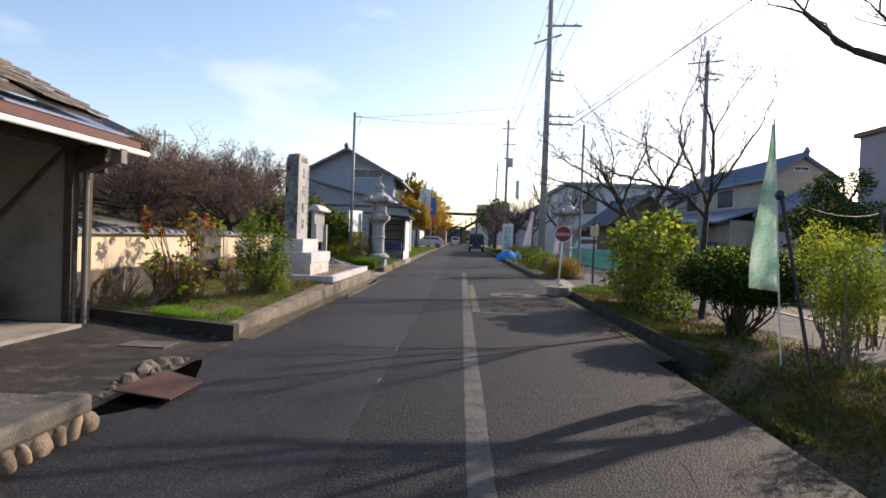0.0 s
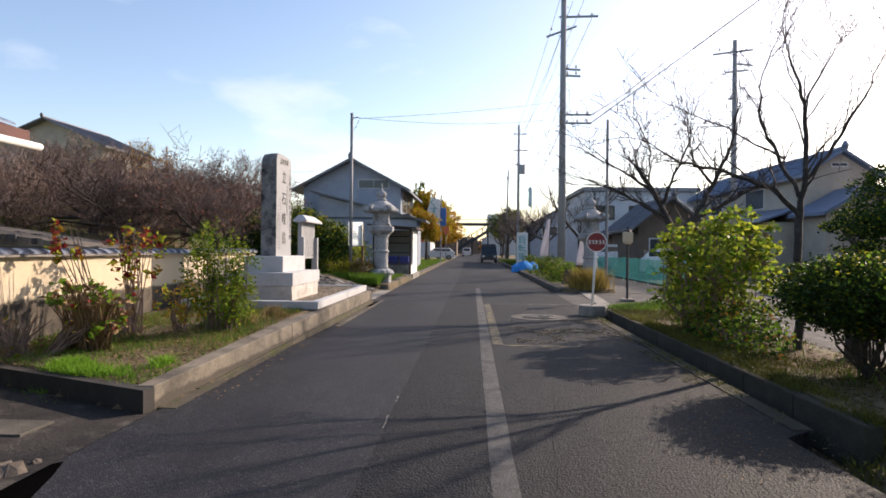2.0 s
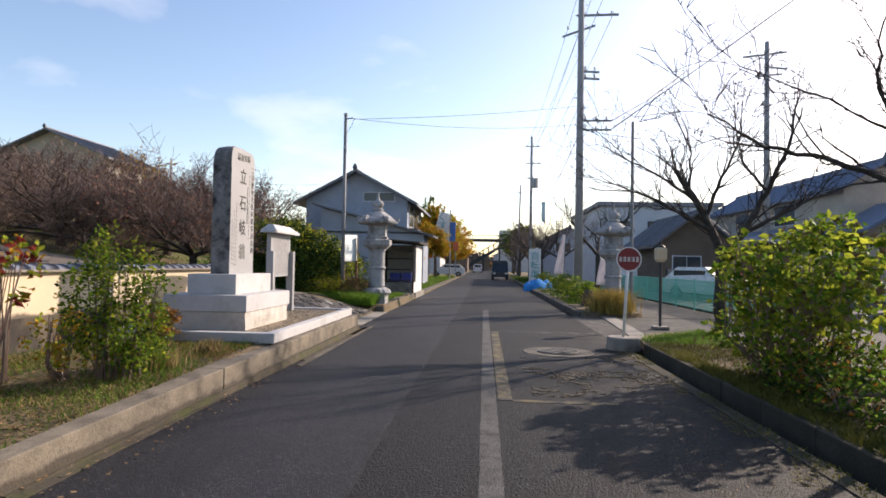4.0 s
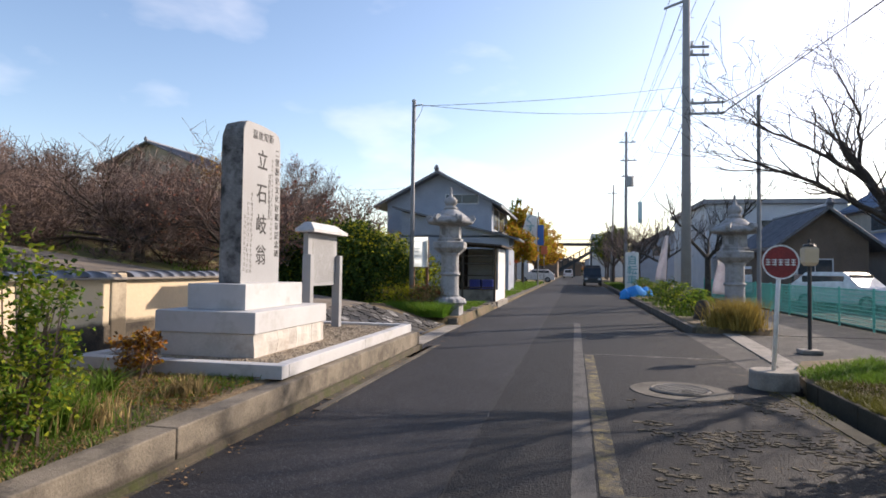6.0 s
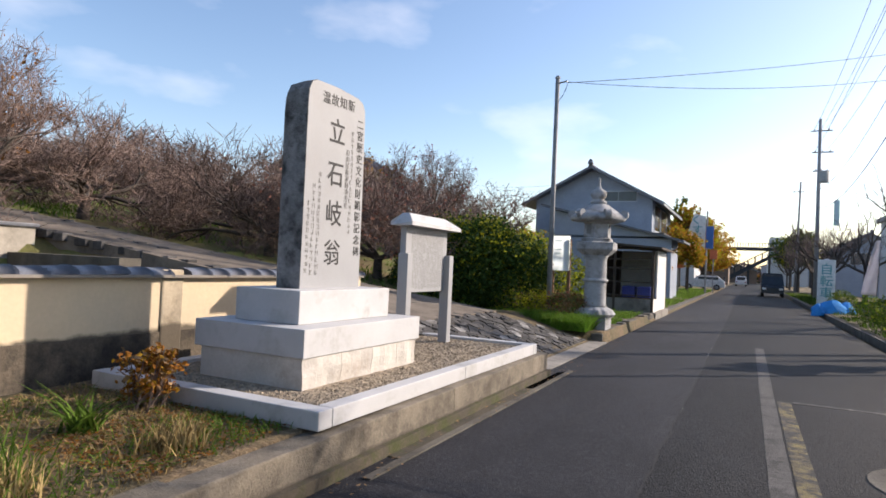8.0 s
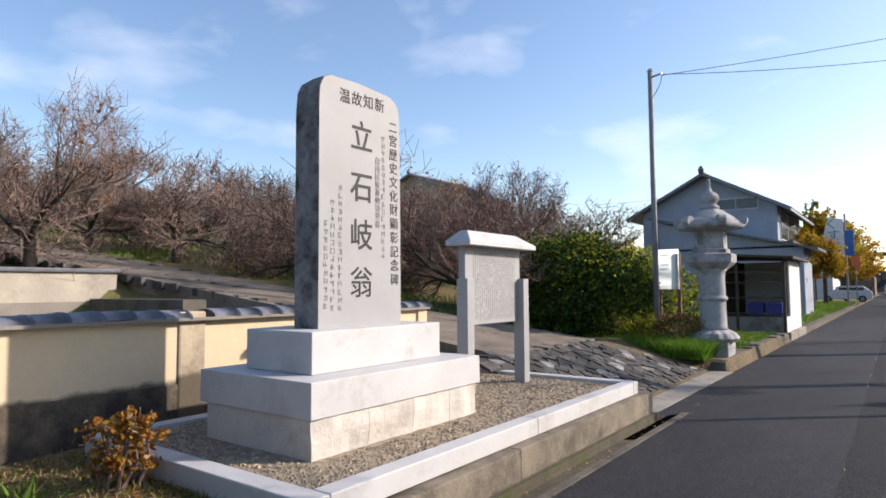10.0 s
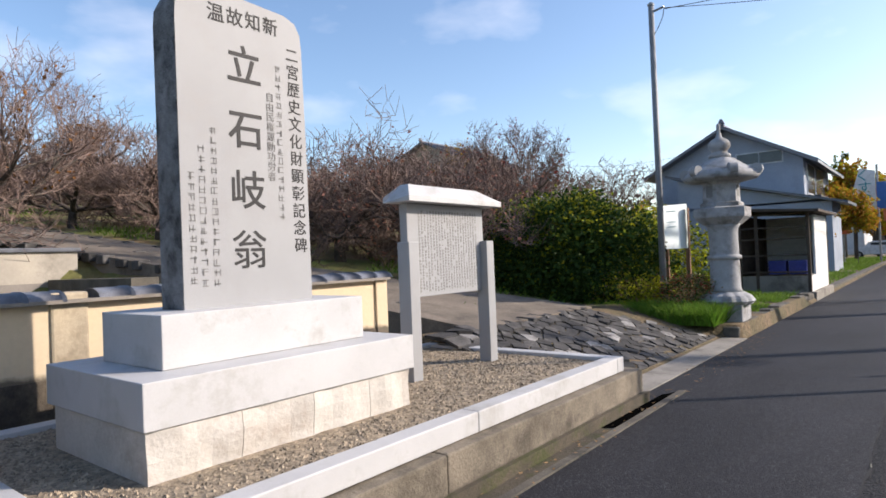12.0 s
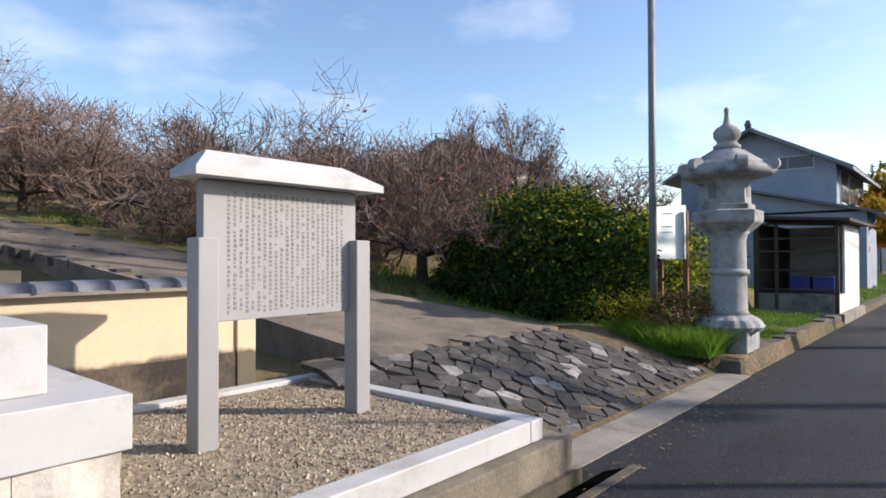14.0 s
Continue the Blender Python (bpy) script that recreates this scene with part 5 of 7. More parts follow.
gable_house("low dark brown house with grey tiles behind the car park", 10.2, 17.5, 49, 54, 2.6, 4.3, HOUSE_BROWN, ROOF_TILE, 0.6, wins=((11.5, 13.5, 0.9, 2.1),))
gable_house("dark brown tiled house behind the fence", 9.8, 13.6, 40, 47, 3.0, 4.5, HOUSE_BROWN, ROOF_TILE, 0.6, wins=((10.5, 12.0, 0.9, 2.1),))
gable_house("distant grey house beside the road", 8.0, 14.5, 88, 98, 5.0, 6.6, HOUSE_BLUE, ROOF_TILE, 0.6, wins=((9.5, 11.5, 3.4, 4.6),))
gable_house("distant pale house beyond the trees", -14, -7, 100, 112, 4.6, 6.4, HOUSE_WHITE, ROOF_TILE, 0.6)
gable_house("grey-roofed house on the rise behind the orchard", -52, -40, 66, 76, 12.2, 14.8, HOUSE_CREAM, ROOF_TILE, 1.0, base_z=5)
gable_house("distant grey shop across the road end", -9, 1.5, 172, 180, 3.0, 4.6, HOUSE_BROWN, ROOF_TILE, 0.6)
gable_house("distant grey building across the road end", 2.5, 13, 176, 184, 4.2, 6.0, HOUSE_BLUE, ROOF_TILE, 0.6)
gable_house("distant low building at the road end", -10, -3.4, 125, 135, 3.5, 5.0, HOUSE_BROWN, ROOF_TILE, 0.6)

# ---- footbridge over the road end ----
br = thing("footbridge", (0, 150, 0), "dark steel footbridge with slanting stairs across the road end", "footbridge")
part("deck", box(-7, 11.5, 148, 151, 7.0, 7.6), BRIDGE, br)
bm = box(-7, 11.5, 148, 148.1, 8.4, 8.5)
for k in range(38):
    box(-7 + k * 0.5, -6.9 + k * 0.5, 148, 148.1, 7.6, 8.4, bm=bm)
part("parapet", bm, BRIDGE, br)
for x in (-6.2, 10.8):
    part("column", box(x - 0.35, x + 0.35, 149, 150, -0.1, 6.9), BRIDGE, br)
bm = extrude_y([(-5.6, 0.2), (-4.6, 0.2), (7.2, 7.7), (7.2, 8.2), (-5.6, 0.7)], 146, 148)
extrude_y([(-5.6, 2.0), (-5.6, 1.8), (7.2, 9.2), (7.2, 9.4)], 146, 146.15, bm)
for k in range(11):
    u = k / 10
    box(-5.5 + 12.4 * u, -5.25 + 12.4 * u, 146, 146.15, 0.5 + 7.5 * u, 1.9 + 7.4 * u, bm=bm)
    if k % 3 == 1:
        box(-5.5 + 12.4 * u, -5.1 + 12.4 * u, 146.8, 147.2, -0.1, 0.6 + 7.4 * u, bm=bm)
part("stair", bm, BRIDGE, br)
part("tower", box(3.6, 10.5, 156, 166, 7, 10.2), HOUSE_WHITE, thing("building", (7, 160, 0), "pale distant block behind the bridge", "building"))
part("wall", box(3.4, 10.7, 156, 166, -0.1, 7), HOUSE_WHITE, [o for o in scene.objects if o.name.startswith("building")][-1])


# ---- signs along the far verge ----
ks = thing("shop_sign", (-3.8, 62, 0), "white shop sign with teal lettering beside a blue panel", "shop sign")
part("post", rod((-3.35, 62.1, -0.1), (-3.35, 62.1, 6.6), 0.07), STEEL, ks)
bm = bmesh.new()
extrude_y([(-4.95, 4.2), (-3.75, 3.5), (-3.45, 3.5), (-3.45, 6.2), (-4.3, 6.4)], 61.9, 62.05, bm)
kp = part("panel", bm, SIGN_WHITE, ks)
for k, ch in enumerate("くすり"):
    text(ch, -4.15 + 0.1 * k, 61.89, 5.85 - 0.8 * k, 0.85, SIGN_TEAL, kp, (90, 0, 0))
part("blue_panel", box(-3.4, -2.85, 61.8, 61.9, 3.6, 5.4, 0.01), SIGN_BLUE, ks)
part("lower_panel", box(-5.6, -4.9, 60.5, 60.7, 2.0, 3.6), SIGN_ORANGE, thing("shop_sign", (-5.2, 60.6, 0), "orange shop board on a post under yellow trees", "shop sign"))
part("lower_panel", box(-3.3, -2.7, 66, 66.1, 2.9, 3.7), SIGN_ORANGE, thing("shop_sign", (-3.0, 66, 0), "small red shop board by the road", "shop sign"))
part("post", box(-5.3, -5.2, 60.62, 60.68, -0.1, 2.0), STEEL, [o for o in scene.objects if o.name.startswith("shop_sign")][1])
part("post", box(-3.05, -2.97, 66.02, 66.08, -0.1, 2.9), STEEL, [o for o in scene.objects if o.name.startswith("shop_sign")][2])
wb_ = thing("standing_sign", (3.4, 47, 0), "white standing shop sign with teal characters", "standing sign")
wp = part("panel", box(2.95, 3.75, 46.9, 47.05, 0.2, 2.6, 0.02), SIGN_WHITE, wb_)
text("自\n転\n車", 3.35, 46.89, 1.45, 0.62, SIGN_TEAL, wp, (90, 0, 0))
part("foot", box(2.85, 3.85, 46.75, 47.2, -0.05, 0.2), CONCRETE, wb_)
hb = thing("hanging_banner", (4.6, 60, 5), "pale blue banner hanging from the distant pole", "banner")
part("cloth", box(4.95, 5.3, 60, 60.03, 5.4, 7.2), SIGN_PALE, hb)


def banner(x, y, h, cloth, label, w=0.5, z0=0.9, lean=0.06, wave=0.05, taper=0.35, post=DARK_STEEL, thick=0.014):
    t = thing("banner_flag", (x, y, 0), label, "banner flag")
    part("pole", rod((x, y, -0.1), (x + lean, y, h), thick, seg=8), post, t)
    bm, prev = bmesh.new(), None
    n = 14
    for k in range(n + 1):
        u = k / n
        z = z0 + (h - 0.05 - z0) * u
        ww = w * (1 - (1 - taper) * u ** 1.3)
        row = []
        for q in range(7):
            v = q / 6
            row.append(bm.verts.new((x + lean * z / h - ww * v, y + wave * math.sin(v * 7 + u * 5) * (0.3 + v), z + 0.03 * v - 0.05 * v * u)))
        if prev:
            for q in range(6):
                bm.faces.new((prev[q], prev[q + 1], row[q + 1], row[q]))
        prev = row
    me = part("cloth", bm, cloth, t, smooth=True)
    md = me.modifiers.new("thickness", "SOLIDIFY")
    md.thickness = 0.003
    return t


banner(3.2, 6.45, 2.72, FLAG_GREEN, "pale green cloth banner with faint white writing on a thin pole", 0.30, 0.92, -0.20, 0.035, 0.12, WHITE_PIPE, 0.009)
banner(4.0, 25.4, 2.7, FLAG_WHITE, "white cloth banner with faint red writing by the lantern", 0.42, 0.8, 0.1)
banner(4.1, 38, 3.2, FLAG_WHITE, "white and mauve cloth banner by the shrubs", 0.5, 1.0, 0.15)
banner(4.3, 56, 3.0, FLAG_WHITE, "white and mauve cloth banner further along the verge", 0.6, 1.0)
banner(-4.2, 57, 4.2, FLAG_WHITE, "white cloth banner under the yellow tree", 0.5, 2.5)

# leaning black post with rope, near the start
lpst = thing("leaning_post", (3.13, 5.75, 0.1), "leaning black steel post with an old rope tied to it", "post")
part("shaft", rod((3.13, 5.75, 0.05), (2.79, 5.85, 1.92), 0.018), DARK_STEEL, lpst)
part("knot", lathe(2.79, 5.85, [(0.03, 1.83), (0.05, 1.87), (0.03, 1.92)], 8), DARK_STEEL, lpst)
cable((2.77, 5.85, 1.88), (5.85, 9.0, 1.95), 0.12, 0.006)
part("shaft", rod((5.85, 9.0, 0.0), (5.85, 9.0, 2.0), 0.03), DARK_STEEL, thing("post", (5.85, 9.0, 0.0), "short dark post holding a rope behind the shrubs", "post"))

# ---- fence ----
fence = thing("mesh_fence", (7.0, 20, 0), "low green mesh fence along the lane", "fence")
for k in range(13):
    y = 20.0 + 2 * k
    part("post", rod((7.0, y, 0), (7.0, y, 1.08), 0.028, seg=8), FENCE_GREEN, fence)
bm = bmesh.new()
for z in (0.1, 1.02):
    rod((7.0, 20, z), (7.0, 44, z), 0.018, seg=6, bm=bm)
part("rail", bm, FENCE_GREEN, fence)
bm = bmesh.new()
for k in range(400):
    y = 20 + k * 0.06
    box(6.996, 7.004, y, y + 0.012, 0.1, 1.0, bm=bm)
for k in range(9):
    box(6.988, 7.012, 20, 44, 0.1 + k * 0.1, 0.115 + k * 0.1, bm=bm)
part("mesh", bm, FENCE_GREEN, fence)


# ---- vehicles ----
CAR_PALE = mat("pale_blue_car_paint", (0.30, 0.42, 0.48), (0.28, 0.40, 0.46), 0.3, 1, 5, 0)
def car(x, y, heading, paint, label, L=4.2, W=1.7, H=1.5, van=False):
    t = thing("car", (0, 0, 0), label, "car")
    hl = L / 2
    side = [(-hl, 0.3), (hl, 0.3), (hl, 0.75), (hl - 0.1, 0.85), (hl - (0.3 if van else 1.1), 0.95), (hl - (0.7 if van else 1.75), H), (-hl + (0.15 if van else 0.7), H), (-hl + 0.05, 0.95), (-hl, 0.8)]
    bm = bmesh.new()
    a = [bm.verts.new((-W / 2 + (0.12 if z > 1 else 0), yy_, z)) for yy_, z in side]
    b = [bm.verts.new((W / 2 - (0.12 if z > 1 else 0), yy_, z)) for yy_, z in side]
    n = len(side)
    for k in range(n):
        bm.faces.new((a[k], a[(k + 1) % n], b[(k + 1) % n], b[k]))
    bm.faces.new(a[::-1])
    bm.faces.new(b)
    bmesh.ops.recalc_face_normals(bm, faces=bm.faces)
    bmesh.ops.bevel(bm, geom=bm.edges[:], offset=0.05, segments=2, affect="EDGES")
    body = part("body", bm, paint, t, smooth=False)
    for sx in (-1, 1):
        part("side_window", box(sx * (W / 2 - 0.13), sx * (W / 2 - 0.04), -hl + 0.6, hl - (0.9 if van else 1.7), 0.98, H - 0.16), GLASS, body)
        for sy in (-hl + 0.75, hl - 0.8):
            wh = part("wheel", rod((sx * (W / 2 - 0.2), sy, 0.31), (sx * (W / 2 + 0.01), sy, 0.31), 0.31, seg=20), TYRE, t)
            part("rim", rod((sx * (W / 2 + 0.0), sy, 0.31), (sx * (W / 2 + 0.02), sy, 0.31), 0.18, seg=14), STEEL, wh)
    part("rear_window", box(-W / 2 + 0.2, W / 2 - 0.2, -hl + 0.02, -hl + 0.13, 1.0, H - 0.12), GLASS, body)
    part("windscreen", box(-W / 2 + 0.2, W / 2 - 0.2, hl - (0.75 if van else 1.6), hl - (0.6 if van else 1.5), 1.0, H - 0.1), GLASS, body)
    for sx in (-1, 1):
        part("tail_lamp", box(sx * (W / 2 - 0.28), sx * (W / 2 - 0.06), -hl - 0.02, -hl + 0.03, 0.62, 0.8), SIGN_RED, body)
        part("headlamp", box(sx * (W / 2 - 0.35), sx * (W / 2 - 0.08), hl - 0.03, hl + 0.02, 0.58, 0.74), SIGN_WHITE, body)
    t.matrix_basis = pose(x, y, 0.0, 0, 0, heading)
    return t


car(1.45, 66, 180, CAR_DARK, "dark blue boxy small van on the road", 3.5, 1.6, 1.9, True)
car(-1.3, 118, 0, CAR_WHITE, "white small car far along the road", 3.6, 1.6, 1.6)
car(-4.5, 78, 90, CAR_WHITE, "white car parked beside the road", 4.2)
car(10.4, 34.0, 215, CAR_WHITE, "white car in the car park behind the fence", 4.0)
car(14.6, 37.5, 150, CAR_DARK, "dark grey estate car in the car park", 4.6, 1.7, 1.7, True)
car(9.9, 46, 60, CAR_WHITE, "white small van behind the fence", 3.6, 1.6, 1.8, True)
car(11.2, 16.9, 90, CAR_PALE, "pale blue car parked behind the shrubs", 3.6, 1.6, 1.5)

# blue tarp
r6 = random.Random(6)
tp = thing("tarpaulin_heap", (3.0, 40, 0), "crumpled bright blue tarpaulin heap at the road edge", "tarpaulin")
for k, (dx, dy, s) in enumerate(((0, 0, 0.55), (0.6, 0.8, 0.45), (-0.45, -0.3, 0.35), (0.2, 1.6, 0.4))):
    bm = bmesh.new()
    bmesh.ops.create_icosphere(bm, subdivisions=3, radius=s, matrix=Matrix.Translation((2.85 + dx, 40 + dy, 0.12)))
    for v in bm.verts:
        v.co += Vector((1, 1, 0.8)) * noise.noise(v.co * 3.1) * 0.16
        v.co.z = max(v.co.z, 0.0)
    part("fold", bm, TARP_BLUE, tp)

# ---- old shed near the start ----
shed = thing("old_shed", (-6.5, 7.0, 0), "old open-fronted shed with grey plaster walls, rusty eaves and broken tiles", "shed")
part("end_wall", box(-9, -5.42, 7.85, 7.98, 0.0, 2.55), PLASTER_GREY, shed)
part("back_wall", box(-9.1, -9.0, -2, 7.98, 0.0, 3.4), WOOD_OLD, shed)
part("post", box(-5.42, -5.31, 7.82, 7.96, 0.0, 2.5), WOOD_OLD, shed)
part("post", box(-5.25, -5.18, 7.95, 8.05, 0.05, 2.1), WOOD_OLD, shed)
part("post", box(-5.42, -5.3, 2.5, 2.64, 0.0, 2.5), WOOD_OLD, shed)
part("beam", box(-5.45, -5.28, -2, 8.05, 2.36, 2.54), WOOD_OLD, shed)
part("brace", rod((-6.3, 7.8, 1.4), (-5.4, 7.8, 2.35), 0.035, seg=6), WOOD_OLD, shed)
part("side_panel", box(-5.40, -4.95, 7.93, 7.99, 2.05, 2.42), WOOD_OLD, shed)
part("ceiling_boards", extrude_y([(-4.85, 2.46), (-9.1, 3.5), (-9.1, 3.54), (-4.85, 2.50)], -2, 8.1), WOOD_OLD, shed)
part("eave_sheet", extrude_y([(-4.72, 2.47), (-5.75, 2.83), (-5.75, 2.86), (-4.72, 2.52)], -2, 8.35), RED_SHEET, shed, "dull red rusty sheet eave")
part("fascia", box(-4.76, -4.70, -2, 8.35, 2.42, 2.52), RED_SHEET, shed)
gut = part("gutter", rod((-4.64, -2, 2.33), (-4.64, 8.42, 2.37), 0.036, seg=12), WHITE_PIPE, shed, "white rain gutter", smooth=True)
part("rainwater_head", box(-4.75, -4.6, 7.7, 7.84, 2.16, 2.36, 0.01), GREY_PIPE, gut)
part("elbow", rod((-4.68, 7.78, 2.2), (-5.12, 7.85, 2.05), 0.032), GREY_PIPE, gut)
part("downpipe", rod((-5.14, 7.85, 0.05), (-5.14, 7.85, 2.08), 0.034), GREY_PIPE, gut)
part("downpipe", rod((-5.24, 7.80, 0.05), (-5.24, 7.80, 1.0), 0.02), GREY_PIPE, gut)
rf = part("roof_deck", extrude_y([(-5.05, 2.74), (-9.3, 4.865), (-9.3, 4.905), (-5.05, 2.78)], -2, 8.0), WOOD_OLD, shed)
rr = random.Random(9)
for i in range(9):
    for j in range(34):
        y = 8.05 - j * 0.26
        xs = -5.0 - i * 0.27
        if y < 0 or (i == 0 and j in (5, 6, 11)):
            continue
        z = 2.79 + (-5.05 - xs) * 0.5
        bm = box(xs - 0.30, xs + 0.02, y - 0.25, y, 0, 0.028, 0.0)
        bmesh.ops.translate(bm, verts=bm.verts, vec=(0, 0, z))
        for v in bm.verts:
            v.co.z += (xs - v.co.x) * 0.5 + 0.02 * ((v.co.y - y) / 0.25 + 0.5) ** 2 + rr.uniform(-0.008, 0.008) + (0.04 if v.co.x > xs - 0.1 else 0)
        part("roof_tile", bm, ROOF_OLD, rf)
part("tarp_corner", extrude_y([(-5.0, 2.62), (-5.6, 2.86), (-5.6, 2.88), (-5.0, 2.64)], 6.2, 8.55), ROOF_BLUE, shed)
jug = thing("grey_tub", (-6.3, 7.2, 0.09), "grey plastic tub standing inside the shed", "tub")
part("body", lathe(-6.2, 7.3, [(0.22, 0.09), (0.27, 0.45), (0.28, 0.47), (0.25, 0.47), (0.2, 0.12)], 18), GREY_PIPE, jug)


# ---- plants ----
def tubes(segs, sides=3):
    """Tapered open tubes from (p0, p1, r0, r1)."""
    n = len(segs)
    P0 = np.array([s[0] for s in segs], float)
    P1 = np.array([s[1] for s in segs], float)
    R0 = np.array([s[2] for s in segs], float)
    R1 = np.array([s[3] for s in segs], float)
    D = P1 - P0
    D /= np.maximum(np.linalg.norm(D, axis=1, keepdims=True), 1e-6)
    ref = np.where(np.abs(D[:, 2:3]) > 0.9, np.array([[1.0, 0, 0]]), np.array([[0, 0, 1.0]]))
    U = np.cross(D, ref)
    U /= np.linalg.norm(U, axis=1, keepdims=True)
    V = np.cross(D, U)
    ang = np.arange(sides) * 2 * math.pi / sides
    ring = U[:, None, :] * np.cos(ang)[None, :, None] + V[:, None, :] * np.sin(ang)[None, :, None]
    A = P0[:, None, :] + ring * R0[:, None, None]
    B = P1[:, None, :] + ring * R1[:, None, None]
    verts = np.concatenate([A, B], axis=1).reshape(-1, 3)
    base = np.arange(n) * 2 * sides
    faces = []
    for k in range(sides):
        k2 = (k + 1) % sides
        faces.append(np.stack([base + k, base + k2, base + sides + k2, base + sides + k], axis=1))
    return verts, np.concatenate(faces).tolist()


def leaves(points, size, rg, droop=0.0, aspect=0.6):
    """Small folded leaves of two triangles at the points."""
    P = np.array(points, float).reshape(-1, 3)
    n = len(P)
    d = rg.normal(size=(n, 3))
    d[:, 2] = d[:, 2] * 0.6 - droop
    d /= np.linalg.norm(d, axis=1, keepdims=True)
    u = np.cross(d, rg.normal(size=(n, 3)))
    u /= np.maximum(np.linalg.norm(u, axis=1, keepdims=True), 1e-6)
    s = size * rg.uniform(0.6, 1.3, size=(n, 1))
    nrm = np.cross(d, u)
    a, b = P - d * s * 0.5, P + d * s * 0.5
    c, e = P + u * s * aspect * 0.5 + nrm * s * 0.12, P - u * s * aspect * 0.5 + nrm * s * 0.12
    verts = np.stack([a, c, b, e], axis=1).reshape(-1, 3)
    k = np.arange(n)[:, None] * 4
    return verts, np.concatenate([k + [0, 1, 2], k + [0, 2, 3]]).tolist()


def grow(rg, start, direction, length, radius, depth, out, tips, spread=0.7, up=0.1, kids=3, ratio=0.68, wander=0.25, steps=3, flat=0.0):
    """Branches by halves: out gets the tapered pieces, tips the ends of the thinnest."""
    p, d, r = Vector(start), Vector(direction).normalized(), radius
    for k in range(steps):
        nd = (d + Vector((rg.uniform(-1, 1), rg.uniform(-1, 1), rg.uniform(-1, 1) * (1 - flat))) * wander + Vector((0, 0, up))).normalized()
        q, r1 = p + nd * length / steps, r * (0.86 if depth else 0.75)
        out.append((tuple(p), tuple(q), r, r1))
        p, d, r = q, nd, r1
        if depth and k < steps - 1 and rg.random() < 0.75:
            side = (d + Vector((rg.uniform(-1, 1), rg.uniform(-1, 1), rg.uniform(-0.6, 0.9) * (1 - flat))) * spread * 1.3).normalized()
            grow(rg, p, side, length * ratio * rg.uniform(0.6, 1), r * 0.55, depth - 1, out, tips, spread, up, kids, ratio, wander, steps, flat)
    if not depth:
        tips.append(tuple(p))
        return
    for k in range(kids):
        nd = (d + Vector((rg.uniform(-1, 1), rg.uniform(-1, 1), rg.uniform(-0.7, 0.9) * (1 - flat))) * spread).normalized()
        grow(rg, p, nd, length * ratio * rg.uniform(0.8, 1.15), r * 0.72, depth - 1, out, tips, spread, up, kids, ratio, wander, steps, flat)


def bare_tree(name, seed, loc, label, trunk_h, trunk_r, limb, depth, twig, spread=0.75, up=0.06, kids=3, lean=(0, 0), ratio=0.7, leaf=None, leaf_n=0, leaf_size=0.06, limbs=4, limb_up=0.35, category="tree", group="", flat=0.0, wander=0.28, whips=2, whip=0.3, twig_r=0.0045, limb_dirs=()):
    rg = random.Random(seed)
    t = thing(name, (0, 0, 0), label, category, group)
    segs, tips = [], []
    top = Vector((lean[0], lean[1], trunk_h))
    mid = Vector((lean[0] * 0.3 + rg.uniform(-.05, .05), lean[1] * 0.3, trunk_h * 0.5))
    segs += [((0, 0, -0.25), tuple(mid), trunk_r * 1.25, trunk_r), (tuple(mid), tuple(top), trunk_r, trunk_r * 0.9)]
    for dx, dy, dz, ln in limb_dirs:
        grow(rg, top, (dx, dy, dz), ln, trunk_r * 0.62, depth, segs, tips, spread, up, kids, ratio, wander, 3, flat)
    for k in range(0 if limb_dirs else limbs):
        a = 2 * math.pi * (k + rg.uniform(-0.25, 0.25)) / limbs
        grow(rg, top, (math.cos(a), math.sin(a), limb_up + rg.uniform(-0.1, 0.25)), limb * rg.uniform(0.8, 1.15), trunk_r * 0.62, depth, segs, tips, spread, up, kids, ratio, wander, 3, flat)
    for tip in tips:
        for q in range(whips):
            e = (tip[0] + rg.uniform(-1, 1) * whip * 0.7, tip[1] + rg.uniform(-1, 1) * whip * 0.7, tip[2] + rg.uniform(-0.1, 1) * whip)
            segs.append((tip, e, twig_r, twig_r * 0.6))
    thick = [s for s in segs if s[2] > 0.016]
    thin = [s for s in segs if s[2] <= 0.016]
    v, f = tubes(thick, 6)
    raw("trunk", v, f, BARK_DARK if twig is TWIG_DARK else BARK, t, smooth=True)
    if thin:
        v, f = tubes([(a, b, max(r, twig_r), max(q, twig_r * 0.7)) for a, b, r, q in thin], 3)
        raw("crown", v, f, twig, t)
    if leaf and leaf_n:
        nr = np.random.RandomState(seed)
        pts = np.array(tips)[nr.randint(0, len(tips), leaf_n)] + nr.normal(size=(leaf_n, 3)) * 0.08
        v, f = leaves(pts, leaf_size, nr, 0.4)
        raw("leaves", v, f, leaf, t)
    t.matrix_basis = pose(*loc)
    return t


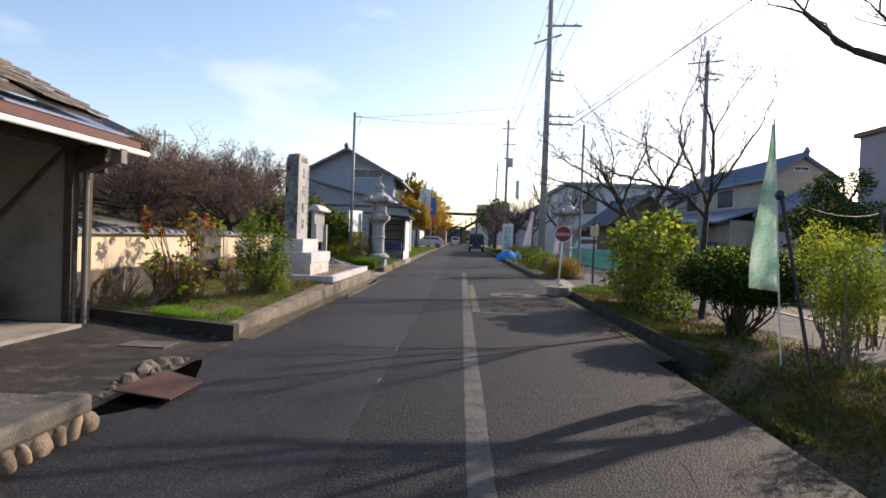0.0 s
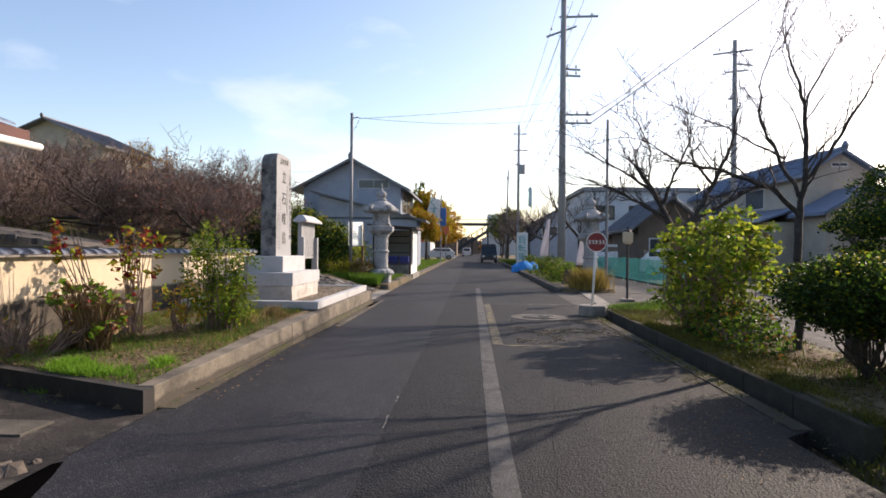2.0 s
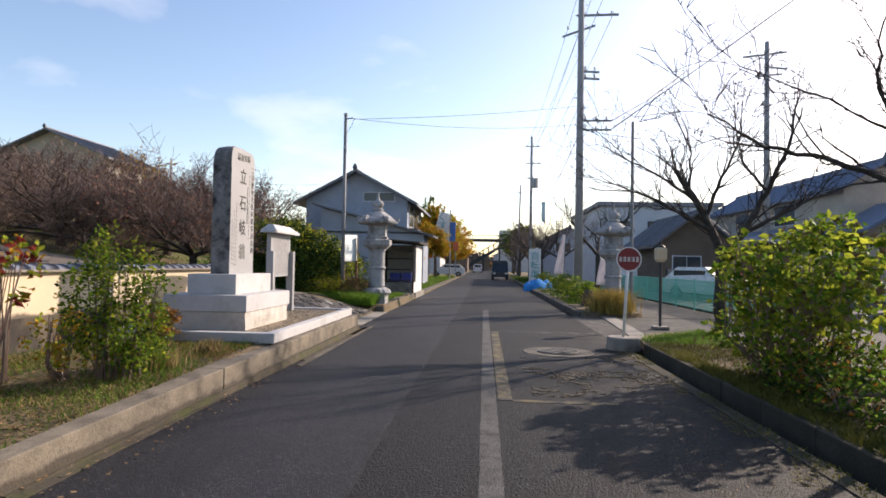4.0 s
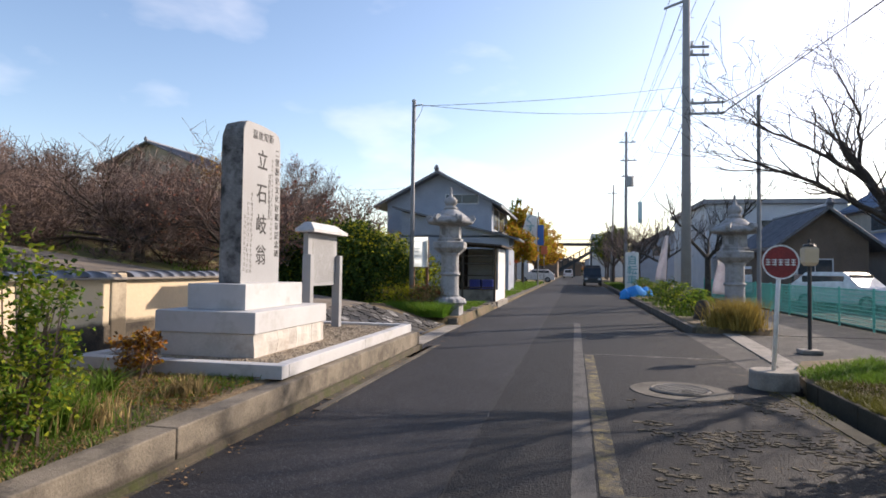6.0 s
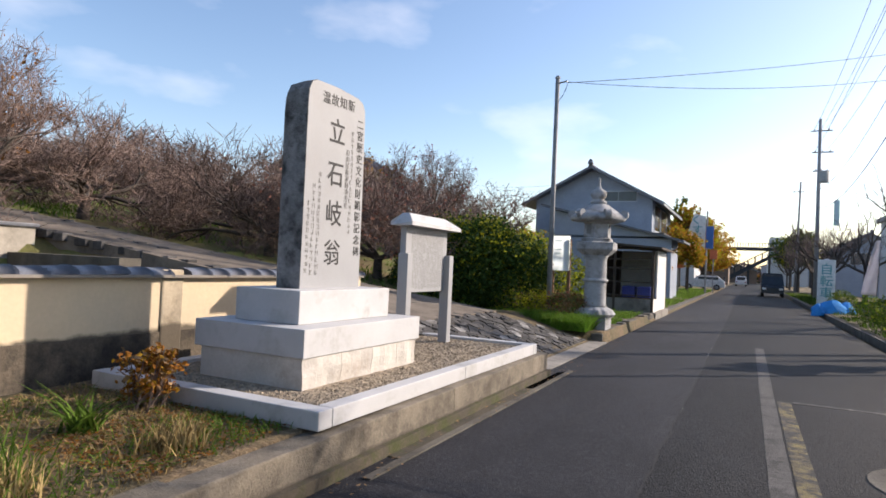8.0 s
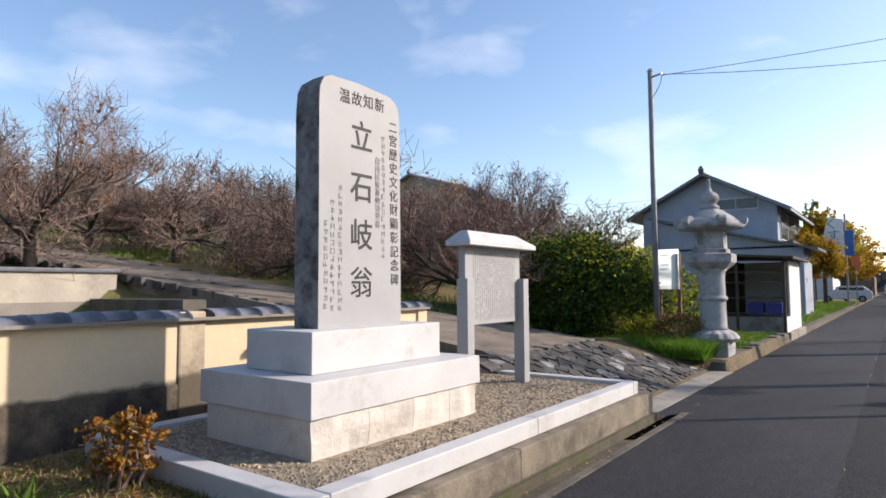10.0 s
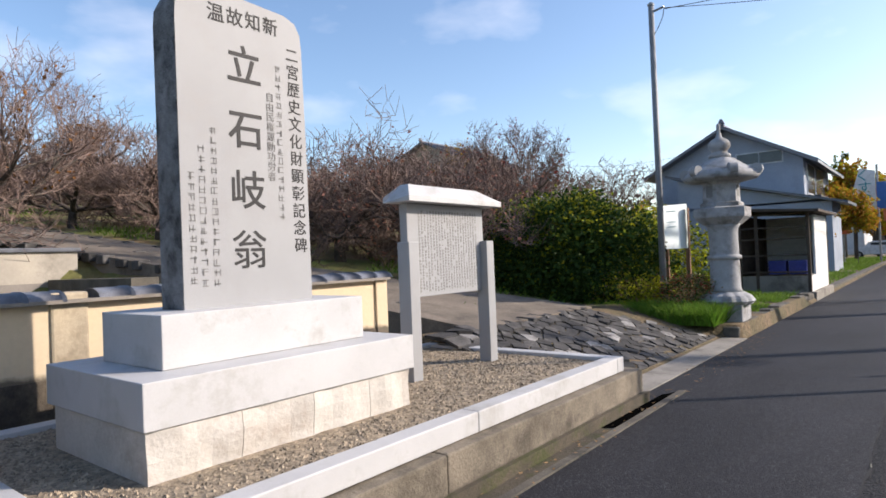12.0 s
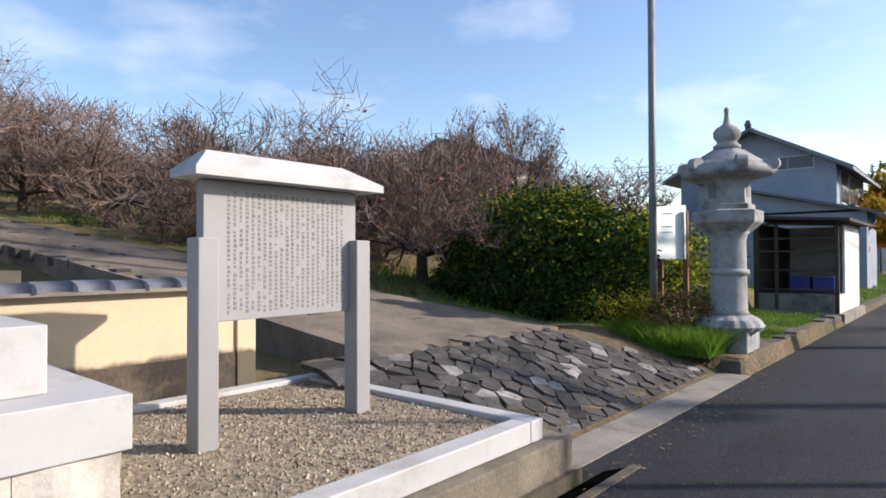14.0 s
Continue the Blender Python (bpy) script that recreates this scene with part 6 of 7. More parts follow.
def limbed_tree(seed, loc, label, limbs, twig, twigs=2, length=0.5, girth=1.0):
    """A bare tree whose main limbs run through given points (x, y, z, radius), with side branches and whips grown on them."""
    rg = random.Random(seed)
    t = thing("cherry_tree", (0, 0, 0), label, "tree")
    segs, tips = [], []
    for n, limb in enumerate(limbs):
        limb = [(x, y, z, r * girth) for x, y, z, r in limb]
        pts = []
        for a, b in zip(limb, limb[1:]):
            for k in range(4):
                u = k / 4
                j = 0.0 if k == 0 else 0.025
                pts.append(tuple(a[q] + (b[q] - a[q]) * u + rg.uniform(-j, j) for q in range(3)) + (a[3] + (b[3] - a[3]) * u,))
        pts.append(limb[-1])
        for a, b in zip(pts, pts[1:]):
            segs.append((a[:3], b[:3], a[3], b[3]))
        if n == 0:
            continue
        for k in range(2, len(pts)):
            for q in range(twigs if k < len(pts) - 1 else twigs + 2):
                d = Vector(pts[k][:3]) - Vector(pts[k - 1][:3])
                d = d.normalized() + Vector((rg.uniform(-1, 1), rg.uniform(-1, 1), rg.uniform(-0.5, 1.0))) * 0.9
                grow(rg, pts[k][:3], d, length * rg.uniform(0.6, 1.3), min(pts[k][3] * 0.5, 0.016), 1, segs, tips, 0.6, 0.05, 2, 0.7, 0.25, 3)
    for tip in tips:
        for q in range(2):
            segs.append((tip, (tip[0] + rg.uniform(-1, 1) * 0.16, tip[1] + rg.uniform(-1, 1) * 0.16, tip[2] + rg.uniform(-0.05, 1) * 0.2), 0.0045, 0.003))
    v, f = tubes([g for g in segs if g[2] > 0.014], 7)
    raw("trunk", v, f, BARK_DARK, t, smooth=True)
    v, f = tubes([(a, b, max(r, 0.0045), max(q, 0.003)) for a, b, r, q in segs if r <= 0.014], 3)
    raw("crown", v, f, twig, t)
    t.matrix_basis = pose(*loc)
    return t


def leafy(name, seed, loc, label, blobs, n, size, mats, weights, category="shrub", stems=8, stem_h=0.6, fill=0.35, group="", stem_m=None, shade=0.0, fan=0.12, stem_r=0.012):
    """A shrub: leaves round uneven clumps, with stems to them. blobs: x, y, z, rx, ry, rz."""
    nr = np.random.RandomState(seed)
    t = thing(name, (0, 0, 0), label, category, group)
    vols = np.array([b[3] * b[4] * b[5] for b in blobs]) ** 0.67
    cnt = (n * vols / vols.sum()).astype(int)
    pts = []
    for b, c in zip(blobs, cnt):
        k = max(c // 14, 1)
        cc = nr.normal(size=(k, 3))
        cc /= np.linalg.norm(cc, axis=1, keepdims=True)
        cc *= (fill + (1 - fill) * nr.uniform(size=(k, 1)) ** 0.5)
        cl = np.repeat(cc, 14, axis=0) + nr.normal(size=(k * 14, 3)) * 0.13
        pts.append(cl * np.array(b[3:6]) + np.array(b[:3]))
    pts = np.concatenate(pts)
    pts[:, 2] = np.maximum(pts[:, 2], 0.03)
    sel = nr.choice(len(mats), size=len(pts), p=np.array(weights) / sum(weights))
    # Lower leaves switch to the second, darker material: shade set by colour.
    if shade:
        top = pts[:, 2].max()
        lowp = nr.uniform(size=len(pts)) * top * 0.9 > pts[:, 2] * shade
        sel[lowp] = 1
    for q, m in enumerate(mats):
        sub = pts[sel == q]
        if len(sub):
            v, f = leaves(sub, size, nr)
            raw("foliage", v, f, m, t)
    segs = []
    rg = random.Random(seed)
    for k in range(stems):
        b = rg.choice(blobs)
        base = (b[0] * 0.35 + rg.uniform(-.12, .12), b[1] * 0.35 + rg.uniform(-.12, .12), -0.05)
        th = rg.uniform(0, 6.28)
        midp = (b[0] * 0.7 + math.cos(th) * fan * rg.uniform(0.5, 1), b[1] * 0.7 + math.sin(th) * fan * rg.uniform(0.5, 1), stem_h * rg.uniform(0.45, 0.7))
        tip = (b[0] + (math.cos(th) * 0.45 + rg.uniform(-.35, .35)) * b[3], b[1] + (math.sin(th) * 0.45 + rg.uniform(-.35, .35)) * b[4], b[2] + rg.uniform(0.1, 0.8) * b[5])
        segs += [(base, midp, stem_r, stem_r * 0.75), (midp, tip, stem_r * 0.75, stem_r * 0.33)]
    if segs:
        v, f = tubes(segs, 4)
        raw("stem", v, f, stem_m or TWIG, t, kind="stuff")
    t.matrix_basis = pose(*loc)
    return t


def blades(points, h, w, nr, lean=0.5):
    P = np.array(points, float).reshape(-1, 3)
    n = len(P)
    a = nr.uniform(0, 6.28, n)
    hh = h * nr.uniform(0.5, 1.3, n)
    side = np.stack([np.cos(a), np.sin(a), np.zeros(n)], 1) * w
    off = nr.normal(size=(n, 3)) * (lean * hh)[:, None]
    off[:, 2] = hh
    mid = P + off * np.array([0.35, 0.35, 0.55])
    verts = np.stack([P - side, P + side, mid + side * 0.7, mid - side * 0.7, P + off], 1).reshape(-1, 3)
    k = np.arange(n)[:, None] * 5
    quads = (k + [0, 1, 2, 3]).tolist()
    tris = (k + [3, 2, 4]).tolist()
    return verts, quads + tris


def tuft(name, x, y, z, n, h, r, m, label, seed, lean=0.4, w=0.006, category="grass tuft"):
    nr = np.random.RandomState(seed)
    t = thing(name, (x, y, z), label, category)
    p = nr.normal(size=(n, 3)) * r * 0.45
    p[:, 2] = 0
    v, f = blades(p + np.array([x, y, z]), h, w, nr, lean)
    raw("blade", v, f, m, t, kind="stuff")
    return t


def lawn(name, seed, n, region, h, w, m, label, zf, dens=None):
    nr = np.random.RandomState(seed)
    x0, x1, y0, y1 = region
    P = np.stack([nr.uniform(x0, x1, n), nr.uniform(y0, y1, n)], 1)
    keep = []
    for x, y in P:
        if dens is None or nr.uniform() < dens(x, y):
            keep.append((x, y, zf(x, y)))
    v, f = blades(keep, h, w, nr, 0.6)
    return raw(name, v, f, m, label=label, kind="stuff")


def patchy(s, t0, off=0.0):
    return lambda x, y: max(0.0, min(1.0, (noise.noise((x * s + off, y * s, 3.3 + off)) + t0) * 2.2))


bedz = lambda x, y: ground_z(x, y) - 0.01
lawn("grass", 1, 12000, (-5.5, -3.08, 7.5, 12.7), 0.07, 0.005, GRASS, "short green grass in the planted strip", bedz, patchy(0.9, 0.18))
lawn("grass", 2, 14000, (-5.5, -3.08, 7.5, 12.7), 0.05, 0.005, GRASS_DRY, "dry straw-coloured grass in the planted strip", bedz, patchy(0.9, 0.2, 5))
lawn("grass", 3, 5000, (-4.3, -3.25, 7.8, 8.5), 0.10, 0.006, GRASS_BRIGHT, "patch of fresh green grass", bedz, patchy(1.6, 0.25, 2))
lawn("grass", 4, 20000, (2.78, 4.4, 0, 15.3), 0.07, 0.006, GRASS_OLIVE, "short grass on the verge", lambda x, y: 0.12, patchy(0.8, 0.2, 9))
lawn("grass", 5, 12000, (2.78, 4.4, 0, 15.3), 0.05, 0.006, GRASS_OLIVE, "dull grass on the verge", lambda x, y: 0.12, patchy(0.8, 0.2, 4))
lawn("grass", 17, 4500, (-5.6, -3.3, 22.1, 22.9), 0.34, 0.009, GRASS, "dark green grass at the foot of the hedge", lambda x, y: 0.2, patchy(1.0, 0.4, 4))
lawn("grass", 6, 6000, (-5.6, -3.3, 22.1, 22.9), 0.32, 0.009, GRASS_BRIGHT, "lush green grass at the foot of the hedge", lambda x, y: 0.2, patchy(1.0, 0.5, 1))
lawn("grass", 7, 9000, (-5.4, -3.2, 24.6, 30), 0.10, 0.01, GRASS, "thin grass in the lantern bed", lambda x, y: 0.19, patchy(0.8, 0.3, 1))
lawn("grass", 8, 26000, (-30, -5.8, 19, 40), 0.16, 0.018, GRASS, "rough green grass under the plum trees", lambda x, y: ground_z(x, y) - 0.02, patchy(0.35, 0.1, 1))
lawn("grass", 9, 9000, (-6, -3.3, 34, 75), 0.14, 0.02, GRASS, "verge grass further on", lambda x, y: 0.05, patchy(0.35, 0.5, 1))
lawn("grass", 10, 9000, (2.8, 4.4, 26, 75), 0.14, 0.02, GRASS, "verge grass further on", lambda x, y: 0.12, patchy(0.35, 0.5, 1))
lawn("grass", 14, 5000, (2.7, 4.4, 15.35, 18.0), 0.10, 0.007, GRASS, "short grass on the rounded end of the verge", lambda x, y: 0.115 - 0.03 * max(y - 16.5, 0) if y < 16.0 + (x - 2.7) * 1.2 else -0.3, patchy(0.8, 0.5, 3))
lawn("grass", 15, 2500, (2.9, 4.4, 2, 14), 0.16, 0.007, GRASS, "longer green and golden grass clumps on the verge", lambda x, y: 0.12, patchy(1.3, 0.02, 6))
lawn("grass", 18, 9000, (2.5, 3.05, 0, 7.2), 0.09, 0.006, GRASS_OLIVE, "dull grass hanging down the ditch side", lambda x, y: ground_z(x, y) - 0.01, patchy(1.5, 0.25, 2))
lawn("grass", 13, 12000, (2.64, 2.95, 7.0, 15.2), 0.09, 0.006, GRASS_OLIVE, "weeds hanging over the verge kerb", lambda x, y: 0.10, patchy(1.5, 0.35, 7))
lawn("grass", 12, 2600, (2.26, 2.41, 4, 15), 0.03, 0.006, GRASS_OLIVE, "moss and weeds in the road edge gutter", lambda x, y: 0.0, patchy(1.2, 0.2, 1))
nr = np.random.RandomState(77)


def litter(name, seed, n, region, size, m, label, zf):
    q = np.random.RandomState(seed)
    x0, x1, y0, y1 = region
    P = [(x, y, zf(x, y) + 0.008) for x, y in zip(q.uniform(x0, x1, n), q.uniform(y0, y1, n))]
    v, f = leaves(P, size, q, 0.0)
    v = v.reshape(-1, 4, 3)
    c = v.mean(axis=1, keepdims=True)
    v[:, :, 2] = c[:, :, 2] + (v[:, :, 2] - c[:, :, 2]) * 0.25
    return raw(name, v.reshape(-1, 3), f, m, label=label, kind="stuff")


litter("fallen_leaves", 21, 4200, (-5.4, -3.1, 7.6, 12.7), 0.05, LEAF_DRY, "dry fallen leaves in the planted strip", lambda x, y: ground_z(x, y) + 0.01)
litter("fallen_leaves", 24, 1500, (-4.2, -3.1, 11.5, 12.7), 0.035, LEAF_ORANGE, "reddish brown fallen leaves beside the platform", lambda x, y: ground_z(x, y) + 0.012)
litter("fallen_leaves", 25, 1500, (1.3, 2.4, 6, 15.5), 0.022, LEAF_DRY, "small dry debris scattered on the road side", lambda x, y: 0.0)
litter("fallen_leaves", 29, 1800, (2.16, 2.9, 1, 7.1), 0.05, LEAF_LITTER, "dead leaves lying in the open ditch", lambda x, y: ground_z(x, y))
litter("fallen_leaves", 26, 2000, (2.42, 2.6, 7.3, 15), 0.05, LEAF_LITTER, "dead leaves in the roadside ditch", lambda x, y: -0.33)
litter("fallen_leaves", 22, 10000, (2.78, 4.4, 0, 15.2), 0.05, LEAF_LITTER, "dry fallen leaves on the verge", lambda x, y: 0.14)
litter("fallen_leaves", 23, 500, (-2.9, -2.5, 7.4, 23), 0.04, LEAF_DRY, "dry leaves in the gutter", lambda x, y: 0.015)

litter("moss", 28, 9000, (1.95, 2.38, 7.5, 15.4), 0.022, MOSS, "dry yellow moss along the road edge", lambda x, y: 0.0 if noise.noise((x * 3, y * 1.6, 1.0)) + (x - 2.2) * 2.5 > 0.0 else -0.2)
litter("clover", 27, 5200, (-5.3, -3.1, 8.6, 12.65), 0.035, LEAF_GREEN, "low green clover and weeds in the planted strip", lambda x, y: ground_z(x, y) + 0.02)

# orchard
proto = []
for q in range(4):
    proto.append(bare_tree("plum_tree", 100 + q, (0, 0, -50), "bare gnarled plum tree with a haze of brown twigs", 0.75, 0.15, 1.35, 4, TWIG, 0.85, 0.03, 3, ratio=0.70, limbs=5, limb_up=0.35, group="orchard plum trees", wander=0.34, whips=2, whip=0.5, twig_r=0.0075))
for q in range(2):
    proto.append(bare_tree("plum_tree", 110 + q, (0, 0, -50), "bare gnarled plum tree with a haze of brown twigs", 0.75, 0.15, 1.7, 3, TWIG, 0.85, 0.03, 3, ratio=0.72, limbs=5, limb_up=0.35, group="orchard plum trees", wander=0.34, whips=4, whip=0.6, twig_r=0.012))
spots = []
ro = random.Random(31)
for x, y in ((-16.5, 20.6), (-11.8, 21.8), (-13.6, 24.5), (-20.0, 18.8), (-12.2, 27.8), (-17.5, 24.8), (-24.5, 18.6), (-22.0, 22.5), (-14.8, 29.5), (-19.5, 29), (-26.5, 23.5),
             (-24.0, 28), (-29.5, 20), (-31, 25.5), (-28.5, 31), (-22, 34), (-16, 35), (-11.0, 33), (-35, 29), (-35, 22), (-33, 36), (-26, 39), (-19, 41), (-13.5, 39), (-40, 33), (-41, 26), (-38, 40), (-30, 45), (-22, 48), (-16, 46),
             (-15.2, 12.2), (-19.5, 10.5), (-24, 12.0)):
    spots.append((x + ro.uniform(-.6, .6), y + ro.uniform(-.6, .6)))
placed = set()
for k, (x, y) in enumerate(spots):
    s = ro.uniform(0.92, 1.1) * (1.15 if y > 30 else 1.0)
    far_one = math.hypot(x + 1, y - 11) > 22
    src = proto[4 + k % 2] if far_one else proto[k % 4]
    m = pose(x, y, ground_z(x, y) - 0.05, ro.uniform(-5, 5), ro.uniform(-5, 5), ro.uniform(0, 360)) @ Matrix.Diagonal((s, s, s * 0.78, 1))
    if src not in placed:
        placed.add(src)
        src.matrix_basis = m
    else:
        cp = copy_thing(src, Matrix.Identity(4))
        cp.matrix_basis = m
bare_tree("cherry_tree", 41, (-14.2, 15.4, 1.2), "bare cherry tree with a few orange leaves above the terrace wall", 1.3, 0.12, 1.15, 4, TWIG, 0.75, 0.06, 3, leaf=LEAF_ORANGE, leaf_n=260, leaf_size=0.09, limbs=4, limb_up=0.9)
bare_tree("cherry_tree", 42, (-9.6, 26.4, 0.9), "bare cherry tree with a few pinkish red leaves beyond the hedge", 1.5, 0.10, 1.0, 4, TWIG, 0.7, 0.08, 3, leaf=LEAF_RED, leaf_n=420, leaf_size=0.08, limbs=4, limb_up=1.0)
bare_tree("cherry_tree", 43, (-20.5, 38, 2.5), "tall bare tree with yellow leaves above the orchard", 1.6, 0.12, 1.25, 4, TWIG, 0.65, 0.10, 3, leaf=LEAF_YELLOW, leaf_n=900, leaf_size=0.16, limbs=4, limb_up=1.0)

bare_tree("cherry_tree", 44, (-9.0, 22.9, 0.85), "spreading bare tree with pinkish brown leaves at its twig ends", 0.7, 0.12, 1.3, 4, TWIG, 0.8, 0.0, 3, ratio=0.70, leaf=LEAF_RUST, leaf_n=1600, leaf_size=0.085, limbs=6, limb_up=0.3, wander=0.32, whips=2, whip=0.4, twig_r=0.006)

# verge trees on the other side
limbed_tree(52, (3.95, 10.5, 0.1), "leafless dark-barked cherry tree forking low above the shrubs", [
    [(0, 0, -0.2, 0.085), (-0.02, 0, 1.0, 0.07), (0, 0, 1.85, 0.065)],
    [(0, 0, 1.75, 0.05), (-0.32, 0, 2.1, 0.042), (-0.95, 0.1, 2.35, 0.034), (-1.5, 0.1, 2.45, 0.022), (-2.0, 0.1, 2.75, 0.012)],
    [(0, 0, 1.8, 0.055), (0.06, 0, 2.4, 0.045), (0.1, 0.1, 3.2, 0.034), (-0.1, 0.1, 3.8, 0.018), (-0.25, 0, 4.25, 0.01)],
    [(0.1, 0.1, 3.2, 0.025), (0.35, 0.1, 3.7, 0.016), (0.6, 0.2, 4.1, 0.009)],
    [(0.04, 0, 2.2, 0.04), (0.4, 0, 2.65, 0.03), (0.85, 0.1, 3.3, 0.02), (1.1, 0.1, 3.9, 0.01)],
    [(-0.02, 0, 2.0, 0.04), (-0.2, 0.2, 2.6, 0.03), (-0.42, 0.2, 3.0, 0.022), (-0.45, 0.1, 3.6, 0.015), (-0.25, 0, 4.2, 0.009)],
    [(-0.15, 0.1, 2.5, 0.022), (-0.8, 0.3, 2.95, 0.016), (-1.6, 0.4, 3.3, 0.009)]], TWIG_DARK, 1, 0.42, 0.72)
limbed_tree(57, (4.5, 17.0, 0.05), "leafless spreading cherry tree with a thick dark fork over the lane", [
    [(0, 0, -0.2, 0.17), (-0.03, 0, 0.9, 0.14), (0, 0, 1.7, 0.13)],
    [(0, 0, 1.6, 0.11), (-0.3, 0, 2.3, 0.085), (-0.6, 0.1, 2.9, 0.065), (-0.85, 0.1, 3.3, 0.05)],
    [(-0.2, 0, 2.1, 0.06), (-0.9, -0.2, 2.45, 0.04), (-1.6, -0.2, 2.8, 0.028), (-2.3, -0.3, 3.0, 0.014)],
    [(-0.5, 0.1, 2.7, 0.045), (-1.1, 0.3, 3.2, 0.03), (-1.7, 0.3, 3.5, 0.018), (-2.2, 0.4, 4.0, 0.01)],
    [(0.05, 0, 1.6, 0.10), (0.45, 0.1, 2.1, 0.08), (0.9, 0.1, 2.9, 0.06), (1.25, 0, 3.8, 0.04), (1.5, 0.1, 4.8, 0.018)],
    [(0.45, 0.1, 2.1, 0.06), (1.1, 0.2, 2.4, 0.045), (1.8, 0.2, 2.8, 0.028), (2.4, 0.3, 3.4, 0.014)],
    [(-0.3, 0, 2.4, 0.05), (-0.15, -0.3, 3.1, 0.035), (0.15, -0.4, 3.8, 0.022), (0.2, -0.4, 4.5, 0.01)],
    [(-0.6, 0.1, 2.9, 0.035), (-0.5, 0.3, 3.7, 0.022), (-0.8, 0.4, 4.5, 0.01)],
    [(0.9, 0.1, 2.9, 0.04), (0.5, 0.3, 3.5, 0.025), (0.35, 0.3, 4.3, 0.012)]], TWIG_DARK, 2, 0.6, 0.85)
bare_tree("cherry_tree", 58, (5.6, 36, 0.0), "bare spreading cherry tree further along the lane", 2.0, 0.14, 1.6, 3, TWIG_DARK, 0.6, 0.1, 3, limbs=4, limb_up=0.7)
bare_tree("cherry_tree", 59, (7.2, 9.4, 0.0), "bare cherry tree overhanging the verge near the start", 3.8, 0.15, 1.6, 3, TWIG_DARK, 0.6, 0.05, 2, ratio=0.72, limb_dirs=((-1, -0.2, 0.75, 1.6), (-0.3, 0.8, 0.9, 1.3), (0.6, 0.3, 0.8, 1.6)), whips=2, twig_r=0.005)

# Stands out of view; added to throw branch shade on verge and road.
bare_tree("cherry_tree", 61, (6.4, 4.2, 0.0), "unseen bare cherry tree added to shade the verge near start", 2.2, 0.14, 1.5, 4, TWIG_DARK, 0.7, 0.02, 3, ratio=0.72, limbs=5, limb_up=0.4, whips=2)
# Never in view: one more tree added for shade, behind the camera.
bare_tree("cherry_tree", 60, (6.4, -2.5, 0.0), "unseen bare cherry tree added behind the walk's start", 3.0, 0.16, 2.0, 4, TWIG_DARK, 0.6, 0.08, 2, ratio=0.74, limbs=5, limb_up=0.6)
for k, (x, y) in enumerate(((4.8, 58), (4.9, 73), (4.6, 87), (5.8, 52), (5.4, 66), (5.6, 80), (-5.2, 88), (5.2, 96), (5.0, 110), (-5, 104), (5.5, 126))):
    bare_tree("cherry_tree", 70 + k, (x, y, 0), "distant bare brown roadside cherry tree", 2.0, 0.15, 1.8, 3, TWIG, 0.65, 0.1, 3, limbs=4, limb_up=0.8, group="distant roadside cherries")

# shrubs and hedge
E_ = LEAF_HEDGE
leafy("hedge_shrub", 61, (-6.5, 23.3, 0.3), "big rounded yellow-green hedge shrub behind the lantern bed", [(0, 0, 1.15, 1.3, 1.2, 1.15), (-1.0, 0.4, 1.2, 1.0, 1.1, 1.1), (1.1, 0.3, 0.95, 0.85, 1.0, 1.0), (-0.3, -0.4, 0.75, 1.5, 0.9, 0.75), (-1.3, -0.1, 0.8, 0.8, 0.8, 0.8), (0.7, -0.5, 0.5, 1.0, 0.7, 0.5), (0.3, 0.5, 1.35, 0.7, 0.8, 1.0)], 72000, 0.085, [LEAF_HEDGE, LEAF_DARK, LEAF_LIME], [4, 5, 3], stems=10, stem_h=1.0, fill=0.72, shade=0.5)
leafy("hedge_shrub", 62, (-6.1, 27.0, 0.3), "big rounded hedge shrub further back beside the shelter", [(0, 0, 1.0, 1.2, 1.6, 1.1), (-1.0, 0.6, 1.1, 1.2, 1.4, 1.1), (0.5, 1.8, 0.8, 0.9, 1.2, 0.9)], 9000, 0.1, [LEAF_HEDGE, LEAF_DARK, LEAF_LIME], [6, 3, 3], stems=12, fill=0.6)
leafy("azalea", 63, (-4.9, 22.9, 0.2), "low olive shrub at the edge of the bed", [(0, 0, 0.35, 0.55, 0.5, 0.4), (-0.7, 0.2, 0.4, 0.5, 0.5, 0.45)], 2600, 0.05, [LEAF_HEDGE, LEAF_LIME, LEAF_DRY], [4, 3, 2], stems=8, stem_h=0.4)
leafy("olive_shrub", 76, (-5.15, 22.75, 0.2), "loose olive-yellow shrub with dry stems before the hedge", [(0, 0, 0.45, 0.55, 0.5, 0.5), (0.5, 0.3, 0.4, 0.5, 0.45, 0.4)], 5200, 0.05, [LEAF_HEDGE, LEAF_DRY, LEAF_LIME], [5, 2, 2], stems=24, stem_h=0.5)
leafy("azalea", 64, (-3.95, 22.95, 0.25), "low rounded reddish-brown azalea beside the lantern", [(0, 0, 0.40, 0.48, 0.42, 0.36)], 4200, 0.04, [LEAF_DARK, LEAF_RED, LEAF_DRY], [4, 1.5, 3], stems=6, stem_h=0.3)
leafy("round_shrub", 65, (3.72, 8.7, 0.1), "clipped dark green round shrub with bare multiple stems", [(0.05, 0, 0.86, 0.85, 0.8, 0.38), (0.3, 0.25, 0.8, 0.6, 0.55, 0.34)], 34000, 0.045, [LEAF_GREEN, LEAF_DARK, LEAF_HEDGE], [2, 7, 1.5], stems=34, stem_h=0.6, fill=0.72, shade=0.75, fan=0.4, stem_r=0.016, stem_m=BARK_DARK)
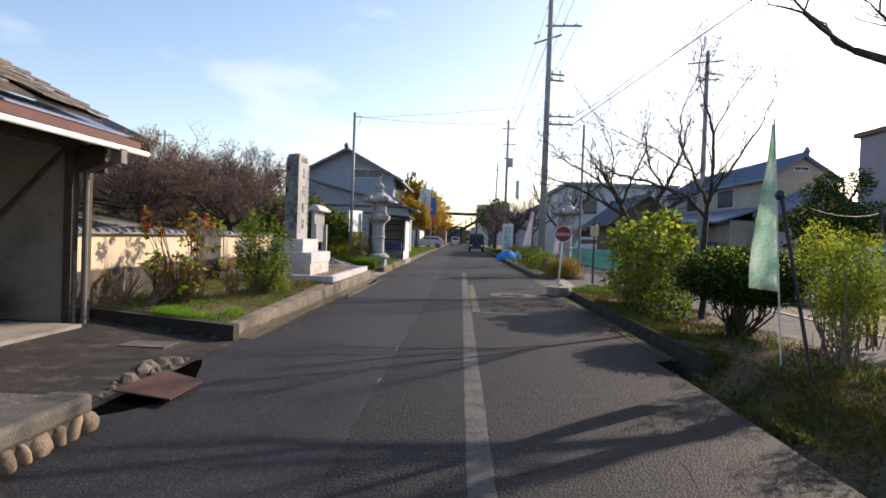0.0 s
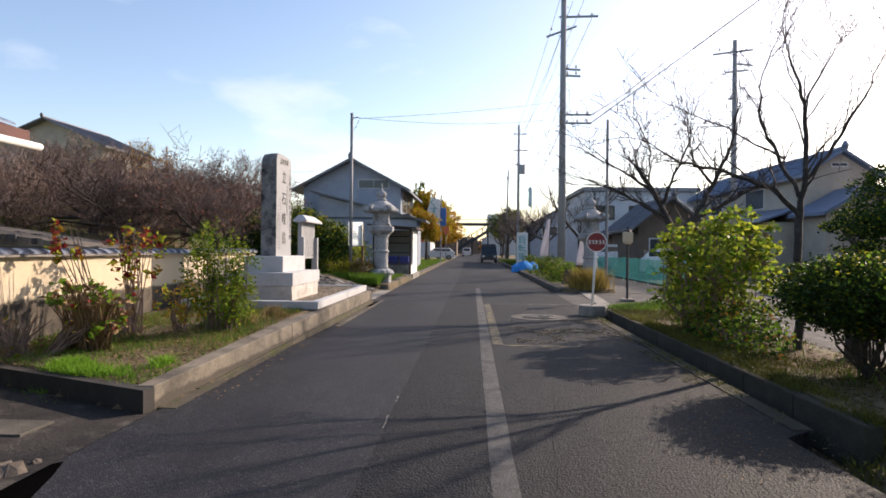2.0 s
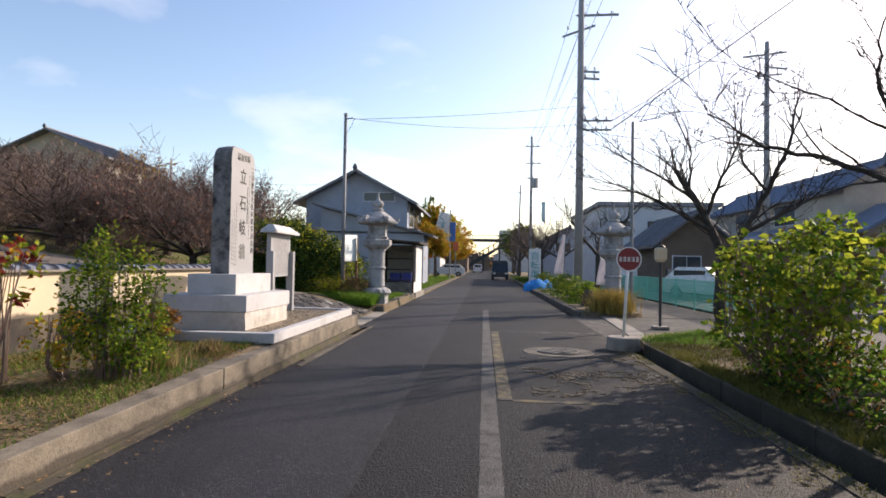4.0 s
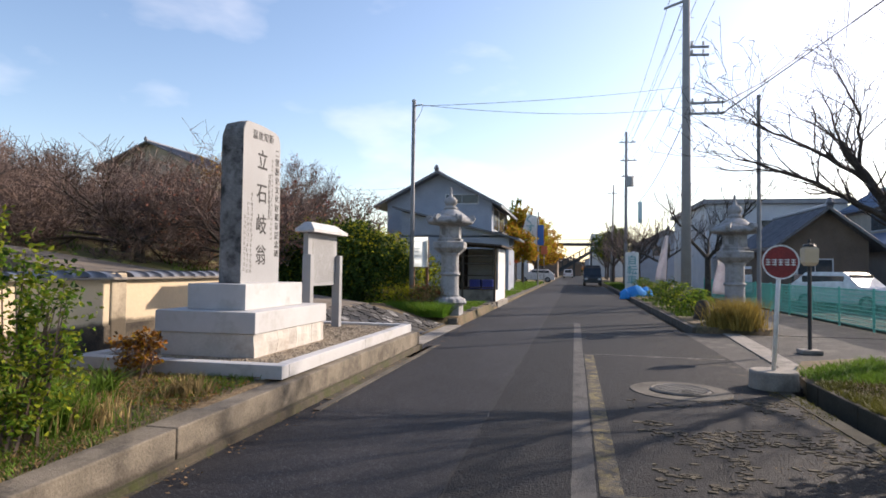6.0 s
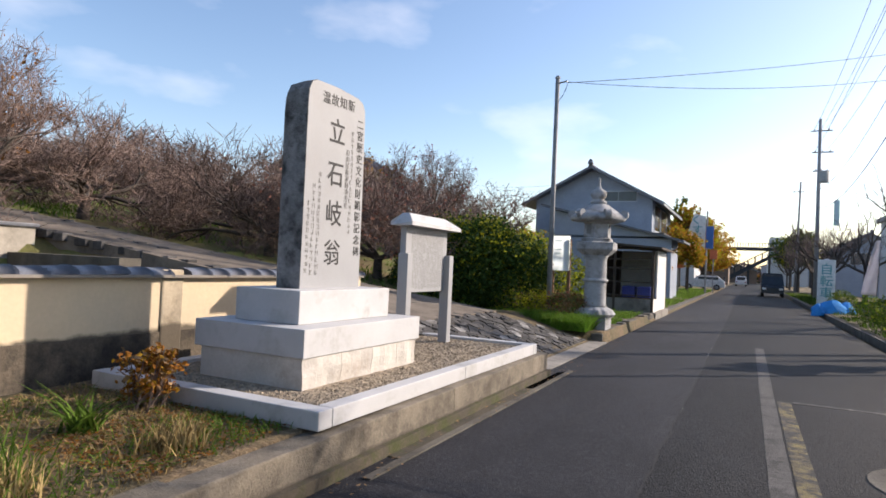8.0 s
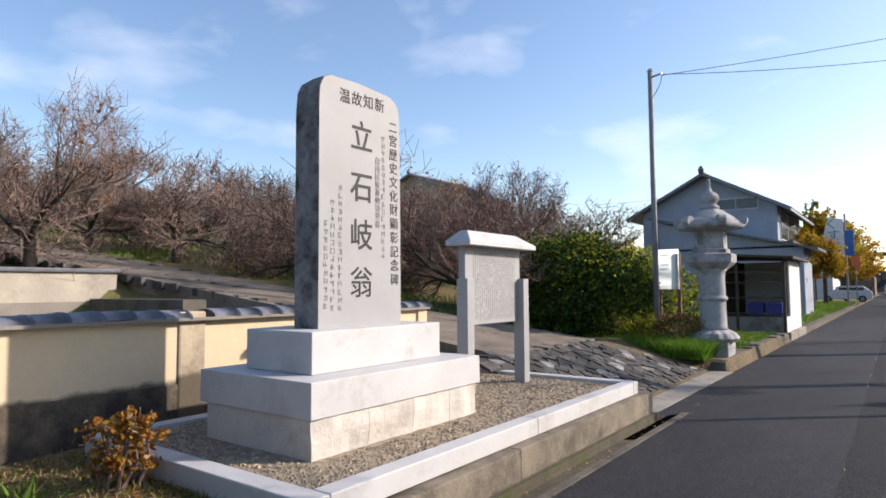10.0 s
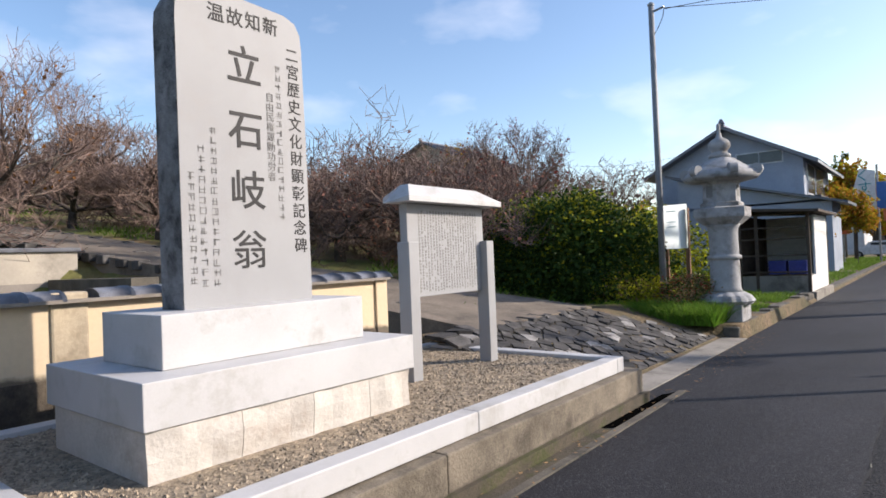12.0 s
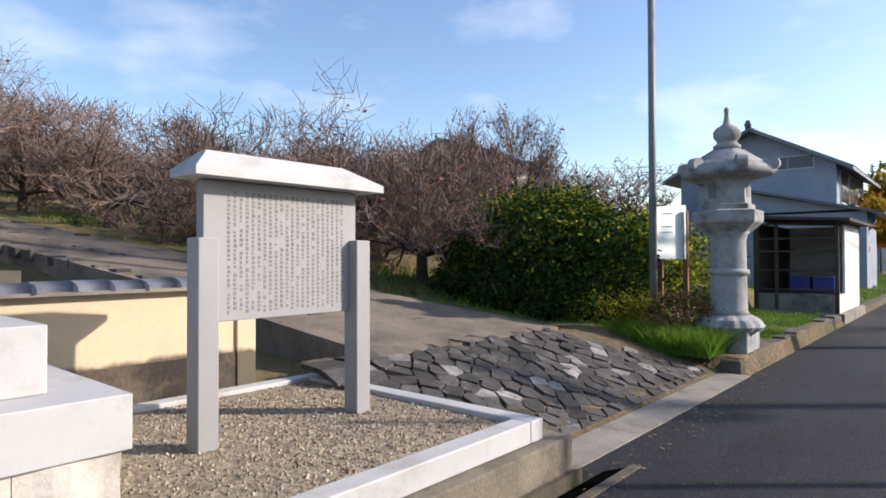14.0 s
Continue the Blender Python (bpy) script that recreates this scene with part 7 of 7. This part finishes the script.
leafy("rose_shrub", 66, (3.45, 12.2, 0.12), "large loose shrub with big yellow-green leaves above dry stems", [(0, 0, 1.2, 0.75, 1.05, 0.5), (0.1, 0.9, 1.0, 0.6, 0.7, 0.55), (0, -0.9, 1.0, 0.6, 0.65, 0.5), (-0.1, 0.2, 0.5, 0.6, 1.3, 0.35), (0.25, -0.2, 1.7, 0.45, 0.6, 0.25), (-0.35, 0.5, 1.5, 0.35, 0.35, 0.3), (0.5, -0.6, 1.4, 0.35, 0.35, 0.3)], 5400, 0.10, [LEAF_LIME, LEAF_DRY, LEAF_GREEN], [7, 1, 4], stems=90, stem_h=0.9, fill=0.15, shade=0, fan=0.4)
leafy("rose_blooms", 67, (3.45, 12.2, 0.12), "few pink roses on the large shrub", [(-0.3, 0.9, 1.35, 0.2, 0.2, 0.2)], 30, 0.07, [PETAL], [1], stems=2, category="flowers")
leafy("low_plants", 68, (3.15, 10.6, 0.12), "low tangle of green and orange-tinged leaves by the kerb", [(0, 0, 0.25, 0.4, 1.4, 0.22), (0.5, 0.8, 0.35, 0.4, 0.8, 0.3)], 3000, 0.06, [LEAF_GREEN, LEAF_DARK, LEAF_ORANGE], [4, 4, 1], stems=14, stem_h=0.3)
leafy("tall_shrub", 69, (-3.6, 10.4, 0.27), "upright leafy shrub of fine yellow-green leaves", [(0, 0, 0.95, 0.26, 0.24, 0.5), (-0.22, -0.15, 0.7, 0.24, 0.24, 0.5), (0.3, 0.1, 0.75, 0.2, 0.22, 0.5), (-0.3, 0.15, 1.15, 0.18, 0.18, 0.3), (0.1, 0.0, 0.4, 0.36, 0.34, 0.3)], 4200, 0.046, [LEAF_LIME, LEAF_DARK, LEAF_GREEN], [5, 2, 5], stems=26, stem_h=0.7, fill=0.3)
leafy("hydrangea", 71, (-4.5, 9.0, 0.2), "dried hydrangea of pale stems topped by fading green and red leaves", [(0, 0, 0.62, 0.5, 0.4, 0.2), (-0.35, 0.2, 0.5, 0.3, 0.3, 0.25), (0.3, -0.1, 0.45, 0.3, 0.3, 0.25)], 420, 0.10, [LEAF_GREEN, LEAF_DRY, LEAF_RED], [4, 4, 0.7], stems=130, stem_h=0.45, fill=0.4, stem_m=LEAF_DRY)
leafy("dry_shrub", 72, (-5.0, 8.6, 0.2), "leafless low brown shrub against the wall foot", [(0, 0, 0.3, 0.45, 0.3, 0.25), (0.5, 0.4, 0.25, 0.3, 0.3, 0.2)], 160, 0.06, [LEAF_DRY, LEAF_HEDGE], [3, 1], stems=60, stem_h=0.3)
leafy("red_shrub", 73, (-4.6, 10.1, 0.22), "thin shrub with scattered crimson and yellow leaves", [(0, 0, 1.0, 0.4, 0.35, 0.35), (-0.2, 0.3, 1.2, 0.3, 0.3, 0.3), (-0.5, -0.6, 1.15, 0.25, 0.25, 0.3)], 420, 0.09, [LEAF_RED, LEAF_LIME, LEAF_YELLOW], [4, 4, 2], stems=30, stem_h=0.9, fill=0.3)
leafy("orange_shrub", 74, (-4.35, 12.5, 0.3), "small shrub of orange-brown autumn leaves at the platform edge", [(0, 0, 0.25, 0.28, 0.22, 0.2), (0.1, 0.05, 0.38, 0.16, 0.14, 0.14)], 850, 0.05, [LEAF_ORANGE, LEAF_YELLOW, LEAF_DRY], [5, 2, 2], stems=24, stem_h=0.3, fill=0.3)
leafy("yellow_shrub", 75, (-4.1, 10.3, 0.25), "low shrub with yellow and orange leaves beside the tall shrub", [(0, 0, 0.4, 0.3, 0.25, 0.3)], 300, 0.06, [LEAF_YELLOW, LEAF_LIME], [3, 2], stems=14, stem_h=0.3)
tuft("grass_tuft", -3.5, 11.0, 0.29, 260, 0.17, 0.26, GRASS_DRY, "long straw-coloured grass tuft by the kerb", 1)
tuft("grass_tuft", -3.7, 10.9, 0.28, 700, 0.30, 0.32, GRASS, "long green grass tuft by the tall shrub", 2)
tuft("lily_plant", -4.15, 11.9, 0.3, 60, 0.22, 0.10, GRASS, "small dark strap-leaved lily plant", 3, 0.9, 0.012, "plant")
tuft("grass_tuft", 3.6, 22.8, 0.1, 1600, 0.62, 0.55, GRASS_GOLD, "golden ornamental grass clump by the stone lantern", 4, 0.35, 0.012)
tuft("grass_tuft", -3.4, 12.0, 0.3, 200, 0.16, 0.2, GRASS_DRY, "short dry grass tuft", 6)
stump = thing("tree_stump", (3.4, 24.0, 0.1), "dark gnarled tree stump beside the lantern", "stump")
part("stump_body", lathe(3.35, 25.2, [(0.26, 0.0), (0.2, 0.25), (0.17, 0.5), (0.12, 0.62), (0.05, 0.66)], 14, wob=lambda a: 1 + 0.25 * math.sin(a * 3)), BARK, stump, smooth=True)
st2 = thing("tree_stump", (4.3, 7.2, 0.1), "sawn grey stump on the verge", "stump")
part("stump_body", lathe(4.3, 9.9, [(0.14, 0.0), (0.12, 0.3), (0.11, 0.42)], 12), BARK, st2)
for k, (x, y, s) in enumerate(((3.6, 27.5, 0.8), (3.5, 29.8, 0.9), (3.7, 33.5, 1.0), (3.6, 36.5, 0.9), (3.7, 44, 1.0), (-5.0, 36, 0.5), (3.8, 50, 1.0))):
    leafy("verge_shrub", 200 + k, (x, y, 0.1), "loose green shrub on the far verge", [(0, 0, 0.45 * s, 0.6 * s, 0.9 * s, 0.5 * s), (0.2, 0.5, 0.6 * s, 0.5 * s, 0.5 * s, 0.4 * s)], 1500, 0.08, [LEAF_GREEN, LEAF_DARK, LEAF_LIME], [4, 4, 2], stems=10, stem_h=0.4, group="verge shrubs")
for k, (x, y) in enumerate(((4.05, 6.9), (3.88, 6.5), (4.05, 5.4), (4.6, 7.8), (4.9, 6.6), (5.4, 8.3), (4.5, 4.6), (5.3, 5.4))):
    leafy("golden_shrub", 230 + k, (x, y, 0.1), "loose yellow-green feathery shrub behind the verge", [(0, 0, 1.0, 0.42, 0.42, 0.5), (0.1, 0.1, 0.65, 0.34, 0.34, 0.42), (-0.15, 0.2, 1.25, 0.25, 0.25, 0.35)], 3000, 0.038, [LEAF_LIME, LEAF_GREEN, LEAF_HEDGE], [4, 3, 2], stems=11, stem_h=0.7, fill=0.2, group="feathery shrubs")


def leafy_tree(seed, loc, label, h, r, n, size, mats, weights, conic=False):
    blobs = []
    rg = random.Random(seed)
    for k in range(9):
        u = rg.random()
        z = h * (0.4 + 0.55 * u)
        rad = r * (1.15 - u) if conic else r * math.sin(math.pi * (0.25 + 0.65 * u))
        a = rg.uniform(0, 6.28)
        blobs.append((rad * 0.5 * math.cos(a), rad * 0.5 * math.sin(a), z, max(rad * 0.6, 0.3), max(rad * 0.6, 0.3), h * 0.14))
    t = leafy("leafy_tree", seed, loc, label, blobs, n, size, mats, weights, "tree", 0, 1, 0.3)
    segs = [((0, 0, -0.2), (0, 0, h * 0.5), 0.16, 0.12), ((0, 0, h * 0.5), (0, 0, h * 0.9), 0.12, 0.03)]
    for b in blobs:
        segs.append(((0, 0, b[2] * 0.7), (b[0], b[1], b[2]), 0.07, 0.03))
    v, f = tubes(segs, 6)
    raw("trunk", v, f, BARK, t)
    return t


MIX = [LEAF_YELLOW, LEAF_ORANGE, LEAF_HEDGE]
leafy_tree(301, (-5.2, 57.5, 0), "roadside tree in yellow and orange autumn leaf", 5.4, 2.0, 9000, 0.2, MIX, [4, 2, 3])
leafy_tree(302, (-5.2, 68, 0), "roadside tree in yellow autumn leaf behind the shop sign", 7.2, 3.0, 10000, 0.24, MIX, [4, 2, 3])
leafy_tree(303, (-4.4, 78, 0), "roadside tree in yellow autumn leaf", 7.0, 3.2, 9000, 0.26, MIX, [4, 3, 2])
leafy_tree(304, (-7.2, 82, 0), "dark pine rising behind the yellow trees", 9.8, 3.0, 8000, 0.3, [LEAF_DARK, LEAF_HEDGE], [5, 2], True)
leafy_tree(305, (-4.6, 94, 0), "roadside tree in orange autumn leaf", 5.8, 2.4, 6000, 0.3, MIX, [3, 4, 1])
leafy_tree(306, (-5.0, 47.5, 0), "small yellowing tree before the blue-grey house", 3.6, 1.4, 1800, 0.16, MIX, [3, 2, 4])
leafy_tree(307, (6.2, 112, 0), "dark pine beyond the distant poles", 8.5, 4.0, 9000, 0.36, [LEAF_DARK, LEAF_HEDGE], [5, 2])
leafy_tree(308, (16.9, 28, 0), "dense dark evergreen garden tree", 5.0, 2.0, 12000, 0.13, [LEAF_DARK, LEAF_DARK, LEAF_HEDGE], [4, 4, 1])
leafy_tree(309, (14.6, 27.0, 0), "dense dark evergreen shrub by the house", 3.0, 1.6, 3500, 0.12, [LEAF_DARK, LEAF_HEDGE], [5, 1])
leafy_tree(310, (-8.8, 33.5, 0.3), "small tree with sparse yellow-green leaves", 3.3, 1.5, 1600, 0.10, [LEAF_LIME, LEAF_HEDGE, LEAF_YELLOW], [2, 3, 2])

# far woods
q = np.random.RandomState(6)
for m, n, hgt in ((TWIG, 5000, 7.0), (LEAF_DARK, 2500, 5.0), (LEAF_ORANGE, 700, 5.0)):
    v, f = leaves([(a, b, hgt * c ** 0.8 * (0.7 + 0.4 * noise.noise((a * 0.12, 0, hgt)))) for a, b, c in zip(q.uniform(-60, 50, n), q.uniform(186, 205, n), q.uniform(0, 1, n))], 1.3, q)
    raw("far_woods", v, f, m, label="mixed dull trees beyond the road end", kind="stuff")
fv, ff = [], []
q = np.random.RandomState(5)
for k in range(26000):
    side = q.rand() < 0.6
    x = q.uniform(-140, -28) if side else q.uniform(20, 110)
    y = q.uniform(80, 130) if side else q.uniform(85, 120)
    top = (8 + 5 * noise.noise((x * 0.06, y * 0.05, 1))) if side else 5 + 2 * noise.noise((x * 0.1, y * 0.1, 2))
    fv.append((x, y, q.uniform(0, 1) ** 0.7 * top))
v, f = leaves(fv, 0.9, q)
raw("far_woods", v, f, TWIG, label="brown leafless woods on the rise", kind="stuff")
v, f = leaves([(x * 1.05, y + 6, z * 0.8) for x, y, z in fv[::3]], 0.9, q)
raw("far_woods", v, f, LEAF_HEDGE, label="dull green woods on the rise", kind="stuff")
